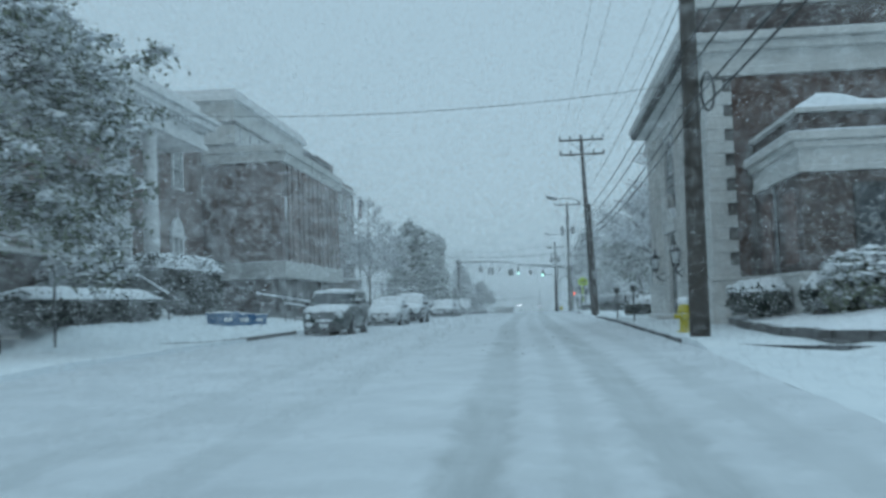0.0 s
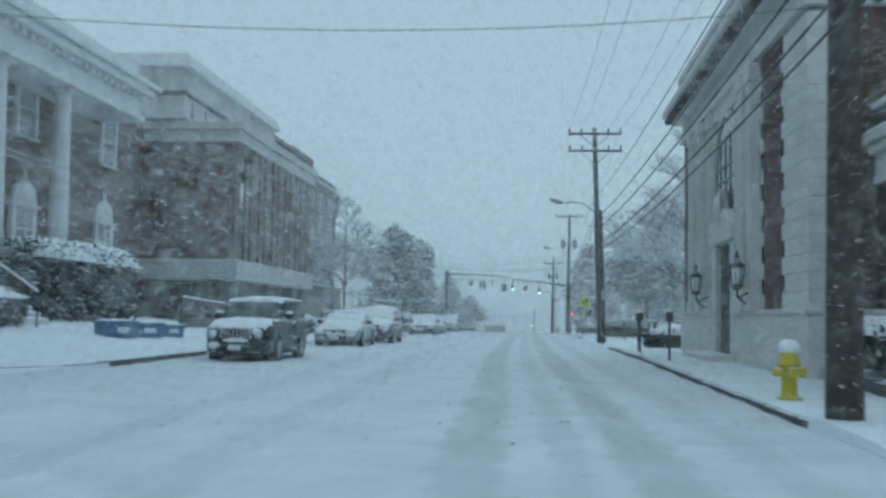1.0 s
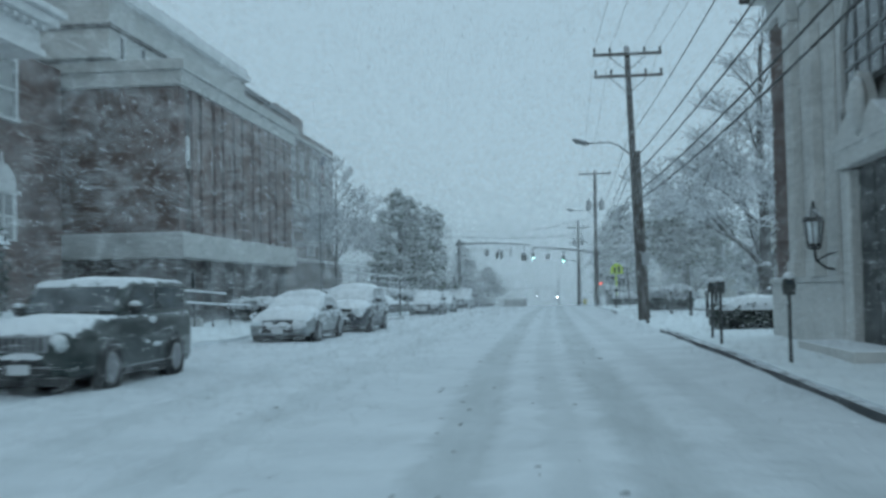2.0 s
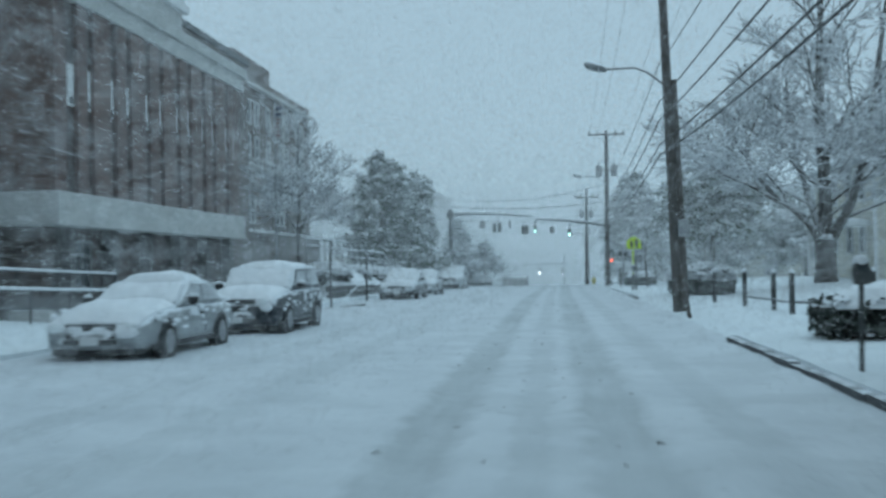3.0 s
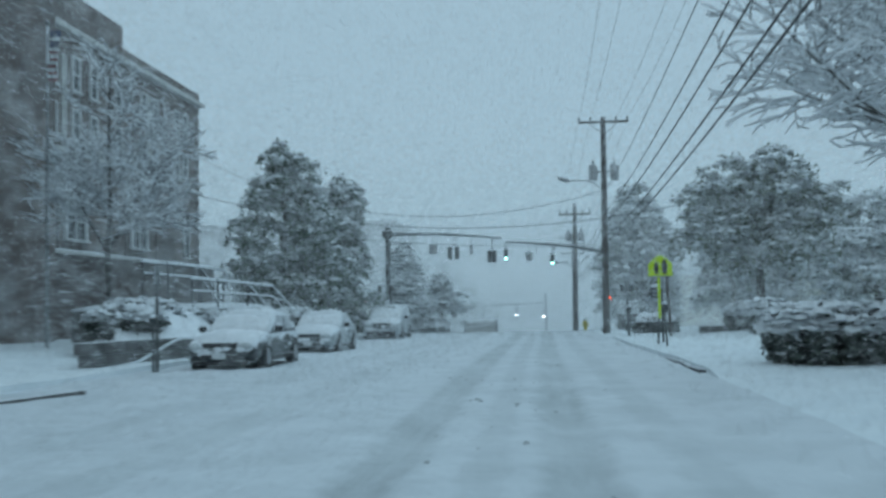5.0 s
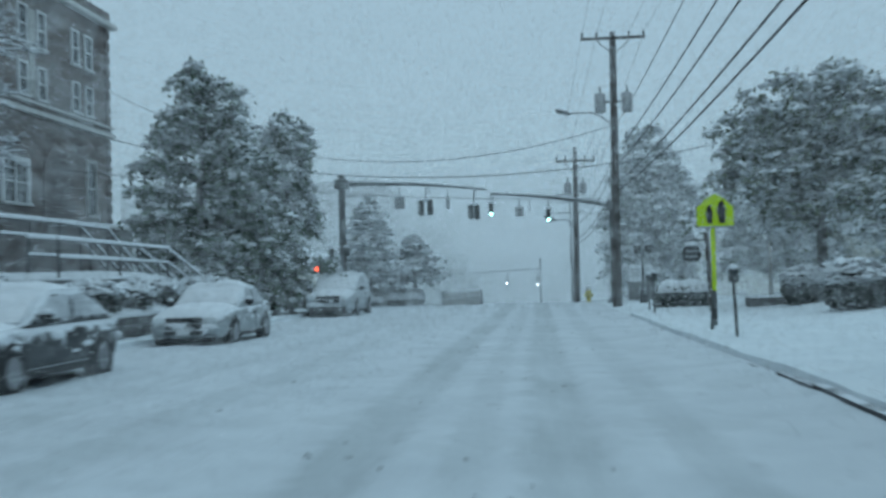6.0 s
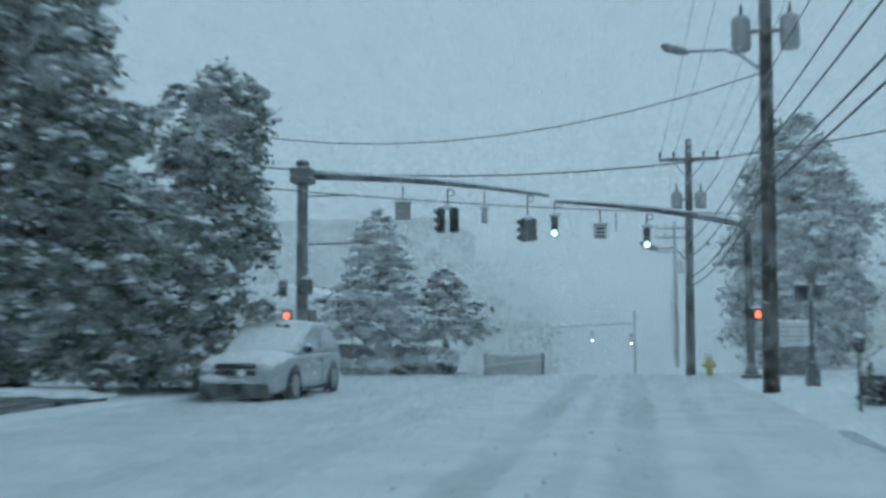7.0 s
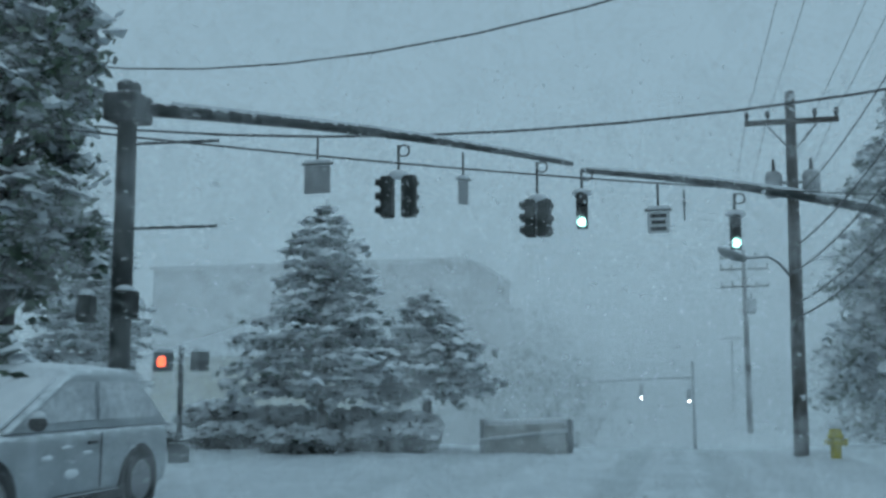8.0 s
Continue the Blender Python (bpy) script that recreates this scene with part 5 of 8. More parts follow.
ped_pole(-10.8, 121.0, -0.25, 2.15, [(-0.4, 1.6, 10, True), (0.44, 1.6, 75, False)], "slim dark pole with a crossing signal showing stop")
ped_pole(4.86, 116.4, -0.1, 2.5, [(-0.24, 2.05, -70, False), (0.24, 2.05, 60, False)], "slim dark pole with two crossing signals")


def ped_on_mast(mast_ob, x, y, z, turn, lit):
    o = mast_ob.matrix_basis.translation
    return ped_signal(mast_ob, x - o.x, y - o.y, z - o.z, turn, lit)


ped_on_mast(MAST_L, -9.15, 114.6, 2.25, -75, False)
ped_on_mast(MAST_L, -8.45, 114.5, 2.3, 80, False)
ped_on_mast(MAST_R, 4.2, 122.75, 1.55, 15, True)


# ---- street furniture ----
def hydrant(x, y, label):
    z = land(x, y) - 0.03
    th = thing("fire_hydrant", (x, y, z), label, "fire hydrant", "fire hydrants")
    prof = [(0.0, 0.15), (0.05, 0.15), (0.06, 0.1), (0.1, 0.095), (0.44, 0.095), (0.45, 0.14), (0.5, 0.14), (0.51, 0.115), (0.6, 0.105), (0.66, 0.07), (0.69, 0.02)]
    part("barrel", Shape().tube([(0, 0, h * 1.12) for h, r in prof], [r * 1.18 for h, r in prof], 18), YELLOW, th, smoothed=True)
    for a, r in ((0, 0.085), (180, 0.065), (90, 0.065), (270, 0.075)):
        d = Vector((math.cos(radians(a)), math.sin(radians(a)), 0))
        n = part("outlet", Shape().tube([d * 0.08 + Vector((0, 0, 0.42)), d * 0.19 + Vector((0, 0, 0.42))], r, 10), YELLOW, th)
        part("outlet_cap", Shape().tube([d * 0.19 + Vector((0, 0, 0.42)), d * 0.235 + Vector((0, 0, 0.42))], [r * 1.15, r * 0.9], 6), YELLOW, n)
    for k in range(8):
        a = k * math.pi / 4
        part("flange_bolt", Shape().tube([(0.145 * math.cos(a), 0.145 * math.sin(a), 0.49), (0.145 * math.cos(a), 0.145 * math.sin(a), 0.58)], 0.016, 6), YELLOW, th)
    part("operating_nut", box(-0.025, 0.025, -0.025, 0.025, 0.76, 0.81), YELLOW, th)
    part("snow", Shape().blob((0, 0, 0.78), (0.15, 0.15, 0.11), 1.0, 0.2, 6, 10), SNOW_CAP, th, "cap of fresh snow", smoothed=True)
    return th


hydrant(3.55, 25.3, "yellow fire hydrant capped with snow")
hydrant(2.75, 124.2, "far yellow fire hydrant capped with snow")


def parking_meter(x, y, height=1.35, lean=0.0):
    z = land(x, y) - 0.05
    th = thing("parking_meter", (x, y, z), "grey parking meter on a thin post in snow", "parking meter", "parking meters along the kerb")
    top = Vector((lean, 0, height))
    part("post", Shape().tube([(0, 0, 0), top * 0.8], 0.03, 8), DARK_STEEL, th)
    h = height * 0.8
    c = top * 0.8
    part("head", Shape().prism([(c.x - 0.085, h), (c.x + 0.085, h), (c.x + 0.1, h + 0.16), (c.x + 0.07, h + 0.27), (c.x - 0.07, h + 0.27), (c.x - 0.1, h + 0.16)], "y", -0.06, 0.06), DARK_STEEL, th, bevel=0.015)
    part("window", box(c.x - 0.05, c.x + 0.05, -0.064, -0.06, h + 0.15, h + 0.23), GLASS, th)
    part("snow", Shape().blob((c.x, 0, h + 0.28), (0.09, 0.08, 0.07), y), SNOW_CAP, th, smoothed=True)
    return th


for x, y, l in ((3.28, 43.2, 0.0), (3.48, 37.8, 0.0), (3.47, 45.75, 0.02), (3.78, 88.45, -0.05), (3.82, 102.7, 0.0), (4.09, 106.8, 0.0), (-8.75, 79.0, 0.0)):
    parking_meter(x, y, lean=l)


def sign_post(x, y, height, label, panel=None, lean=0.0):
    z = land(x, y) - 0.05
    th = thing("street_sign", (x, y, z), label, "street sign", "thin sign posts")
    part("post", Shape().tube([(0, 0, 0), (lean, 0, height)], 0.042, 8), DARK_STEEL, th)
    if panel:
        w, h, turn = panel
        p = part("panel", box(-w / 2, w / 2, -0.012, 0.0, 0, h), SIGN_GREY, th, bevel=0.006)
        p.matrix_basis = pose(lean, -0.03, height - h, 0, 0, turn)
    return th


sign_post(-8.68, 71.5, 2.6, "thin dark sign post with an edge-on panel", (0.3, 0.45, 85))
sign_post(-8.77, 79.3, 2.5, "thin dark sign post by the kerb", (0.3, 0.4, 85))
sign_post(-13.7, 27.8, 2.2, "thin dark street sign post on a snowy lawn", (0.35, 0.45, 70))
sign_post(-15.2, 31.5, 2.0, "thin post with a pale panel before a hedge", (0.3, 1.3, 20))
sign_post(4.25, 93.6, 2.4, "dark post behind a school sign", (0.45, 0.45, 65))


def school_sign():
    x, y = 3.88, 91.94
    z = land(x, y) - 0.13
    th = thing("school_crossing_sign", (x, y, z), "lime-yellow five-sided school crossing sign on a sleeved post", "traffic sign")
    part("post", Shape().tube([(0, 0, 0), (0.06, 0, 1.0)], 0.04, 8), DARK_STEEL, th)
    part("post_sleeve", box(0.04, 0.13, -0.03, 0.03, 0.98, 2.4), SIGN_LIME, th, "lime-yellow reflective sleeve")
    s = 0.4
    panel = part("panel", Shape().prism([(0.14 - s, 2.42), (0.14 + s, 2.42), (0.14 + s, 2.84), (0.14 + 0.12, 3.1), (0.14, 3.15), (0.14 - 0.12, 3.1), (0.14 - s, 2.84)], "y", -0.06, -0.045), SIGN_LIME, th, bevel=0.01)
    # two plain upright marks
    for dx, k in ((-0.13, 0.8), (0.14, 1.0)):
        m = Shape().prism([(0.14 + dx - 0.05 * k, 2.48), (0.14 + dx + 0.07 * k, 2.48), (0.14 + dx + 0.1 * k, 2.48 + 0.3 * k), (0.14 + dx + 0.03 * k, 2.48 + 0.52 * k), (0.14 + dx - 0.06 * k, 2.48 + 0.46 * k), (0.14 + dx - 0.1 * k, 2.48 + 0.26 * k)], "y", -0.067, -0.0605)
        part("mark", m, SIGN_BLACK, panel)
    part("snow", Shape().tube([(0.14 - 0.2, -0.05, 3.06), (0.14, -0.05, 3.16), (0.14 + 0.2, -0.05, 3.06)], 0.022, 6), SNOW_CAP, th)
    part("lower_snow", Shape().tube([(0.14 - s, -0.05, 2.4), (0.14 + s, -0.05, 2.4)], 0.02, 6), SIGN_GREY, th, "grey lower plate edge")
    return th


school_sign()


def hanging_board():
    x, y = 5.5, 101.7
    z = land(x, y) - 0.1
    th = thing("hanging_board_sign", (x, y, z), "dark post with a small hanging board topped with snow", "sign")
    part("post", Shape().tube([(0, 0, 0), (-0.12, 0, 2.65)], 0.07, 8), POLE_WOOD, th)
    part("bracket", Shape().tube([(-0.1, 0, 2.4), (-0.85, 0, 2.4)], 0.025, 6), BLACK_METAL, th)
    b = part("board", Shape().prism([(-0.82, 1.72), (-0.36, 1.72), (-0.28, 1.95), (-0.36, 2.2), (-0.59, 2.28), (-0.82, 2.2), (-0.9, 1.95)], "y", -0.04, 0.04), BLACK_METAL, th, bevel=0.015)
    for z2 in (1.85, 2.02):
        part("text_bar", box(-0.78, -0.4, -0.047, -0.041, z2, z2 + 0.06), SIGN_GREY, b)
    part("chain", Shape().tube([(-0.59, 0, 2.28), (-0.59, 0, 2.4)], 0.012, 5), BLACK_METAL, th)
    part("snow", Shape().blob((-0.59, 0, 2.28), (0.26, 0.1, 0.08), 4.0), SNOW_CAP, th, smoothed=True)
    return th


hanging_board()


def post_fence():
    pts = [(5.0, 68.3), (5.46, 65.25), (5.66, 61.95), (5.67, 59.75), (7.4, 59.0), (9.3, 58.6)]
    th = thing("post_and_chain_fence", (5.66, 62, 0.2), "dark square posts joined by a low bar in snow", "fence")
    for i, (x, y) in enumerate(pts):
        z = land(x, y) - 0.1
        p = part("post", box(x - 0.06, x + 0.06, y - 0.06, y + 0.06, z, z + 1.15 + random.uniform(-0.05, 0.05)), DARK_STEEL, th, world=True, bevel=0.012)
        part("snow", Shape().blob((x, y, z + 1.16), (0.09, 0.09, 0.08), i), SNOW_CAP, p, world=True, smoothed=True)
    for (x0, y0), (x1, y1) in zip(pts[1:], pts[2:]):
        z = land(x0, y0) + 0.3
        part("bar", Shape().tube([(x0, y0, z), ((x0 + x1) / 2, (y0 + y1) / 2, z - 0.02), (x1, y1, land(x1, y1) + 0.3)], 0.035, 6), DARK_STEEL, th, world=True)
    return th


post_fence()
solo("guard_post", Shape().tube([(3.39, 61.6, 0.0), (3.25, 61.9, 1.0), (3.1, 62.3, 2.05)], 0.06, 8), POLE_WOOD, "dark leaning guard post beside a utility pole", "post")
solo("old_timber_post", Shape().tube([(12.2, 124, -0.4), (12.2, 124, 2.6)], 0.12, 8), WOOD, "weathered upright timber post", "post")


def flagpole():
    x, y, z = -14.9, 86.4, 0.4
    th = thing("flagpole", (x, y, z), "tall pale flagpole with a limp wet striped flag", "flagpole")
    part("pole", Shape().tube([(0, 0, 0), (0, 0, 9.9)], [0.07, 0.035], 10), GALV, th, smoothed=True)
    part("ball", Shape().blob((0, 0, 9.95), (0.08, 0.08, 0.08), 0, 0.0, 6, 10), GALV, th, smoothed=True)
    rows = []
    for i in range(16):
        h = 9.7 - i * 0.105
        w = 0.34 - 0.008 * i
        rows.append([(0.05 + w * u / 6 + 0.02 * math.sin(i), 0.08 * math.sin(u * 2.4 + i * 0.35), h) for u in range(7)])
    for k in range(0, 15):
        skin = SIGN_WHITE if k % 2 else FLAG_RED
        if k < 6:
            skin = SIGN_WHITE if k % 3 == 2 else FLAG_BLUE
        part("stripe", Shape().sheet(rows[k:k + 2]).sheet([[(a, b + 0.012, c) for a, b, c in r] for r in rows[k:k + 2]]), skin, th)
    return th


FLAG_RED = plain("flag_red", (0.16, 0.03, 0.03), (0.24, 0.05, 0.05), 0.8, 4.0)
FLAG_BLUE = plain("flag_blue", (0.02, 0.03, 0.08), (0.04, 0.05, 0.12), 0.8, 4.0)
flagpole()


def blue_bin(x, y, w, h, turn):
    z = land(x, y) - 0.05
    th = thing("recycling_bin", (x, y, z), "blue plastic recycling bin standing in snow", "bin", "blue bins by the steps", turn=turn)
    part("tub", Shape().loft([[(-w * 0.46, -0.27, 0), (w * 0.46, -0.27, 0), (w * 0.46, 0.27, 0), (-w * 0.46, 0.27, 0)], [(-w * 0.5, -0.3, h), (w * 0.5, -0.3, h), (w * 0.5, 0.3, h), (-w * 0.5, 0.3, h)]]), BLUE_BOX, th, bevel=0.02)
    part("rim", box(-w * 0.53, w * 0.53, -0.33, 0.33, h - 0.06, h), BLUE_BOX, th, bevel=0.015)
    part("label", box(-w * 0.2, w * 0.2, -0.315, -0.3, h * 0.35, h * 0.65), SIGN_WHITE, th, "pale printed patch")
    part("snow", Shape().cap([[(u, v, h) for u in np.linspace(-w * 0.5, w * 0.5, 6)] for v in np.linspace(-0.3, 0.3, 5)], 0.05, x), SNOW_CAP, th, smoothed=True)
    return th


for x, y, w, h, t in ((-12.9, 41.0, 1.3, 0.55, 68), (-12.75, 42.9, 1.3, 0.5, 65), (-12.6, 44.7, 1.1, 0.44, 66)):
    blue_bin(x, y, w, h, t)


def wall_lantern(y):
    X = 5.0
    th = thing("wall_lantern", (X, y, 1.66), "black iron lantern on a scrolled wall bracket", "wall lamp", "lanterns beside the door")
    part("bracket", Shape().tube([(X + 0.15, y, 1.66), (X - 0.1, y, 1.71), (X - 0.28, y, 1.86), (X - 0.3, y, 2.04)], 0.03, 6).tube([(X + 0.15, y, 2.01), (X - 0.05, y, 1.96), (X - 0.25, y, 1.86)], 0.022, 6), BLACK_METAL, th, world=True)
    c = X - 0.3
    part("cage", Shape().tube([(c, y, 2.04), (c, y, 2.10), (c, y, 2.16)], [0.09, 0.14, 0.13], 8), BLACK_METAL, th, world=True)
    part("glass", Shape().tube([(c, y, 2.16), (c, y, 2.56)], [0.12, 0.17], 8), LENS, th, "frosted glass", world=True)
    for k in range(8):
        a = k * math.pi / 4 + 0.39
        part("bar", Shape().tube([(c + 0.125 * math.cos(a), y + 0.125 * math.sin(a), 2.16), (c + 0.175 * math.cos(a), y + 0.175 * math.sin(a), 2.56)], 0.014, 5), BLACK_METAL, th, world=True)
    part("roof", Shape().tube([(c, y, 2.56), (c, y, 2.66), (c, y, 2.80), (c, y, 2.96)], [0.21, 0.17, 0.06, 0.015], 8), BLACK_METAL, th, world=True)
    return th


for y in (35.05, 41.2):
    wall_lantern(y)


def barrier():
    th = thing("road_barrier", (-4.2, 126, -0.35), "low grey concrete barrier with snow along it", "barrier")
    part("slab", Shape().prism([(-5.25, -0.5), (-3.1, -0.5), (-3.15, 0.38), (-5.2, 0.3)], "y", 125.9, 126.15), CONCRETE, th, world=True, bevel=0.03)
    part("rail", Shape().tube([(-5.25, 125.86, -0.05), (-3.1, 125.86, 0.2)], 0.05, 6), SIGN_WHITE, th, "pale slanting rail", world=True)
    part("snow", Shape().tube([(-5.2, 126.02, 0.33), (-3.15, 126.02, 0.41)], 0.1, 6), SNOW_CAP, th, world=True, smoothed=True)
    for x in (-5.2, -3.05):
        part("post", box(x - 0.05, x + 0.05, 125.84, 126.2, -0.5, 0.45), GALV, th, world=True)
    return th


barrier()


def bench(x, y, turn):
    z = land(x, y)
    th = thing("park_bench", (x, y, z), "grey timber bench buried in snow under trees", "bench", turn=turn)
    for i in range(3):
        part("seat_slat", box(-0.9, 0.9, -0.25 + i * 0.17, -0.1 + i * 0.17, 0.42, 0.46), WOOD, th)
    for i in range(2):
        part("back_slat", box(-0.9, 0.9, 0.27, 0.31, 0.6 + i * 0.16, 0.72 + i * 0.16), WOOD, th)
    for u in (-0.75, 0.75):
        part("leg", box(u - 0.04, u + 0.04, -0.22, 0.3, 0, 0.42).box(u - 0.04, u + 0.04, 0.25, 0.32, 0.4, 0.95), BLACK_METAL, th)
    part("snow", Shape().cap([[(u, v, 0.46) for u in np.linspace(-0.9, 0.9, 10)] for v in np.linspace(-0.25, 0.25, 5)], 0.14), SNOW_CAP, th, smoothed=True)
    return th


bench(-12.4, 112.2, 15)
solo("stone_planter", box(7.2, 8.8, 104.2, 105.2, -0.2, 0.32), DARK_STONE, "low stone planter edged with snow", "planter", bevel=0.03)


def utility_cabinet(x, y):
    z = land(x, y) - 0.08
    th = thing("utility_cabinet", (x, y, z), "grey steel utility cabinet with a cap of snow", "cabinet")
    part("body", box(-0.42, 0.42, -0.3, 0.3, 0.06, 0.74), SIGN_GREY, th, bevel=0.02)
    part("plinth", box(-0.46, 0.46, -0.34, 0.34, -0.1, 0.06), CONCRETE, th, bevel=0.01)
    part("lid", box(-0.46, 0.46, -0.34, 0.34, 0.74, 0.79), SIGN_GREY, th, bevel=0.015)
    d = part("door", box(-0.36, 0.36, -0.318, -0.3, 0.12, 0.7), SIGN_GREY, th, bevel=0.005)
    part("handle", box(0.26, 0.3, -0.34, -0.318, 0.36, 0.48), DARK_STEEL, d, bevel=0.004)
    part("snow", Shape().cap([[(u, v, 0.79) for u in np.linspace(-0.45, 0.45, 7)] for v in np.linspace(-0.33, 0.33, 6)], 0.08), SNOW_CAP, th, smoothed=True)
    return th


utility_cabinet(-15.63, 29.0)
solo("low_wall", box(-15.02, -12.82, 57.82, 58.07, 0.0, 0.62), CONCRETE, "short pale concrete wall end beside the drive", "wall", bevel=0.02)


def far_signal():
    """The next crossing's arm, dim in the snowfall."""
    th = thing("signal_mast", (0.37, 165, -3.0), "far signal mast arm faint in the snowfall", "signal mast", "signal masts at the crossing")
    part("pole", lathe_pole(Shape(), 0.37, 165, -3.2, 2.6, 0.12, 0.09), GALV, th, world=True)
    part("arm", Shape().tube([(0.37, 165, 1.65), (-7.3, 165, 1.32)], [0.08, 0.05], 8), GALV, th, world=True)
    for x, z in ((-2.7, 0.4), (0.1, 0.2)):
        h = part("signal_head", box(x - 0.13, x + 0.13, 164.85, 165.05, z - 0.15, z + 0.7), SIGNAL_CASE, th, world=True, bevel=0.02)
        part("lamp", Shape().tube([(x, 164.85, z), (x, 164.82, z)], 0.07, 12), HEAD_ON, h, "lit signal lamp", world=True)
        part("hanger", Shape().tube([(x, 164.95, z + 0.7), (x, 164.95, 1.6)], 0.03, 6), GALV, th, world=True)
    return th


far_signal()


def monument_sign():
    """A low sign at the corner: a white board on a dark block."""
    y, z = 124.0, land(5.5, 124.0) - 0.1
    th = thing("corner_sign", (5.5, y, z), "low corner sign with a white board on a grey block", "sign")
    part("block", box(-0.68, 0.68, -0.15, 0.15, 0, 0.72 - z), DARK_STONE, th, bevel=0.02)
    b = part("board", box(-0.7, 0.7, -0.12, 0.12, 0.72 - z, 1.5 - z), SIGN_WHITE, th, "white lettered board", bevel=0.015)
    for i, half in enumerate((0.5, 0.42, 0.46, 0.3)):
        part("text_bar", box(-half, half, -0.128, -0.1205, 1.32 - z - 0.15 * i, 1.36 - z - 0.15 * i), SIGN_GREY, b)
    part("snow", Shape().cap([[(u, v, 1.5 - z) for u in np.linspace(-0.68, 0.68, 9)] for v in np.linspace(-0.11, 0.11, 4)], 0.08), SNOW_CAP, th, smoothed=True)
    return th


monument_sign()


# ---- parked cars; each stands with its nose towards -y ----
def car(x, y, label, paint_mat, L, W, H, belt, hood, nose, wind, roof0, roof1, tail, wheel=0.33, axle=(-1.35, 1.4), boxy=0.5, bare_glass=True, snow=0.09, turn=0.0, grille="bars", lit=False, group="cars parked along the street", z=None, cake=0, skirt=0.0):
    """belt: height of the waist; hood: of the bonnet's front; wind: where the windscreen meets the bonnet; roof0, roof1: the roof's ends; tail: foot of the rear window."""
    z = grade(y) - 0.02 if z is None else z
    th = thing("car", (x, y, z), label, "car", group, turn=turn)
    w, f, b = W / 2, -L / 2, L / 2
    low = 0.24
    # body: rings along the length
    rings = []
    st = [(f, low + 0.16, hood - 0.3, 0.72), (f + 0.04, low + 0.06, hood - 0.13, 0.84), (f + 0.22, low + 0.01, hood - 0.03, 0.94), (f + 0.5, low, hood + 0.01, 0.985), ((f + wind) / 2, low, (hood + belt) / 2 + 0.03, 1.0), (wind, low, belt, 1.0), (0.0, low, belt + 0.01, 1.0), (tail, low, belt + 0.02, 1.0), (b - 0.35, low + 0.02, belt + 0.0, 0.97), (b - 0.08, low + 0.08, belt - 0.1, 0.89), (b, low + 0.16, belt - 0.28, 0.78)]
    for yy, z0, z1, k in st:
        zm = z0 + (z1 - z0) * 0.55
        a = w * k
        rings.append([(-a * 0.9, yy, z0), (a * 0.9, yy, z0), (a * 0.98, yy, z0 + 0.1), (a, yy, zm), (a * 0.985, yy, z1 - 0.1), (a * 0.9, yy, z1), (-a * 0.9, yy, z1), (-a * 0.985, yy, z1 - 0.1), (-a, yy, zm), (-a * 0.98, yy, z0 + 0.1)])
    part("body", Shape().loft(rings), paint_mat, th, smoothed=True, **({"bevel": 0.05} if boxy > 0.9 else {"sub": 2}))
    # cabin
    tw = w * (0.80 + 0.1 * boxy)
    bw = w * 0.93

    def ring(z_, half, y0, y1, c):
        return [(-half + c, y0, z_), (half - c, y0, z_), (half, y0 + c, z_), (half, y1 - c, z_), (half - c, y1, z_), (-half + c, y1, z_), (-half, y1 - c, z_), (-half, y0 + c, z_)]
    cabin = [ring(belt - 0.03, bw, wind, tail, 0.05), ring(belt + (H - belt) * 0.85, tw + 0.02, roof0 - 0.08, roof1 + 0.06, 0.08), ring(H - 0.02, tw - 0.04, roof0 + 0.02, roof1 - 0.04, 0.1), ring(H, tw - 0.2, roof0 + 0.2, roof1 - 0.2, 0.1)]
    part("cabin", Shape().loft(cabin), paint_mat, th, smoothed=True, bevel=0.05 if boxy > 0.7 else 0.1)

    def side(yy, t, sgn):
        """A point on the cabin's flank; t: 0 at the waist, 1 under the roof."""
        return (sgn * (bw + (tw + 0.02 - bw) * t + 0.006), yy, belt + (H - belt) * 0.85 * t)

    def edge(t, a, c):
        return a + (c - a) * t
    door_split = edge(0.5, wind, tail) - 0.05
    for sgn in (-1, 1):
        for k, (n0, n1) in enumerate(((0, 1), (1, 2))):
            y0l = wind + 0.28 if n0 == 0 else door_split + 0.05
            y0h = edge(0.86, wind, roof0 - 0.08) + 0.16 if n0 == 0 else door_split + 0.05
            y1l = door_split - 0.05 if n0 == 0 else tail - 0.25
            y1h = door_split - 0.05 if n0 == 0 else edge(0.86, tail, roof1 + 0.06) - 0.22
            q = [side(y0l, 0.12, sgn), side(y1l, 0.12, sgn), side(y1h, 0.88, sgn), side(y0h, 0.88, sgn)]
            o = Vector((sgn * 0.012, 0, 0))
            s = Shape().add(q + [tuple(Vector(p) + o) for p in q], [(0, 1, 2, 3), (4, 7, 6, 5), (0, 4, 5, 1), (1, 5, 6, 2), (2, 6, 7, 3), (3, 7, 4, 0)])
            part("side_window", s, CAR_GLASS if bare_glass else SNOW_GLASS, th)
        part("door_seam", box(sgn * (w + 0.001) - 0.004, sgn * (w + 0.001) + 0.004, door_split - 0.01, door_split + 0.01, low + 0.15, belt - 0.08), PLASTIC, th)
        m = part("mirror", Shape().blob((sgn * (w + 0.09), wind + 0.3, belt + 0.08), (0.11, 0.07, 0.09), 0, 0.0, 6, 10), PLASTIC, th, smoothed=True)
        part("snow", Shape().blob((sgn * (w + 0.09), wind + 0.3, belt + 0.16), (0.1, 0.07, 0.05), x, 0.2, 5, 8), SNOW_CAP, m, smoothed=True)
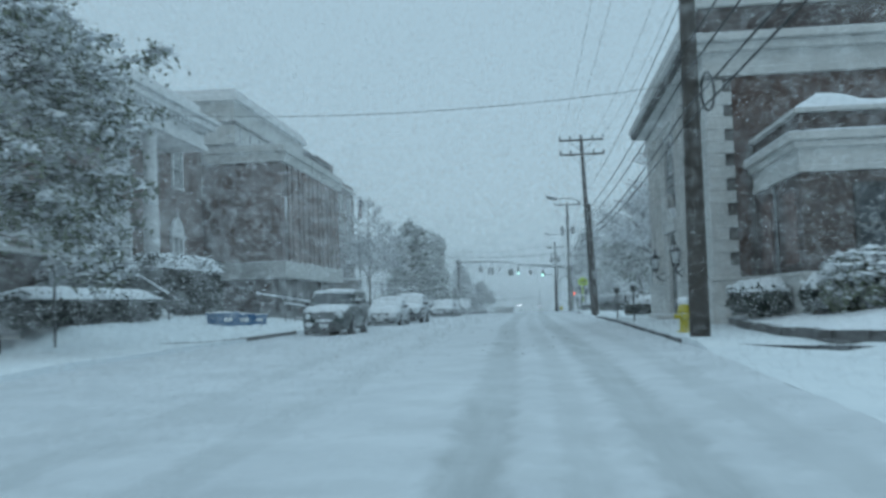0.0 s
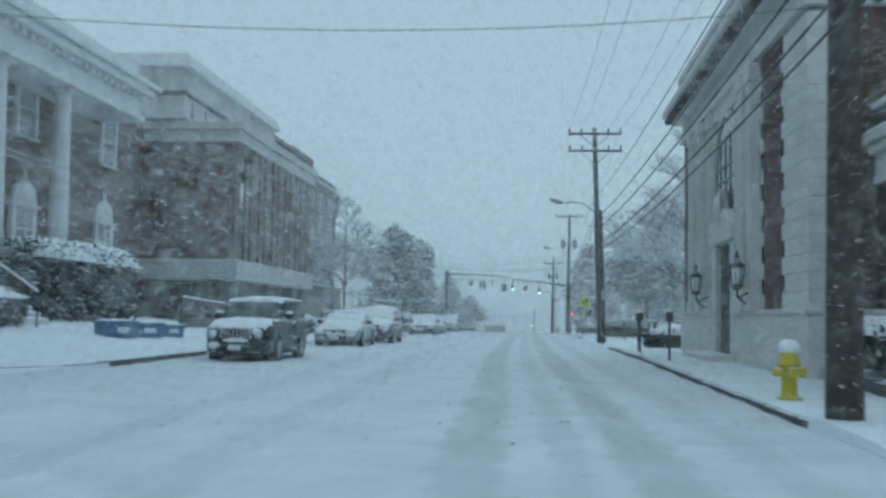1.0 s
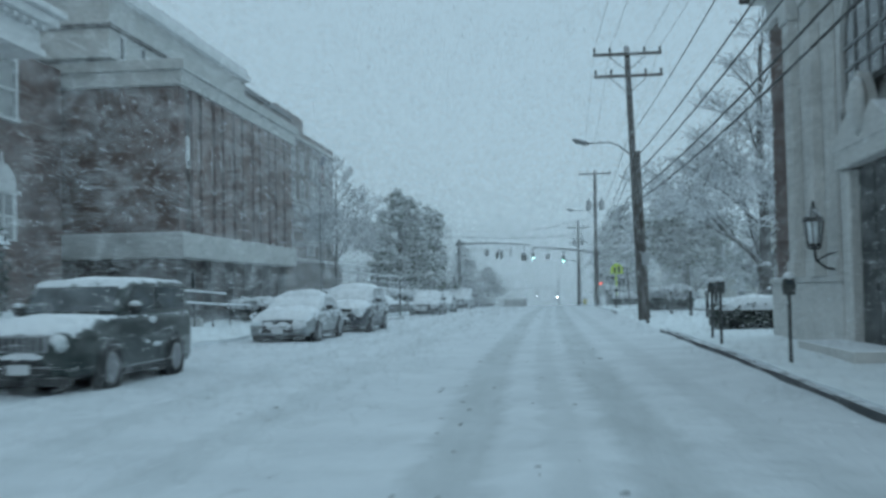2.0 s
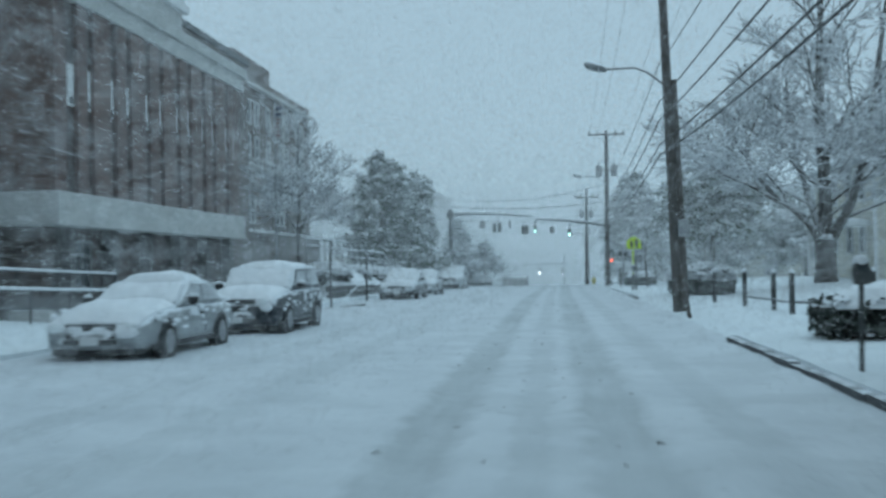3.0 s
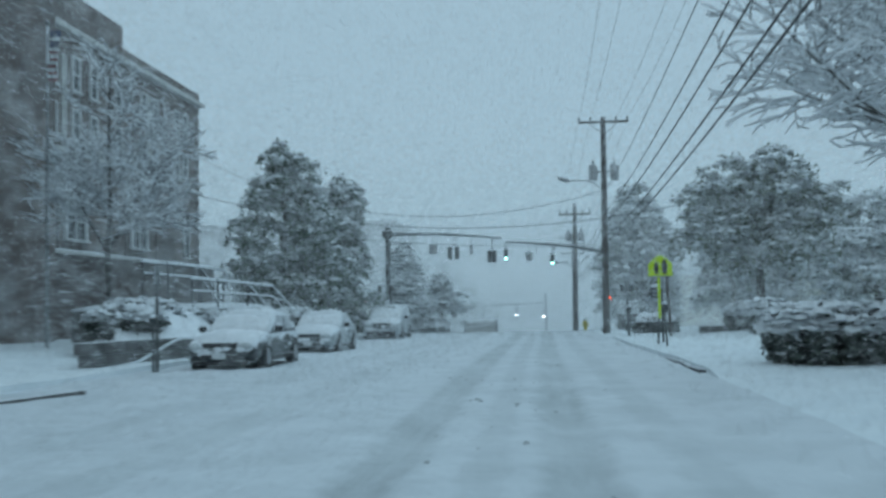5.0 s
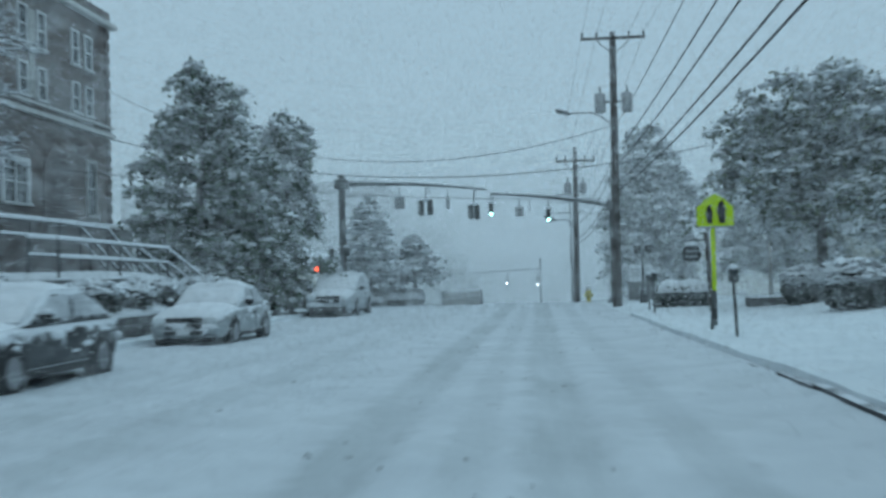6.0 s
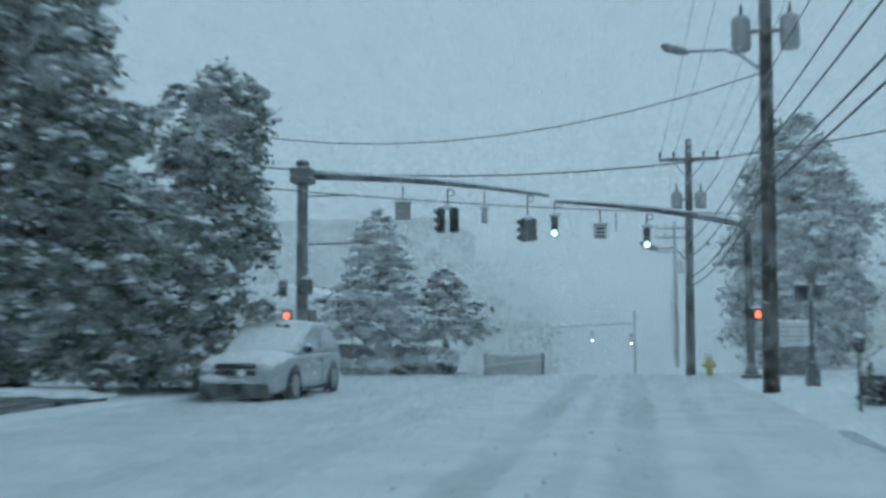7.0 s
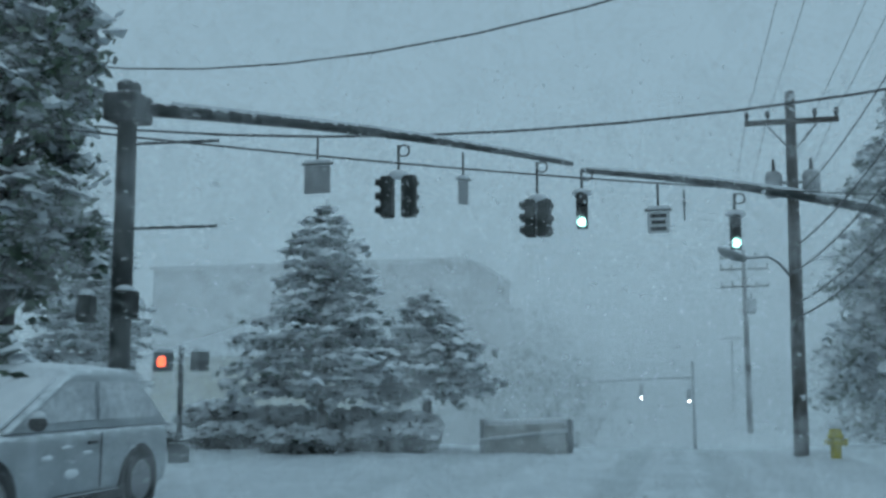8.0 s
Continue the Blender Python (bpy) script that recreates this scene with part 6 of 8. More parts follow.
        part("headlight", Shape().blob((sgn * w * 0.68, f + (0.06 if boxy < 0.8 else 0.02), hood - 0.18 - (0.08 if boxy > 0.9 else 0.0)), (0.17 if boxy < 0.8 else 0.11, 0.07, 0.09 if boxy < 0.8 else 0.11), 0, 0.0, 6, 12), HEAD_ON if lit else LENS, th, smoothed=True)
        part("door_handle", box(sgn * (w + 0.01) - 0.015, sgn * (w + 0.01) + 0.015, door_split - 0.28, door_split - 0.1, belt - 0.2, belt - 0.16), PLASTIC, th, bevel=0.006)
        part("sill", box(sgn * w - 0.03, sgn * w + 0.015, axle[0] + 0.45, axle[1] - 0.45, low - 0.02, low + 0.1), PLASTIC, th, bevel=0.015)
        for ya in axle:
            # solid dark disc standing in for the shade inside the wheel well
            hub = part("wheel_well_disc", Shape().tube([(sgn * (w - 0.14), ya, wheel), (sgn * (w + 0.006), ya, wheel)], wheel + 0.07, 22), PLASTIC, th)
            t = part("tyre", Shape().tube([(sgn * (w - 0.2), ya, wheel), (sgn * (w - 0.17), ya, wheel), (sgn * (w + 0.0), ya, wheel), (sgn * (w + 0.025), ya, wheel)], [wheel - 0.04, wheel, wheel, wheel - 0.04], 22), RUBBER, th, smoothed=False)
            part("rim", Shape().tube([(sgn * (w + 0.02), ya, wheel), (sgn * (w + 0.035), ya, wheel)], [wheel * 0.66, wheel * 0.6], 18), RIM, t)
    # screens
    for name, ylow, ytop, sg in (("windscreen", wind, roof0 - 0.08, -1), ("rear_window", tail, roof1 + 0.06, 1)):
        h = belt + (H - belt) * 0.85
        q = [(-bw * 0.88, edge(0.1, ylow, ytop), edge(0.1, belt, h)), (bw * 0.88, edge(0.1, ylow, ytop), edge(0.1, belt, h)), (tw * 0.86, edge(0.9, ylow, ytop), edge(0.9, belt, h)), (-tw * 0.86, edge(0.9, ylow, ytop), edge(0.9, belt, h))]
        o = Vector((0, sg * 0.02, 0.012))
        s = Shape().add([tuple(Vector(p) + o * 0.4) for p in q] + [tuple(Vector(p) + o) for p in q], [(0, 1, 2, 3), (4, 7, 6, 5), (0, 4, 5, 1), (1, 5, 6, 2), (2, 6, 7, 3), (3, 7, 4, 0)])
        part(name, s, CAR_GLASS, th)
    # front: grille, bumper, plate
    part("bumper", Shape().loft([[(u * w * 0.9, f + 0.16 * u * u * 1.6 - 0.05 + d, z_) for u in np.linspace(-1, 1, 9)] + [(u * w * 0.9, f + 0.16 * u * u * 1.6 + 0.15 + d, z_) for u in np.linspace(1, -1, 9)] for z_, d in ((low + 0.02, 0.05), (low + 0.1, 0.0), (low + 0.27, 0.0), (low + 0.33, 0.05))]), paint_mat if grille != "slots" else PLASTIC, th, smoothed=True)
    part("valance", box(-w * 0.74, w * 0.74, f + 0.02 - (0.09 if skirt else 0.0), f + 0.25, low - 0.07, low + 0.05 + skirt), PLASTIC, th, bevel=0.02)
    part("air_intake", box(-w * 0.5, w * 0.5, f - 0.06, f + 0.02, low + 0.1, low + 0.2), PLASTIC, th, bevel=0.02)
    if grille == "slots":
        bz = [[(u * w * 0.86, f - 0.04 + v + 0.2 * u * u, low + 0.33) for u in np.linspace(-1, 1, 9)] for v in np.linspace(0.0, 0.16, 4)]
        part("bumper_snow", Shape().cap(bz, 0.1, 5.0), SNOW_CAP, th, "snow heaped on the bumper", smoothed=True)
        part("grille_panel", box(-0.4, 0.4, f - 0.012, f + 0.05, hood - 0.36, hood - 0.12), SIGN_GREY, th, "snow-dusted grille panel", bevel=0.015)
        for k in range(7):
            u = -0.3 + 0.1 * k
            part("grille_slot", box(u - 0.028, u + 0.028, f - 0.022, f + 0.03, hood - 0.34, hood - 0.15), PLASTIC, th)
    else:
        for k in range(2):
            part("grille_bar", box(-w * 0.46, w * 0.46, f - 0.02, f + 0.06, hood - 0.36 + 0.15 * k, hood - 0.24 + 0.15 * k), PLASTIC, th, bevel=0.01)
    part("number_plate", box(-0.16, 0.16, f - 0.068, f - 0.058, low + 0.1, low + 0.24), SIGN_WHITE, th, "snow-caked blank plate")
    # snow lying on bonnet, screen and roof
    hz = [[(u * w * 0.86, v, float(np.interp(v, (f, f + 0.06, f + 0.28, (f + wind) / 2, wind), (hood - 0.24, hood - 0.12, hood - 0.03, (hood + belt) / 2 + 0.01, belt))) - 0.05 * u * u) for u in np.linspace(-1, 1, 9)] for v in np.linspace(f + 0.1, wind + 0.05, 8)]
    part("bonnet_snow", Shape().cap(hz, snow, x + y), SNOW_CAP, th, smoothed=True)
    rz = [[(u * (tw - 0.05), v, H - 0.02 - 0.06 * u * u - 0.05 * abs((v - (roof0 + roof1) / 2) / (roof1 - roof0) * 2) ** 4) for u in np.linspace(-1, 1, 9)] for v in np.linspace(roof0 - 0.04, roof1 + 0.04, 13)]
    part("roof_snow", Shape().cap(rz, snow, y, 0.5), SNOW_CAP, th, smoothed=True)
    if not bare_glass:
        h = belt + (H - belt) * 0.85
        wz = [[(u * edge(t, bw * 0.9, tw * 0.9), edge(t, wind, roof0 - 0.08) - 0.01, edge(t, belt, h) + 0.02) for u in np.linspace(-1, 1, 9)] for t in np.linspace(0.02, 0.92, 7)]
        part("screen_snow", Shape().cap(wz, snow * 0.55, y + 3, up=(0, -0.6, 0.8)), SNOW_CAP, th, smoothed=True)
        tz = [[(u * edge(t, bw * 0.9, tw * 0.9), edge(t, tail, roof1 + 0.06), edge(t, belt, h) + 0.02) for u in np.linspace(-1, 1, 7)] for t in np.linspace(0.02, 0.92, 6)]
        part("rear_snow", Shape().cap(tz, snow * 0.5, y + 5, up=(0, 0.6, 0.8)), SNOW_CAP, th, smoothed=True)
    # wet snow stuck to the flanks and the nose
    rng = np.random.default_rng(int(y * 10))
    for k in range(cake):
        sgn = 1 if k % 4 else -1
        yy, zz = rng.uniform(f + 0.5, b - 0.4), rng.uniform(low + 0.25, belt - 0.02)
        part("stuck_snow", Shape().blob((sgn * w * 0.985, yy, zz), (0.028, rng.uniform(0.06, 0.2), rng.uniform(0.02, 0.06)), k, 0.8, 6, 12), SNOW_CAP, th, "wet snow stuck to the side", smoothed=True)
    for k in range(cake // 3):
        part("stuck_snow", Shape().blob((rng.uniform(-0.7, 0.7) * w, f + 0.02, rng.uniform(low + 0.15, hood - 0.15)), (rng.uniform(0.1, 0.3), 0.05, rng.uniform(0.05, 0.12)), k, 0.7, 6, 12), SNOW_CAP, th, "wet snow stuck to the nose", smoothed=True)
    for k in range(cake // 3):
        part("stuck_snow", Shape().blob((rng.uniform(-0.7, 0.7) * w, b - 0.04, rng.uniform(low + 0.3, belt - 0.1)), (rng.uniform(0.12, 0.35), 0.05, rng.uniform(0.06, 0.16)), k, 0.7, 6, 12), SNOW_CAP, th, "wet snow stuck to the tail", smoothed=True)
    if b - tail > 0.5:
        bz = [[(u * w * 0.84, v, belt + 0.01 - 0.02 * u * u) for u in np.linspace(-1, 1, 7)] for v in np.linspace(tail + 0.02, b - 0.12, 5)]
        part("boot_snow", Shape().cap(bz, snow, y + 8), SNOW_CAP, th, smoothed=True)
    return th


SNOW_GLASS = plain("snow_caked_glass", (0.3, 0.32, 0.34), (0.78, 0.8, 0.82), 0.5, 1.6, bump=0.1)
PAINT_GREEN = paint("dark_green_paint", (0.022, 0.036, 0.034), 0.66, 1.5)
PAINT_WHITE = paint("pale_silver_paint", (0.33, 0.35, 0.36), 0.5, 1.8)
PAINT_NAVY = paint("dark_blue_paint", (0.014, 0.02, 0.03), 0.42, 2.2)
PAINT_BLACK = paint("charcoal_paint", (0.04, 0.045, 0.048), 0.22, 1.8)
PAINT_SILVER = paint("silver_paint", (0.34, 0.37, 0.38), 0.4, 1.6)
PAINT_GREY = paint("silver_grey_paint", (0.42, 0.45, 0.47), 0.7, 1.1)

car(-7.46, 37.45, "dark green boxy off-road car with snowy roof and bonnet", PAINT_GREEN, 4.65, 1.7, 1.68, 1.12, 1.0, 0, -0.92, -0.42, 2.0, 2.12, wheel=0.36, axle=(-1.3, 1.3), boxy=1.0, grille="slots", snow=0.06, cake=6)
car(-7.6, 51.5, "pale silver saloon buried in wet snow", PAINT_WHITE, 4.95, 1.8, 1.36, 0.92, 0.78, 0, -0.75, 0.05, 1.15, 1.75, wheel=0.33, axle=(-1.4, 1.35), boxy=0.3, bare_glass=False, snow=0.17, cake=34)
car(-7.3, 58.1, "dark blue sport utility car caked with snow", PAINT_NAVY, 4.85, 1.86, 1.62, 1.06, 0.96, 0, -0.85, -0.25, 1.75, 2.2, wheel=0.36, axle=(-1.35, 1.4), boxy=0.8, bare_glass=False, snow=0.13, cake=44)
car(-7.55, 82.4, "charcoal estate car with snow on bonnet and roof", PAINT_BLACK, 4.7, 1.78, 1.42, 0.93, 0.8, 0, -0.9, 0.0, 1.05, 2.05, wheel=0.33, axle=(-1.35, 1.4), boxy=0.4, bare_glass=False, snow=0.11, cake=16)
car(-8.05, 93.9, "silver saloon covered in wet snow", PAINT_SILVER, 4.8, 1.82, 1.45, 0.95, 0.83, 0, -0.75, 0.0, 1.0, 1.7, wheel=0.34, axle=(-1.4, 1.38), boxy=0.3, bare_glass=False, snow=0.12, cake=16)
car(-8.2, 111.3, "silver-grey crossover car with snowy windscreen and bonnet", PAINT_GREY, 5.1, 1.98, 1.8, 1.1, 1.0, 0, -1.15, 0.1, 1.6, 2.4, wheel=0.39, axle=(-1.5, 1.5), boxy=0.6, bare_glass=False, snow=0.07, skirt=0.2, cake=8)


# ---- hedges and shrubs ----
def hedge(x0, x1, y0, y1, h, label, leaf=LEAF_HEDGE, snow=0.1, round_=0.25, z=None, density=120, name="hedge", turn=0.0):
    """A clipped hedge: a solid core coloured as shade, a coat of small leaves and a quilt of snow."""
    cx, cy = (x0 + x1) / 2, (y0 + y1) / 2
    z = land(cx, cy) - 0.1 if z is None else z
    th = thing(name, (cx, cy, z), label, "hedge" if name == "hedge" else "shrub", turn=turn)
    a, b = (x1 - x0) / 2, (y1 - y0) / 2
    rng = np.random.default_rng(int(abs(cx * 131 + cy * 17)) + 5)

    def skin(u, v, w):
        """A direction pushed out to a rounded box."""
        p = 2.0 + 6.0 * (1 - round_)
        d = (abs(u) ** p + abs(v) ** p + abs(w) ** p) ** (1 / p)
        return u / d, v / d, w / d
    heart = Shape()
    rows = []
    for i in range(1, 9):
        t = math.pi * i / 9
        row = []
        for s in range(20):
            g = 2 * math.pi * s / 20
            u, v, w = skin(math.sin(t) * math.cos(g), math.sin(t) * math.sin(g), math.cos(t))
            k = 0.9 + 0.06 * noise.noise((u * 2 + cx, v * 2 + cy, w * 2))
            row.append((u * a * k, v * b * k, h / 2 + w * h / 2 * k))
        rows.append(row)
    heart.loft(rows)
    part("twig_mass", heart, SHADE_CORE, th, "near-black core in place of shaded twigs", kind="stuff")
    area = 4 * (a + b) * h + 4 * a * b
    n = int(min(9000, area * density))
    d = rng.normal(size=(n, 3))
    p = 2.0 + 6.0 * (1 - round_)
    d *= np.array([1, 1, 1])
    # spread the leaves by area, not by angle
    d *= np.array([1.0 / max(a, 0.1), 1.0 / max(b, 0.1), 2.0 / h]) ** -0.5
    d /= ((np.abs(d) ** p).sum(1) ** (1 / p))[:, None]
    d = d[d[:, 2] > -0.97]
    pts = d * np.array([a, b, h / 2]) * rng.uniform(0.88, 1.05, (len(d), 1)) + np.array([0, 0, h / 2])
    child("foliage", leaves_mesh("foliage", pts, rng, 0.085, leaf), th, kind="stuff")
    up = pts[(d[:, 2] > 0.45)]
    cap = []
    for i in range(9):
        r = []
        for j in range(9):
            u, v = -1 + 2 * j / 8, -1 + 2 * i / 8
            q = min(1.0, (abs(u) ** p + abs(v) ** p))
            w = max(0.0, 1 - q) ** (1 / p)
            r.append((u * a * 0.97, v * b * 0.97, h / 2 + h / 2 * max(w, 0.55 if round_ < 0.45 else 0.2)))
        cap.append(r)
    if snow > 0.06 and round_ < 0.45:
        part("snow", Shape().cap(cap, snow, cx, 0.8), SNOW_CAP, th, "quilt of snow on top", smoothed=True)
    up = up if round_ < 0.45 else np.concatenate([pts[d[:, 2] > 0.2]] * 2) + rng.normal(0, 0.03, (2 * int((d[:, 2] > 0.2).sum()), 3))
    m = int(len(up) * (0.35 if round_ < 0.45 else 0.75 if snow > 0.06 else 0.3))
    if m:
        child("snow_crust", lumps_mesh("snow_crust", up[rng.permutation(len(up))[:m]] + np.array([0, 0, 0.03]), rng, 0.085 if round_ < 0.45 else 0.125, SNOW_CAP, 0.42), th, kind="stuff")
    return th


# near-black: the shade among inner twigs is put into the colour
SHADE_CORE = plain("hedge_shade_core", (0.008, 0.01, 0.009), (0.02, 0.022, 0.02), 0.95, 5.0)
hedge(-17.2, -15.2, 40.7, 49.2, 2.75, "tall dark clipped hedge with ragged snow on top", z=0.85, snow=0.07, round_=0.2)
hedge(-17.4, -14.9, 33.2, 38.5, 2.6, "large rounded shrub spattered with snow", z=0.85, snow=0.05, round_=0.9, name="shrub")
hedge(-15.6, -14.4, 27.6, 38.4, 1.15, "long low dark hedge with a flat snow top", z=0.75, snow=0.12, round_=0.1)
hedge(-20.5, -18.6, 25.5, 33.5, 1.6, "dark hedge along the terrace", z=0.9, snow=0.12, round_=0.15)
hedge(-13.6, -11.6, 63.2, 65.2, 1.0, "low rounded shrub heaped with snow", snow=0.2, round_=0.8, name="shrub")
hedge(-12.6, -10.9, 66.5, 69.0, 0.9, "low shrub beside the drive with snow", snow=0.15, round_=0.8, name="shrub")
hedge(5.2, 6.25, 25.7, 28.9, 0.8, "low clipped hedge with a thick slab of snow", z=0.5, snow=0.13, round_=0.1)
hedge(6.2, 7.9, 23.7, 24.75, 0.75, "low hedge under heavy snow", z=0.55, snow=0.2, round_=0.2)
hedge(6.4, 9.0, 21.6, 24.6, 1.6, "broad evergreen shrub bowed under snow", LEAF_GREY, z=0.35, snow=0.05, round_=0.9, name="shrub", density=170)
hedge(4.4, 9.0, 50.6, 52.4, 0.8, "low dark hedge with a smooth slab of snow", snow=0.16, round_=0.1)
hedge(4.5, 7.0, 76.2, 78.4, 1.2, "rounded dark hedge capped with snow", snow=0.2, round_=0.5, density=160)
hedge(8.0, 9.4, 102.4, 103.8, 1.25, "round clipped shrub with a white cap", snow=0.2, round_=0.9, name="shrub")
hedge(7.9, 9.6, 96.9, 98.5, 1.4, "round clipped shrub with a thick white cap", snow=0.22, round_=0.9, name="shrub")
hedge(4.5, 6.6, 107.6, 109.0, 0.85, "low dark hedge near the crossing under thick snow", snow=0.2, round_=0.3)
for x, y, s in ((-11.6, 84.5, 1.0), (-12.4, 87.5, 1.2), (-11.5, 90.0, 0.9), (-11.0, 93.0, 0.8), (-10.95, 95.2, 0.7), (-11.1, 97.4, 0.85), (-11.0, 99.8, 0.8), (-11.2, 102.4, 0.9)):
    hedge(x - s, x + s, y - s * 1.2, y + s * 1.2, 1.0 * s, "shrub almost buried in snow on the bank", z=0.6, snow=0.24, round_=0.9, name="shrub", density=60)
for x0, x1, y, h in ((-14.0, -12.2, 124.2, 0.7), (-12.0, -10.2, 124.6, 0.75), (-10.1, -8.4, 124.0, 0.65), (-8.4, -6.2, 124.9, 0.75), (-13.2, -11.2, 126.2, 1.25), (-11.2, -9.6, 126.0, 1.1), (-7.9, -6.3, 126.0, 0.95), (-9.6, -7.8, 126.6, 1.0)):
    hedge(x0, x1, y - 0.6, y + 0.6, h, "low dark bush with snow at the corner bed", z=-0.4, snow=0.14, round_=0.8, name="shrub")


# ---- trees ----
def limbs(rng, foot, height, spread, levels, fork=3, lean=(0, 0), trunk=0.3, start=0.3, rise=0.5, droop=0.0):
    """Grows a tree: a list of (points, radii) and the ends of its last twigs."""
    out, ends = [], []

    def grow(p, d, length, r, level):
        pts, q = [p], p
        for i in range(4):
            d = (d + np.array(rng.normal(0, 0.10, 3)) + np.array([0, 0, 0.05 - droop * (level > 1)])).astype(float)
            d /= np.linalg.norm(d)
            q = q + d * length / 4
            pts.append(q)
        out.append((pts, [r, r * 0.9, r * 0.8, r * 0.7, r * 0.58], level))
        if level >= levels:
            ends.append((pts[2], d)), ends.append((pts[3], d)), ends.append((pts[4], d))
            return
        n = fork + (1 if level == 0 else 0)
        for k in range(n):
            g = 2 * math.pi * (k + rng.uniform(-0.3, 0.3)) / n + level
            side = np.cross(d, [0.3, 0.2, 1.0]) if abs(d[2]) < 0.95 else np.array([1.0, 0, 0])
            side /= np.linalg.norm(side)
            up = np.cross(d, side)
            nd = d * rise + (side * math.cos(g) + up * math.sin(g)) * spread * rng.uniform(0.7, 1.2)
            nd[2] += 0.18
            nd /= np.linalg.norm(nd)
            at = pts[4] if k < 2 else pts[3] if k < 3 else pts[2]
            grow(at, nd, length * rng.uniform(0.66, 0.86), r * 0.58, level + 1)
    base = np.array(foot, float)
    d0 = np.array([lean[0], lean[1], 1.0])
    grow(base, d0 / np.linalg.norm(d0), height * start, trunk, 0)
    return out, ends


def wood_mesh(th, grown, wood, thick=0.0):
    trunk, rest = Shape(), Shape()
    for pts, r, level in grown:
        if level == 0:
            pts = [pts[0] - np.array([0, 0, 0.3])] + list(pts)
            r = [r[0] * 1.35] + list(r)
            trunk.tube(pts, r, 12)
        else:
            rest.tube(pts, [max(v, thick) for v in r], 7 if level < 2 else 5 if level < 4 else 3, caps=False)
    part("trunk", trunk, wood, th, world=True, smoothed=True)
    part("limb_mass", rest, wood, th, world=True, smoothed=True, kind="stuff")


def leafy_tree(x, y, height, radius, label, seed, leaf=LEAF, trunk=0.25, clear=0.22, count=9000, snow=0.35, z=None, lean=(0, 0), size=0.17, gaps=0.42, shape=1.0, name="tree", group="leafy trees bowed with snow", low=None):
    """A tree in leaf: trunk, limbs, and a crown of clumps with gaps between them."""
    z = land(x, y) - 0.1 if z is None else z
    rng = np.random.default_rng(seed)
    th = thing(name, (x, y, z), label, "tree", group)
    grown, ends = limbs(rng, (x, y, z), height * 0.92, 0.62, 4, trunk=trunk, start=clear + 0.08, lean=lean, rise=0.75)
    wood_mesh(th, grown, BARK, 0.015)
    c0, c1 = z + height * clear if low is None else z + low, z + height
    clumps = []
    while len(clumps) < 150:
        t = rng.uniform(0, 1)
        prof = (math.sin(math.pi * (0.12 + 0.86 * t ** shape))) ** 0.7
        g, r = rng.uniform(0, 6.283), radius * prof * rng.uniform(0.3, 1.0) ** 0.5
        p = np.array([x + lean[0] * height * t + r * math.cos(g), y + lean[1] * height * t + r * math.sin(g), c0 + (c1 - c0) * t])
        if noise.noise(Vector(p * 0.55) + Vector((seed, 0, 0))) > -gaps + 0.15:
            clumps.append(p)
    clumps = np.array(clumps)
    which = rng.integers(0, len(clumps), count)
    off = rng.normal(0, 1, (count, 3)) * np.array([0.42, 0.42, 0.26]) * radius * 0.3
    pts = clumps[which] + off
    ends_p = np.array([p for p, d in ends])
    pts = np.concatenate([pts, ends_p[rng.integers(0, len(ends_p), count // 5)] + rng.normal(0, 0.18, (count // 5, 3))])
    pts = pts[pts[:, 2] > z + 0.5]
    here = np.array([x, y, z])
    child("leaves", leaves_mesh("leaves", pts - here, rng, size, leaf), th, "wet dark leaves", "stuff")
    above = off[:, 2] > 0.1 * radius * 0.3
    sp = (clumps[which] + off * np.array([1, 1, 1.15]))[above]
    sp = sp[rng.permutation(len(sp))[:int(len(sp) * snow)]]
    sp = sp[sp[:, 2] > z + 0.5]
    child("snow", lumps_mesh("snow", sp - here + np.array([0, 0, 0.05]), rng, size * 0.62, SNOW_CAP, 0.5), th, "wet snow lying on the leaves", "stuff")
    return th


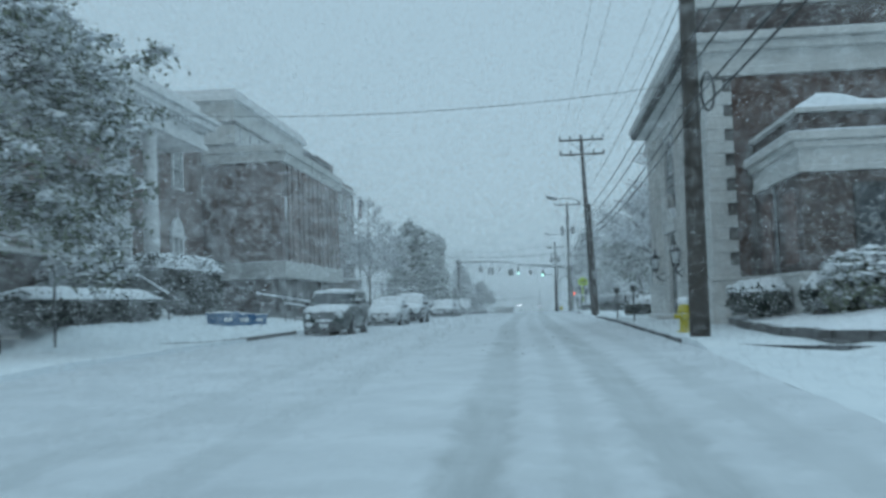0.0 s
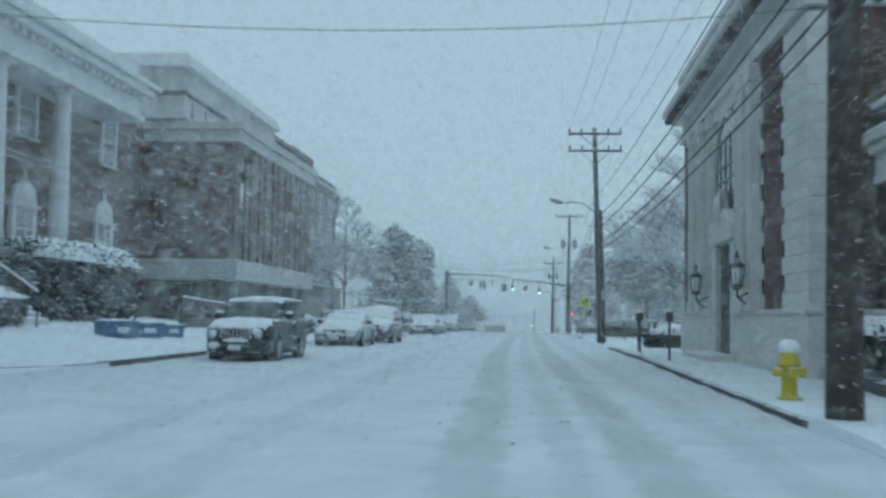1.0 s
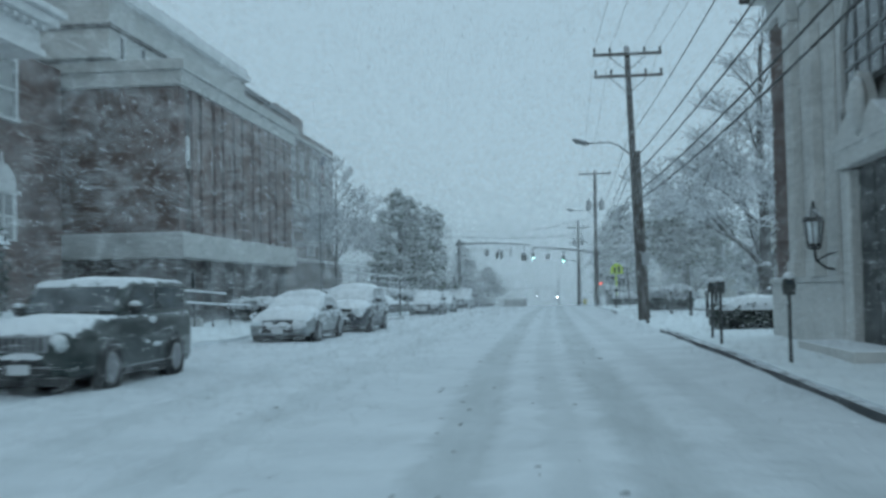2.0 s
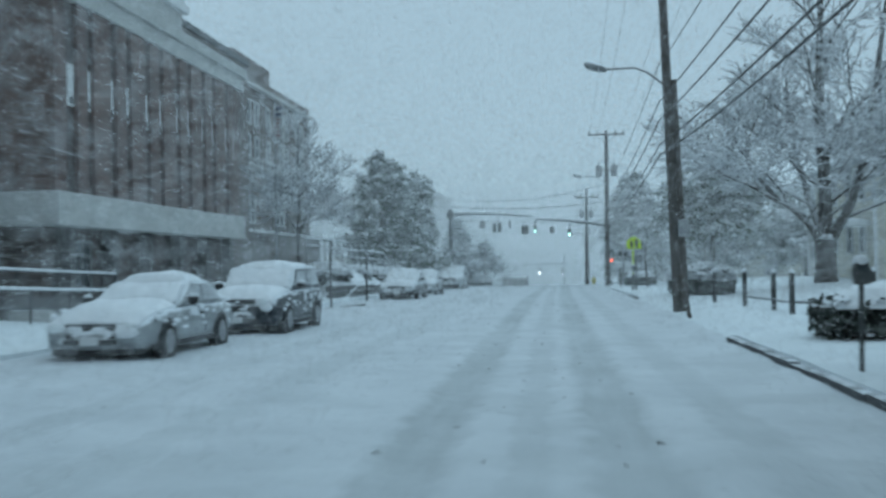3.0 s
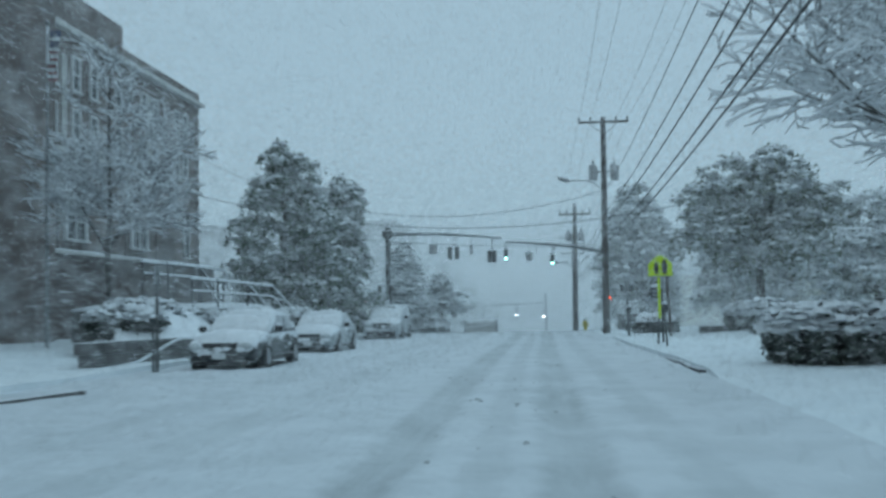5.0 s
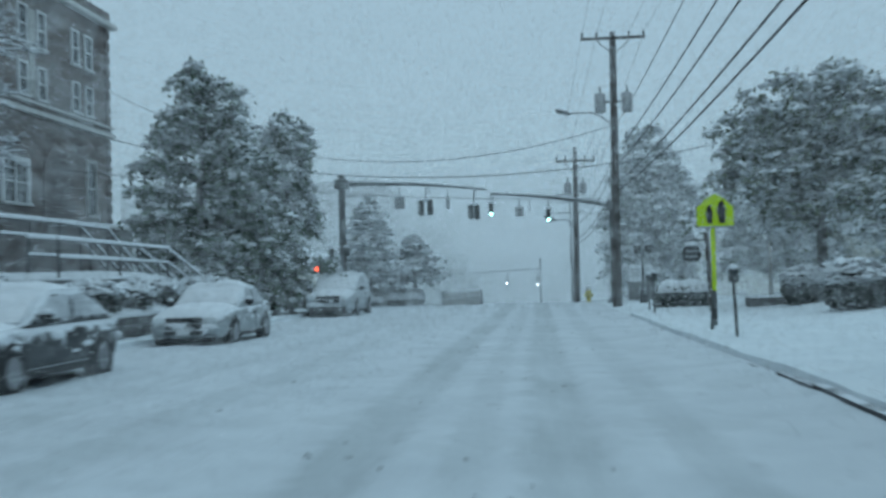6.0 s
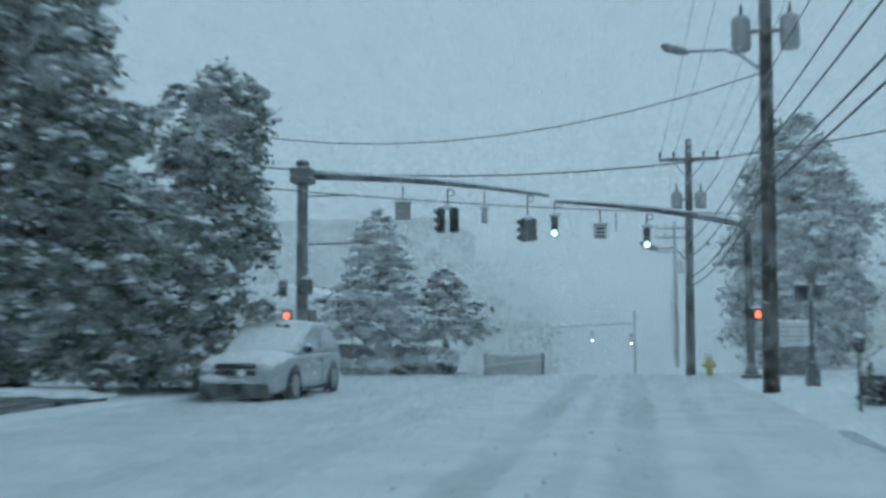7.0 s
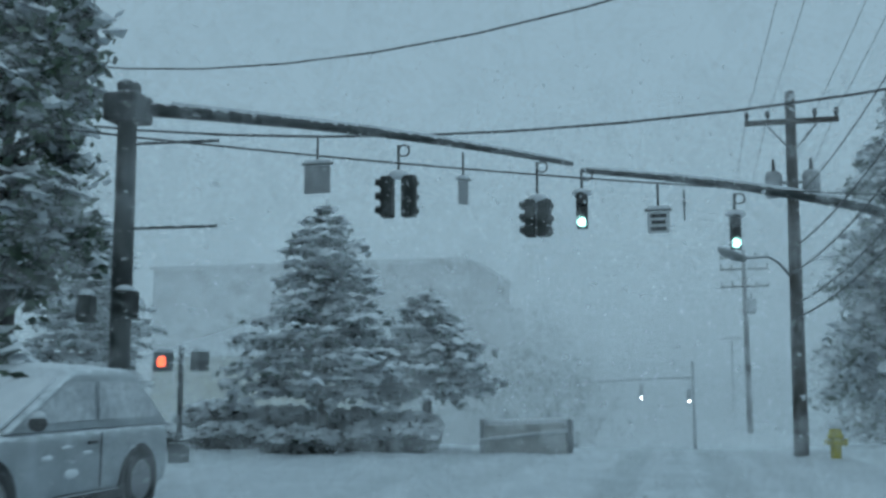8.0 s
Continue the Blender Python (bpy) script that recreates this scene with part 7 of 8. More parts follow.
def boughed_tree(x, y, z, profile, label, seed, leaf=None, trunk=0.2, boughs=120, per=22, size=0.12, snow=0.5, rise=0.35, droop=0.45, bare=(), group="leafy trees bowed with snow", lump=0.15, tuft=0.25):
    """A tree in leaf, bough by bough: tufts of leaves along each one, with snow lying on the tufts."""
    rng = np.random.default_rng(seed)
    th = thing("tree", (x, y, z), label, "tree", group)
    hs, rs = [h for h, r in profile], [r for h, r in profile]
    top = hs[-1]
    sway = rng.normal(0, 0.06, (2, 6))

    def stem(h):
        t = min(1.0, max(0.0, h / top)) * 5
        return np.array([np.interp(t, range(6), sway[0]) * 2 * t / 5, np.interp(t, range(6), sway[1]) * 2 * t / 5, h])
    t0 = [stem(top * k / 8) for k in range(9)]
    t0[0] = np.array([0, 0, -0.3])
    part("trunk", Shape().tube(t0, [trunk * (1.3 if k == 0 else 1 - 0.85 * k / 8) for k in range(9)], 10), BARK, th, smoothed=True)
    wood, tufts, caps = Shape(), [], []
    weights = np.interp(np.linspace(hs[0], top, 60), hs, rs) + 0.3
    weights /= weights.sum()
    for b in range(boughs):
        h = np.linspace(hs[0], top, 60)[rng.choice(60, p=weights)] + rng.uniform(-0.1, 0.1)
        r = np.interp(h, hs, rs) * rng.uniform(0.6, 1.05) ** 0.6 * (1.22 if rng.random() < 0.12 else 1.0)
        g = rng.uniform(0, 6.283)
        d, side = np.array([math.cos(g), math.sin(g), 0]), np.array([-math.sin(g), math.cos(g), 0])
        at = stem(max(0.4, h - rise * 0.6 * r))
        up, dn = rise * rng.uniform(0.7, 1.6), droop * rng.uniform(0.5, 1.3)
        line = [at + d * r * u + np.array([0, 0, r * (up * u * 1.6 - dn * u * u)]) for u in np.linspace(0, 1, 6)]
        wood.tube(line, [0.05, 0.04, 0.032, 0.024, 0.016, 0.008], 4, caps=False)
        m = int(3 + r / 0.32)
        for u in rng.uniform(0.3, 1.0, m) ** 0.75:
            w = side * rng.normal(0, 0.2) * r * (1.15 - u * 0.6)
            c = at + d * r * u + w + np.array([0, 0, r * (up * u * 1.6 - dn * u * u) + rng.normal(0, 0.05) - abs(w).sum() * 0.15])
            tufts.append(c)
            caps.append(rng.random() < snow * (0.35 + 0.75 * u) * (0.2 + 1.05 * h / top))
    tufts, caps = np.array(tufts), np.array(caps)
    part("bough_mass", wood, BARK, th, smoothed=True, kind="stuff")
    n = len(tufts) * per
    spread = tuft * rng.uniform(0.6, 1.3, (len(tufts), 1))
    off = rng.normal(0, 1, (n, 3)) * np.repeat(spread, per, 0) * np.array([1, 1, 0.55])
    off[:, 2] -= 0.25 * (off[:, 0] ** 2 + off[:, 1] ** 2) / tuft
    pts = np.repeat(tufts, per, 0) + off
    pts = pts[pts[:, 2] > 0.25]
    child("leaves", leaves_mesh("leaves", pts, rng, size, leaf or LEAF, 0.25), th, "wet dark leaves", "stuff")
    on, k = tufts[caps], 8
    so = rng.normal(0, 1, (len(on) * k, 3)) * np.array([0.75, 0.75, 0.0]) * tuft
    sp = np.repeat(on, k, 0) + so + np.array([0, 0, 0.42 * tuft])
    sp[:, 2] -= 0.3 * (so[:, 0] ** 2 + so[:, 1] ** 2) / tuft
    if bare:
        arcs = Shape()
        for k, (dx, dy, h0, h1, h2) in enumerate(bare):
            for j in range(4):
                q = [np.array([dx * u * rng.uniform(0.9, 1.05), dy * u + 0.12 * j, h0 + (h1 - h0) * math.sin(u * 2.2) / 0.95 + (h2 - h1) * u * u * 0.8]) for u in np.linspace(0, 1, 9)]
                arcs.tube(q, [0.035 - 0.003 * i for i in range(9)], 5, caps=False)
                for a, c in zip(q, q[1:]):
                    sp = np.concatenate([sp, np.array([a, (a + c) / 2, c * 0.7 + a * 0.3]) + np.array([0, 0, 0.04])])
        part("bent_bough", arcs, BARK, th, "bare bowed boughs lined with snow", smoothed=True)
    child("snow", lumps_mesh("snow", sp, rng, lump, SNOW_CAP, 0.6), th, "wet snow lying on the boughs", "stuff")
    return th


def spreading_tree(x, y, z, label, seed, stems, limbs_at, height, wide, trunk=0.45, fork=1.9, name="tree", fine=1.0, laden=1.0, lift=28):
    """A bare tree: a short trunk forking into stems, limbs fanning from them, branches and twigs, all lined with snow."""
    rng = np.random.default_rng(seed)
    th = thing(name, (x, y, z), label, "tree", "bare trees in snow")
    part("trunk", Shape().tube([(0, 0, -0.4), (0, 0, 0.05), (0.02, 0, fork * 0.5), (0, 0, fork), (0, 0, fork + 0.35)], [trunk * 1.5, trunk * 1.18, trunk * 0.98, trunk, trunk * 0.62], 14), BARK, th, smoothed=True)
    wood, twig, white = Shape(), Shape(), Shape()

    def line(p, d, length, curve, n=6, wob=0.1):
        pts = [np.array(p, float)]
        d = np.array(d, float) / np.linalg.norm(d)
        for i in range(n):
            d = d + rng.normal(0, wob, 3) + np.array([0, 0, curve])
            d /= np.linalg.norm(d)
            pts.append(pts[-1] + d * length / n)
        return pts

    def branch(pts, length, r, level):
        n = len(pts) - 1
        rr = [max(0.012, r * (1 - 0.72 * i / n)) for i in range(n + 1)]
        if level < 3:
            wood.tube(pts, rr, 8 if level == 0 else 6 if level == 1 else 4, caps=False)
        else:
            twig.tube(pts, [0.014] * n + [0.008], 3, caps=False)
        if level >= 1:
            k = 0.024 if level == 1 else 0.024 if level == 2 else 0.02
            white.tube([q + np.array([0, 0, rr[i] * 0.6 + 0.012]) for i, q in enumerate(pts)], [(k + rr[i] * 0.3) * laden for i in range(n)] + [0.008], 3, caps=False)
        if level >= 4:
            return
        step = (0.62, 0.36, 0.27, 0.24)[level] / fine
        first = (0.3, 0.25, 0.15, 0.2)[level]
        m = max(2, int(length * (1 - first) / step))
        for j in range(m):
            u = first + (1 - first) * (j + rng.uniform(0, 0.8)) / m
            i = min(n - 1, int(u * n))
            q = pts[i] + (pts[i + 1] - pts[i]) * (u * n - i)
            d = pts[i + 1] - pts[i]
            d = d / np.linalg.norm(d)
            s = np.cross(d, (0, 0, 1) if abs(d[2]) < 0.9 else (math.cos(j * 2.4), math.sin(j * 2.4), 0))
            s /= np.linalg.norm(s)
            s = s * (1 if j % 2 else -1) + np.cross(d, s) * rng.normal(0, 0.5)
            nd = d * 0.8 + s * rng.uniform(0.5, 0.9) + np.array([0, 0, 0.12])
            if level == 0:
                continue
            ln = min(length * 0.55, length * (1 - u) * 0.75 + (0.5, 0.6, 0.45, 0.3)[level]) * rng.uniform(0.7, 1.15)
            nl = level + 1
            branch(line(q, nd, ln, 0.02 if nl < 3 else -0.03, 4 if nl < 3 else 2, 0.13), ln, r * 0.34, nl)

    for path, r0, share in stems:
        pts = [np.array(p, float) for p in path]
        n = len(pts) - 1
        branch(pts, sum(np.linalg.norm(b - a) for a, b in zip(pts, pts[1:])), r0, 0)
        m = int(limbs_at * share)
        for j in range(m):
            u = 0.12 + 0.86 * (j + rng.uniform(0, 0.6)) / m
            i = min(n - 1, int(u * n))
            q = pts[i] + (pts[i + 1] - pts[i]) * (u * n - i)
            g = j * 2.4 + rng.uniform(-0.4, 0.4)
            t = min(1.0, q[2] / height)
            el = radians(lift + 40 * t)
            out = math.hypot(q[0], q[1])
            d = np.array([math.cos(g) * math.cos(el), math.sin(g) * math.cos(el), math.sin(el)])
            if out > 0.6:
                d[:2] += q[:2] / out * 0.5
            ln = max(1.4, wide * (1.05 - 0.62 * t) * rng.uniform(0.75, 1.1) - out * 0.35)
            branch(line(q, d, ln, 0.03 if t < 0.6 else 0.0), ln, r0 * (0.36 - 0.2 * t), 1)
    part("limb_mass", wood, BARK, th, smoothed=True, kind="stuff")
    part("twig_mass", twig, TWIG, th, "fine dark twigs", kind="stuff")
    part("snow", white, SNOW_CAP, th, "ridges of wet snow on every branch", kind="stuff")
    return th


def fir_tree(x, y, height, radius, label, seed, z=None, tiers=17, low=1.5):
    """A conifer: tiers of drooping boughs loaded with snow."""
    z = land(x, y) - 0.1 if z is None else z
    rng = np.random.default_rng(seed)
    th = thing("fir_tree", (x, y, z), label, "tree", "conifers at the crossing")
    part("trunk", Shape().tube([(0, 0, -0.3), (0, 0, height * 0.5), (0.05, 0, height)], [0.17, 0.1, 0.02], 10), BARK, th, smoothed=True)
    boughs, pts, snow = Shape(), [], []
    for i in range(tiers):
        t = i / (tiers - 1)
        h = low + (height - low - 0.3) * t
        reach = radius * (1 - t) ** 0.62 * (0.8 + 0.2 * min(1.0, t * 5)) * rng.uniform(0.66, 1.22) + 0.15
        n = max(4, int(11 * (1 - t) + 4))
        for k in range(n):
            g = 6.283 * (k + rng.uniform(-0.4, 0.4)) / n + i * 0.7
            r = reach * rng.uniform(0.65, 1.15)
            d = np.array([math.cos(g), math.sin(g), 0])
            tip = rng.uniform(-0.1, 0.28) * r
            line = [np.array([0, 0, h]) + d * r * u + np.array([0, 0, 0.3 * r * u - 0.42 * r * u * u + tip * u ** 3]) for u in (0, 0.33, 0.66, 1.0)]
            boughs.tube(line, [0.03, 0.022, 0.015, 0.008], 4, caps=False)
            side = np.array([-d[1], d[0], 0])
            m = int(26 * r / radius + 8)
            u = rng.uniform(0.12, 1.05, m)
            spread = (0.26 * r * (1.1 - u) + 0.06) * rng.normal(0, 0.8, m)
            p = np.array([0, 0, h]) + d * (r * u)[:, None] + np.array([0, 0, 1]) * (0.3 * r * u - 0.42 * r * u * u + tip * u ** 3)[:, None] + side * spread[:, None]
            pts.append(p - np.array([0, 0, 0.04]) + rng.normal(0, 0.035, (m, 3)))
            q = rng.random(m) < 0.5
            snow.append(p[q] + np.array([0, 0, 0.045]))
    part("bough_mass", boughs, BARK, th, kind="stuff")
    child("needles", leaves_mesh("needles", np.concatenate(pts), rng, 0.13, NEEDLE, 0.3), th, "grey-green needles", "stuff")
    child("snow", lumps_mesh("snow", np.concatenate(snow), rng, 0.185, SNOW_CAP, 0.42), th, "heavy snow on the boughs", "stuff")
    return th


boughed_tree(-13.9, 24.6, 0.2, ((3.0, 1.6), (3.9, 3.4), (6.0, 4.5), (8.5, 4.4), (10.4, 3.0), (11.5, 0.9)), "leafy tree hanging low with wet snow beside the hall", 11, LEAF_GREY, 0.22, 105, 22, 0.085, 0.65, 0.4, 0.85, lump=0.12, tuft=0.24)
boughed_tree(-13.1, 108.3, 0.0, ((0.5, 1.7), (1.5, 2.3), (3.2, 2.6), (5.0, 2.75), (6.8, 2.5), (8.3, 1.6), (9.3, 1.0), (9.8, 0.35)), "tall dark evergreen tree dusted with snow", 21, boughs=150, per=24, snow=0.8, trunk=0.28, lump=0.15)
boughed_tree(-11.3, 111.0, -0.1, ((0.4, 1.8), (1.5, 2.3), (3.0, 2.2), (4.3, 1.5), (5.2, 0.5)), "lower dark evergreen with a crest of snow", 23, boughs=75, per=24, snow=0.55, droop=0.7, trunk=0.18)
boughed_tree(-11.5, 115.9, -0.1, ((3.2, 0.8), (4.2, 1.5), (5.8, 1.65), (7.4, 1.5), (8.6, 1.0), (9.3, 0.4)), "slender tree with drooping snow-laden boughs and a snapped top", 31, boughs=95, per=22, snow=0.85, lump=0.16, droop=0.75, trunk=0.2, bare=((-2.3, -0.6, 6.6, 9.3, 6.6), (-1.7, -1.2, 6.2, 8.9, 6.4)))
boughed_tree(10.6, 108.0, 0.1, ((3.1, 1.2), (3.6, 2.7), (4.3, 3.7), (5.3, 4.1), (6.6, 3.5), (7.8, 2.2), (8.5, 0.9)), "round leafy tree with a snow-frosted crown", 41, LEAF_GREY, 0.26, 135, 24, 0.12, 0.9, 0.45, 0.55)
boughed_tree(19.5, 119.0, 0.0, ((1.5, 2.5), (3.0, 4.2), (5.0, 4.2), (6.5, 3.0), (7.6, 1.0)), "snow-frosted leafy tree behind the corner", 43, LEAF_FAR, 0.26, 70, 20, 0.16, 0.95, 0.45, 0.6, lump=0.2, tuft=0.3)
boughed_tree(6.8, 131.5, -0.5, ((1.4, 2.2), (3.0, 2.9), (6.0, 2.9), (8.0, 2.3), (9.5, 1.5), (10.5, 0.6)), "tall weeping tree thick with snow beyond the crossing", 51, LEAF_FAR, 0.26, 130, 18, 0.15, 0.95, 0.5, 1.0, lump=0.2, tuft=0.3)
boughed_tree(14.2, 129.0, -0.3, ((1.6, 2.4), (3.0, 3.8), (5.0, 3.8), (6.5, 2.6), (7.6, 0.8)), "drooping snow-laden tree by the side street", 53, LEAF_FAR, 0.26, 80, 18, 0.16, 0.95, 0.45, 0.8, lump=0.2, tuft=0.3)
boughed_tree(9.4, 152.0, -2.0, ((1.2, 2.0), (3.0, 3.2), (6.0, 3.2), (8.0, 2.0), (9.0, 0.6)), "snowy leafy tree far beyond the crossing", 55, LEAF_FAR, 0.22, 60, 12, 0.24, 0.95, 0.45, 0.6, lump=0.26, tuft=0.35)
spreading_tree(11.2, 79.0, 0.45, "large bare maple with every branch lined in snow", 61, [
    ([(0, 0, 1.9), (0.05, 0, 4.5), (-0.1, 0.1, 7.5), (0.0, 0.1, 10.5), (0.1, 0, 14.0)], 0.34, 1.0),
    ([(0.1, 0, 1.7), (1.0, -0.3, 3.4), (1.7, -0.5, 6.0), (2.2, -0.4, 9.0), (2.6, -0.5, 12.0)], 0.25, 0.7),
    ([(-0.1, 0, 1.7), (-0.9, -0.2, 2.9), (-2.0, -0.3, 3.7), (-3.0, -0.5, 4.9), (-3.9, -0.4, 6.6)], 0.19, 0.4),
    ([(0, 0.1, 1.8), (-0.3, 1.2, 3.5), (-0.7, 2.2, 6.0), (-0.9, 2.8, 9.5)], 0.18, 0.4),
    ([(-0.1, -0.1, 2.0), (-1.6, -0.7, 3.3), (-3.4, -1.2, 4.3), (-5.0, -1.2, 5.0)], 0.13, 0.35)], 16, 14.0, 7.2)
spreading_tree(-14.8, 90.6, 0.3, "slender bare tree white with clinging snow", 63, [
    ([(0, 0, 3.3), (0.1, 0, 4.8), (0.0, 0.1, 6.8), (0.1, 0, 9.4)], 0.11, 1.2),
    ([(0, 0, 3.2), (0.7, 0.3, 4.6), (1.2, 0.6, 6.0), (1.5, 0.8, 7.2)], 0.08, 0.6),
    ([(0, 0, 3.2), (-0.7, -0.3, 4.6), (-1.2, -0.5, 6.4)], 0.07, 0.6)], 14, 9.4, 3.6, trunk=0.11, fork=3.2, fine=1.5, laden=1.0, lift=6)
fir_tree(-9.2, 125.6, 6.5, 2.75, "young fir with snow heaped on its boughs", 71)
fir_tree(-6.9, 127.2, 4.4, 1.75, "small fir beside a taller one, heavy with snow", 73)
fir_tree(-17.2, 128.0, 7.0, 2.3, "slender fir weighed down with snow", 75, low=1.8)
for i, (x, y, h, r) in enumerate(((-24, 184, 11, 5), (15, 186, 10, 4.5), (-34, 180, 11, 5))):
    leafy_tree(x, y, h, r, "haze-paled tree in the distance", 81 + i, LEAF_FAR, 0.25, 0.2, 6000, 0.1, size=0.22, low=0.8, group="distant trees")


# ---- woods far down the road ----
def far_woods():
    rng = np.random.default_rng(97)
    spots = []

    def grove(count, xs, ys, tops):
        for k in range(count):
            x, y = rng.uniform(*xs), rng.uniform(*ys)
            top, foot = float(np.interp(x, *tops)) * rng.uniform(0.75, 1.05), grade(y)
            r = rng.uniform(2.6, 4.4)
            u = rng.normal(size=(800, 3))
            u *= (rng.uniform(0.25, 1.0, (800, 1)) ** 0.4) / np.linalg.norm(u, axis=1)[:, None]
            h = (top - foot) / 2
            lump = 1 + 0.3 * np.sin(u[:, :1] * 5 + k) * np.cos(u[:, 2:] * 6 + 2 * k)
            spots.append(np.array((x, y, foot + h)) + u * lump * (r, r, h))
    grove(42, (-60, -13), (228, 262), ((-60, -30, -26, -15, -13), (15, 17, 16, 10.5, 7)))
    grove(16, (-17, -9.5), (185, 240), ((-17, -9.5), (6, 3)))
    grove(24, (16, 60), (205, 250), ((16, 30, 60), (8, 11, 13)))
    grove(44, (-34, 36), (300, 340), ((-34, 0, 36), (9, 4, 7)))
    c = np.concatenate(spots)
    v = rng.normal(size=(len(c), 3, 3))
    v /= np.linalg.norm(v, axis=2)[:, :, None]
    v = (c[:, None] + v * rng.uniform(0.25, 0.5, (len(c), 1, 1))).reshape(-1, 3)
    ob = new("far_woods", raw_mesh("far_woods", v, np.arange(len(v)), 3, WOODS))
    return tagged(ob, "dull green woods dusted with snow in thick snowfall", "woods", kind="stuff")


far_woods()


# ---- laid bricks of the bank ----
def bank_bricks():
    """Bricks proud of their mortar: the nearest as parts on shared meshes, the rest joined."""
    o = BANK.matrix_basis.translation
    W, H, J, D = 0.203, 0.066, 0.011, 0.03

    def one(w):
        s = Shape().box(-w / 2, w / 2, -D, 0.02, -H / 2, H / 2)
        return mesh_of("brick", s, BRICK_PIECE)
    whole, half = one(W), one(W / 2 - J / 2)
    rest, made = Shape(), 0
    # front panels face -x: u runs along y; the side wall faces -y: u runs along x
    panels = [("x", 5.22, 32.62, 34.38, 1.58, 7.48), ("x", 5.22, 45.02, 46.88, 1.58, 7.48), ("y", 30.52, 5.95, 22.0, 1.58, 7.48)]
    for axis, plane, u0, u1, z0, z1 in panels:
        row, z = 0, z0 + H / 2
        while z < z1:
            u = u0 + (W / 2 if row % 2 == 0 else (W / 2 - J / 2) / 2)
            first = True
            while u < u1 - 0.03:
                w = W if not (first and row % 2) else W / 2 - J / 2
                if axis == "y" and 6.3 < u < 14.1 and z < 5.4:
                    u += W + J if w == W else W * 0.75 + J
                    first = False
                    continue
                near = axis == "x" and plane < 6 and u < 35 and 1.5 < z < 4.6
                out = random.uniform(-0.004, 0.004)
                if near and made < 300:
                    b = new("brick", whole if w == W else half)
                    b.parent = BANK
                    b.matrix_basis = Matrix.Translation(Vector((plane + out, u, z)) - o) @ pose(0, 0, 0, 0, 0, -90)
                    made += 1
                elif axis == "x":
                    rest.box(plane - D + out, plane + 0.02, u - w / 2, u + w / 2, z - H / 2, z + H / 2)
                else:
                    rest.box(u - w / 2, u + w / 2, plane - D + out, plane + 0.02, z - H / 2, z + H / 2)
                u += (w / 2 + J + W / 2)
                first = False
            z += H + J
            row += 1
    part("bricks", rest, BRICK_PIECE, BANK, "laid dark bricks", world=True, kind="stuff")


bank_bricks()


# ---- falling snow, and see-through scraps standing in for haze ----
def scraps(rng, c, size):
    """A small triangle, turned any way, at each place."""
    n = len(c)
    v = rng.normal(size=(n, 3, 3))
    v /= np.linalg.norm(v, axis=2)[:, :, None]
    return (c[:, None] + v * (size * rng.uniform(0.6, 1.35, n))[:, None, None]).reshape(-1, 3)


def sunk(c):
    """The flakes and the haze scraps follow the road downhill."""
    c[:, 2] += np.interp(c[:, 1], (0, 130, 165, 240, 330), (0, -0.35, -3.0, -6.5, -9.5))
    return c


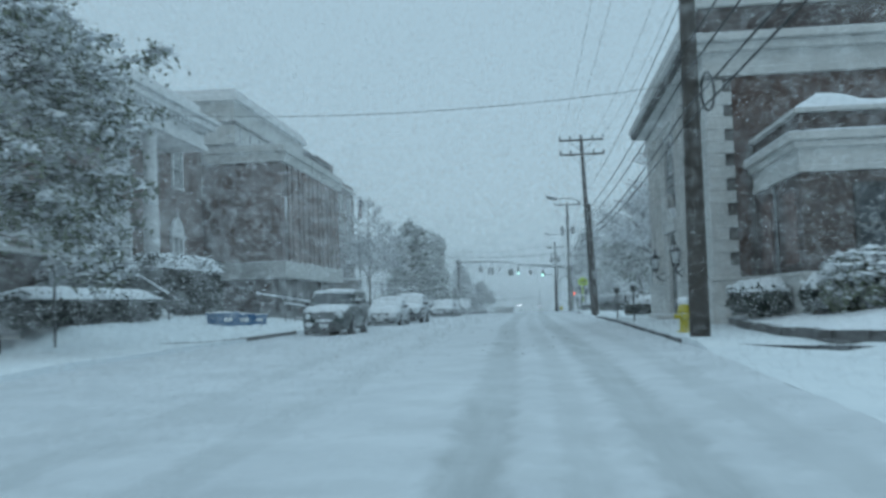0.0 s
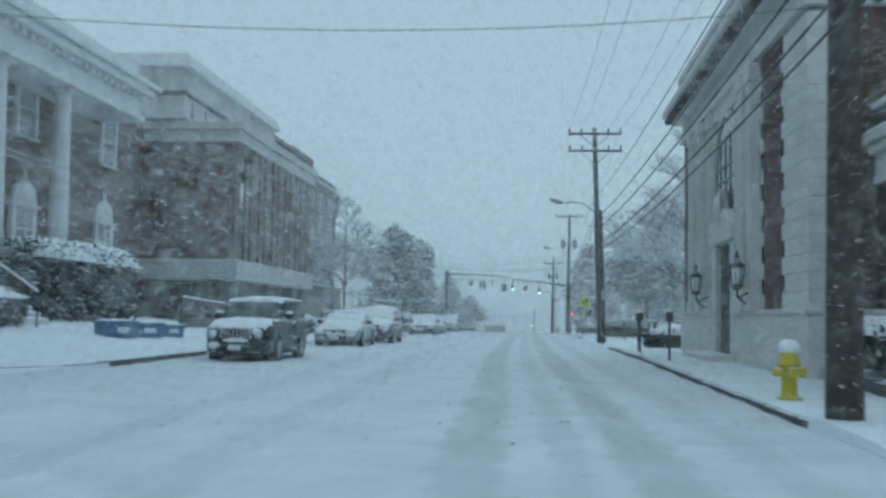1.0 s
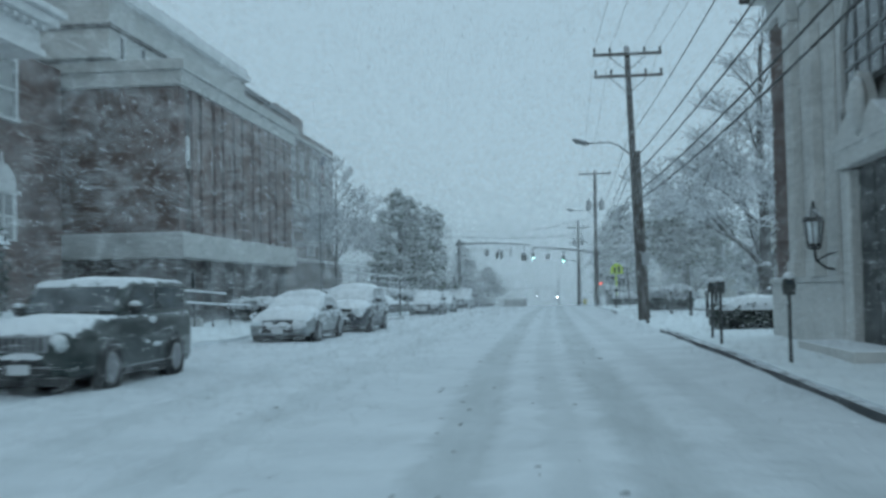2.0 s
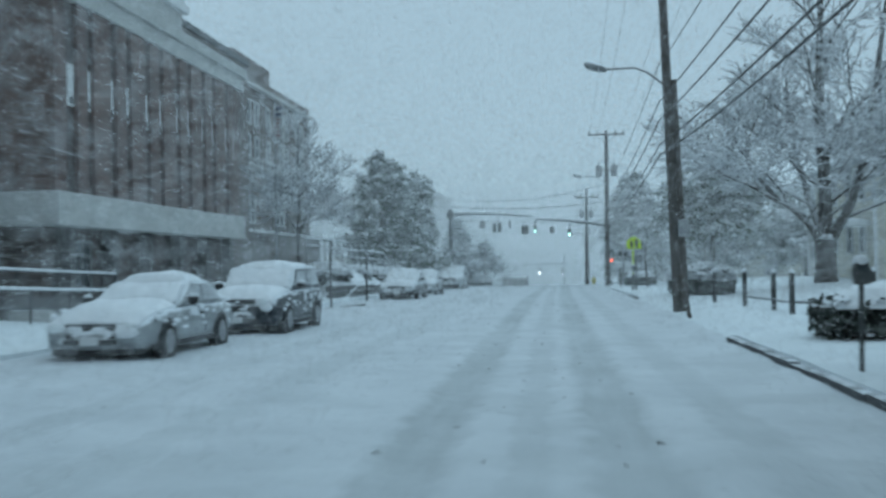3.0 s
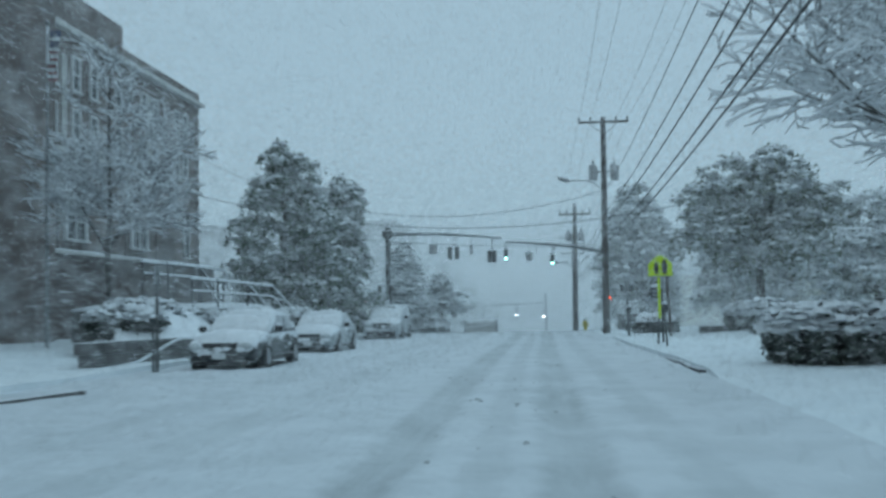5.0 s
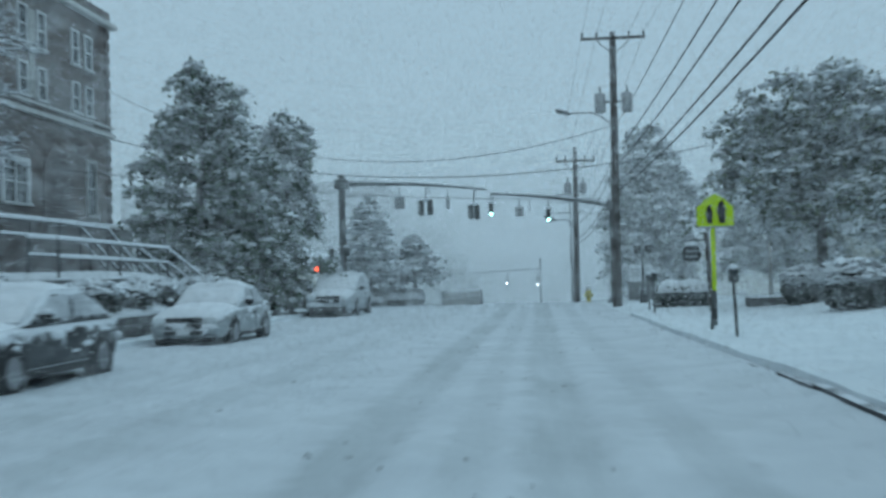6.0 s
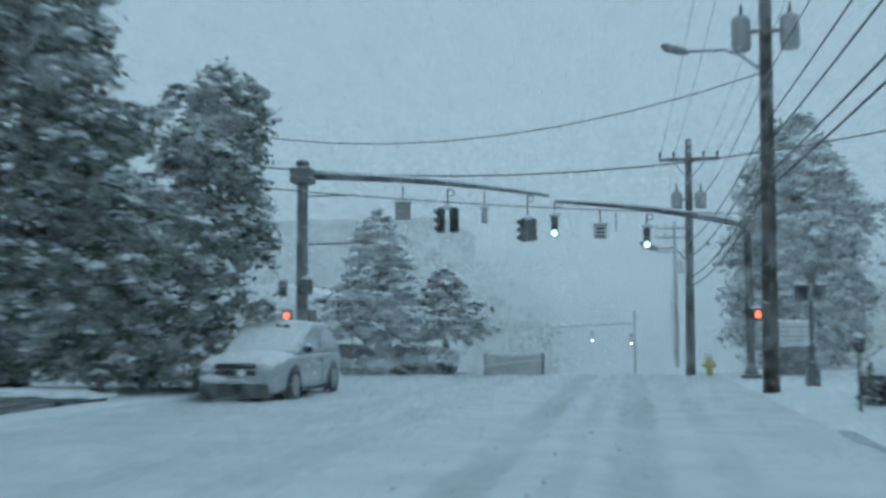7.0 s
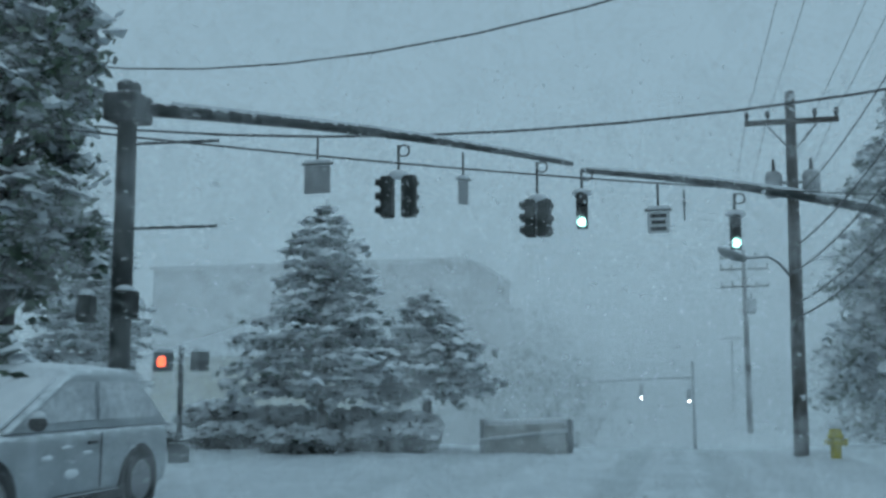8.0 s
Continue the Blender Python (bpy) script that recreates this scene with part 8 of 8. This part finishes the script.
def falling_snow():
    """Flakes hanging in the air over the street: small along the camera's path, drawn larger away from it."""
    rng = np.random.default_rng(8)
    verts = []

    def fill(x0, x1, y0, y1, z0, z1, per, size, clear=False):
        n = int((x1 - x0) * (y1 - y0) * (z1 - z0) * per)
        c = sunk(rng.uniform((x0, y0, z0), (x1, y1, z1), (n, 3)))
        if clear:
            c = c[(np.abs(c[:, 0]) > 2.0) | (c[:, 2] > 3.6) | (c[:, 1] > 110)]
        verts.append(scraps(rng, c, size))
    fill(-6, 6, 3, 50, 0.0, 6, 26, 0.013, True)
    fill(-6, 6, 50, 104, 0.0, 6, 26, 0.015, True)
    fill(-6, 6, 104, 132, 0.0, 6, 12, 0.014)
    fill(-14, -6, 8, 108, 0.0, 10, 15, 0.016)
    fill(6, 12, 10, 112, 0.0, 9, 11, 0.018)
    fill(-30, -14, 30, 118, 0.2, 14, 2.4, 0.03)
    fill(12, 26, 30, 118, 0.2, 12, 2.0, 0.032)
    v = np.concatenate(verts)
    ob = new("falling_snow", raw_mesh("falling_snow", v, np.arange(len(v)), 3, FLAKE))
    return tagged(ob, "countless white snowflakes falling over the street", "snow", kind="stuff")


def haze_scraps():
    """Translucent scraps imitating haze: denser beyond the crossing, larger away from the camera's path."""
    rng = np.random.default_rng(9)
    verts = []

    def fill(x0, x1, z0, z1, y0, y1, step, thick):
        xs, zs = np.arange(x0 + step / 2, x1, step), np.arange(z0 + step / 2, z1, step)
        x, z = [g.ravel() for g in np.meshgrid(xs, zs, indexing="ij")]
        r = np.hypot(x, z - 1.4)
        free = (r > 2.2) | (y0 > 104)
        x, z, r = x[free], z[free], r[free]
        s = np.clip(0.03 + 0.03 * r, 0.1, 0.7) if y1 < 106 else np.full(len(r), 0.5 if y1 < 150 else 0.8)
        # no scraps where the camera's view never reaches
        start = np.clip(1.55 * np.abs(x) - 3.0, y0, y1)
        count = rng.poisson(thick / (0.27 * s * s * HAZE_ALPHA) * (y1 - start) * step * step)
        x, z, s, start = (np.repeat(v, count) for v in (x, z, s, start))
        n = len(x)
        wob = rng.uniform(-0.5, 0.5, (2, n)) * step
        verts.append(scraps(rng, sunk(np.stack([x + wob[0], start + (y1 - start) * rng.uniform(0, 1, n), z + wob[1]], 1)), s))
    fill(-14, 14, 0, 10, 3, 105, 1.0, THICK)
    fill(-30, -14, 0, 16, 3, 105, 2.0, THICK)
    fill(14, 28, 0, 14, 3, 105, 2.0, THICK)
    fill(-34, 28, 0, 10, 105, 118, 2.0, THICK * 2)
    # haze made denser beyond the crossing
    fill(-34, 28, 0, 9, 118, 145, 2.0, THICK * 4.5)
    fill(-50, 36, 0, 16, 145, 225, 2.0, THICK * 5)
    fill(-50, 40, 0, 12, 225, 290, 2.0, THICK * 5)
    v = np.concatenate(verts)
    ob = new("haze_scraps", raw_mesh("haze_scraps", v, np.arange(len(v)), 3, HAZE_SKIN))
    return tagged(ob, "translucent scraps standing in for the haze of falling snow", "snow", kind="stuff")


falling_snow()
haze_scraps()
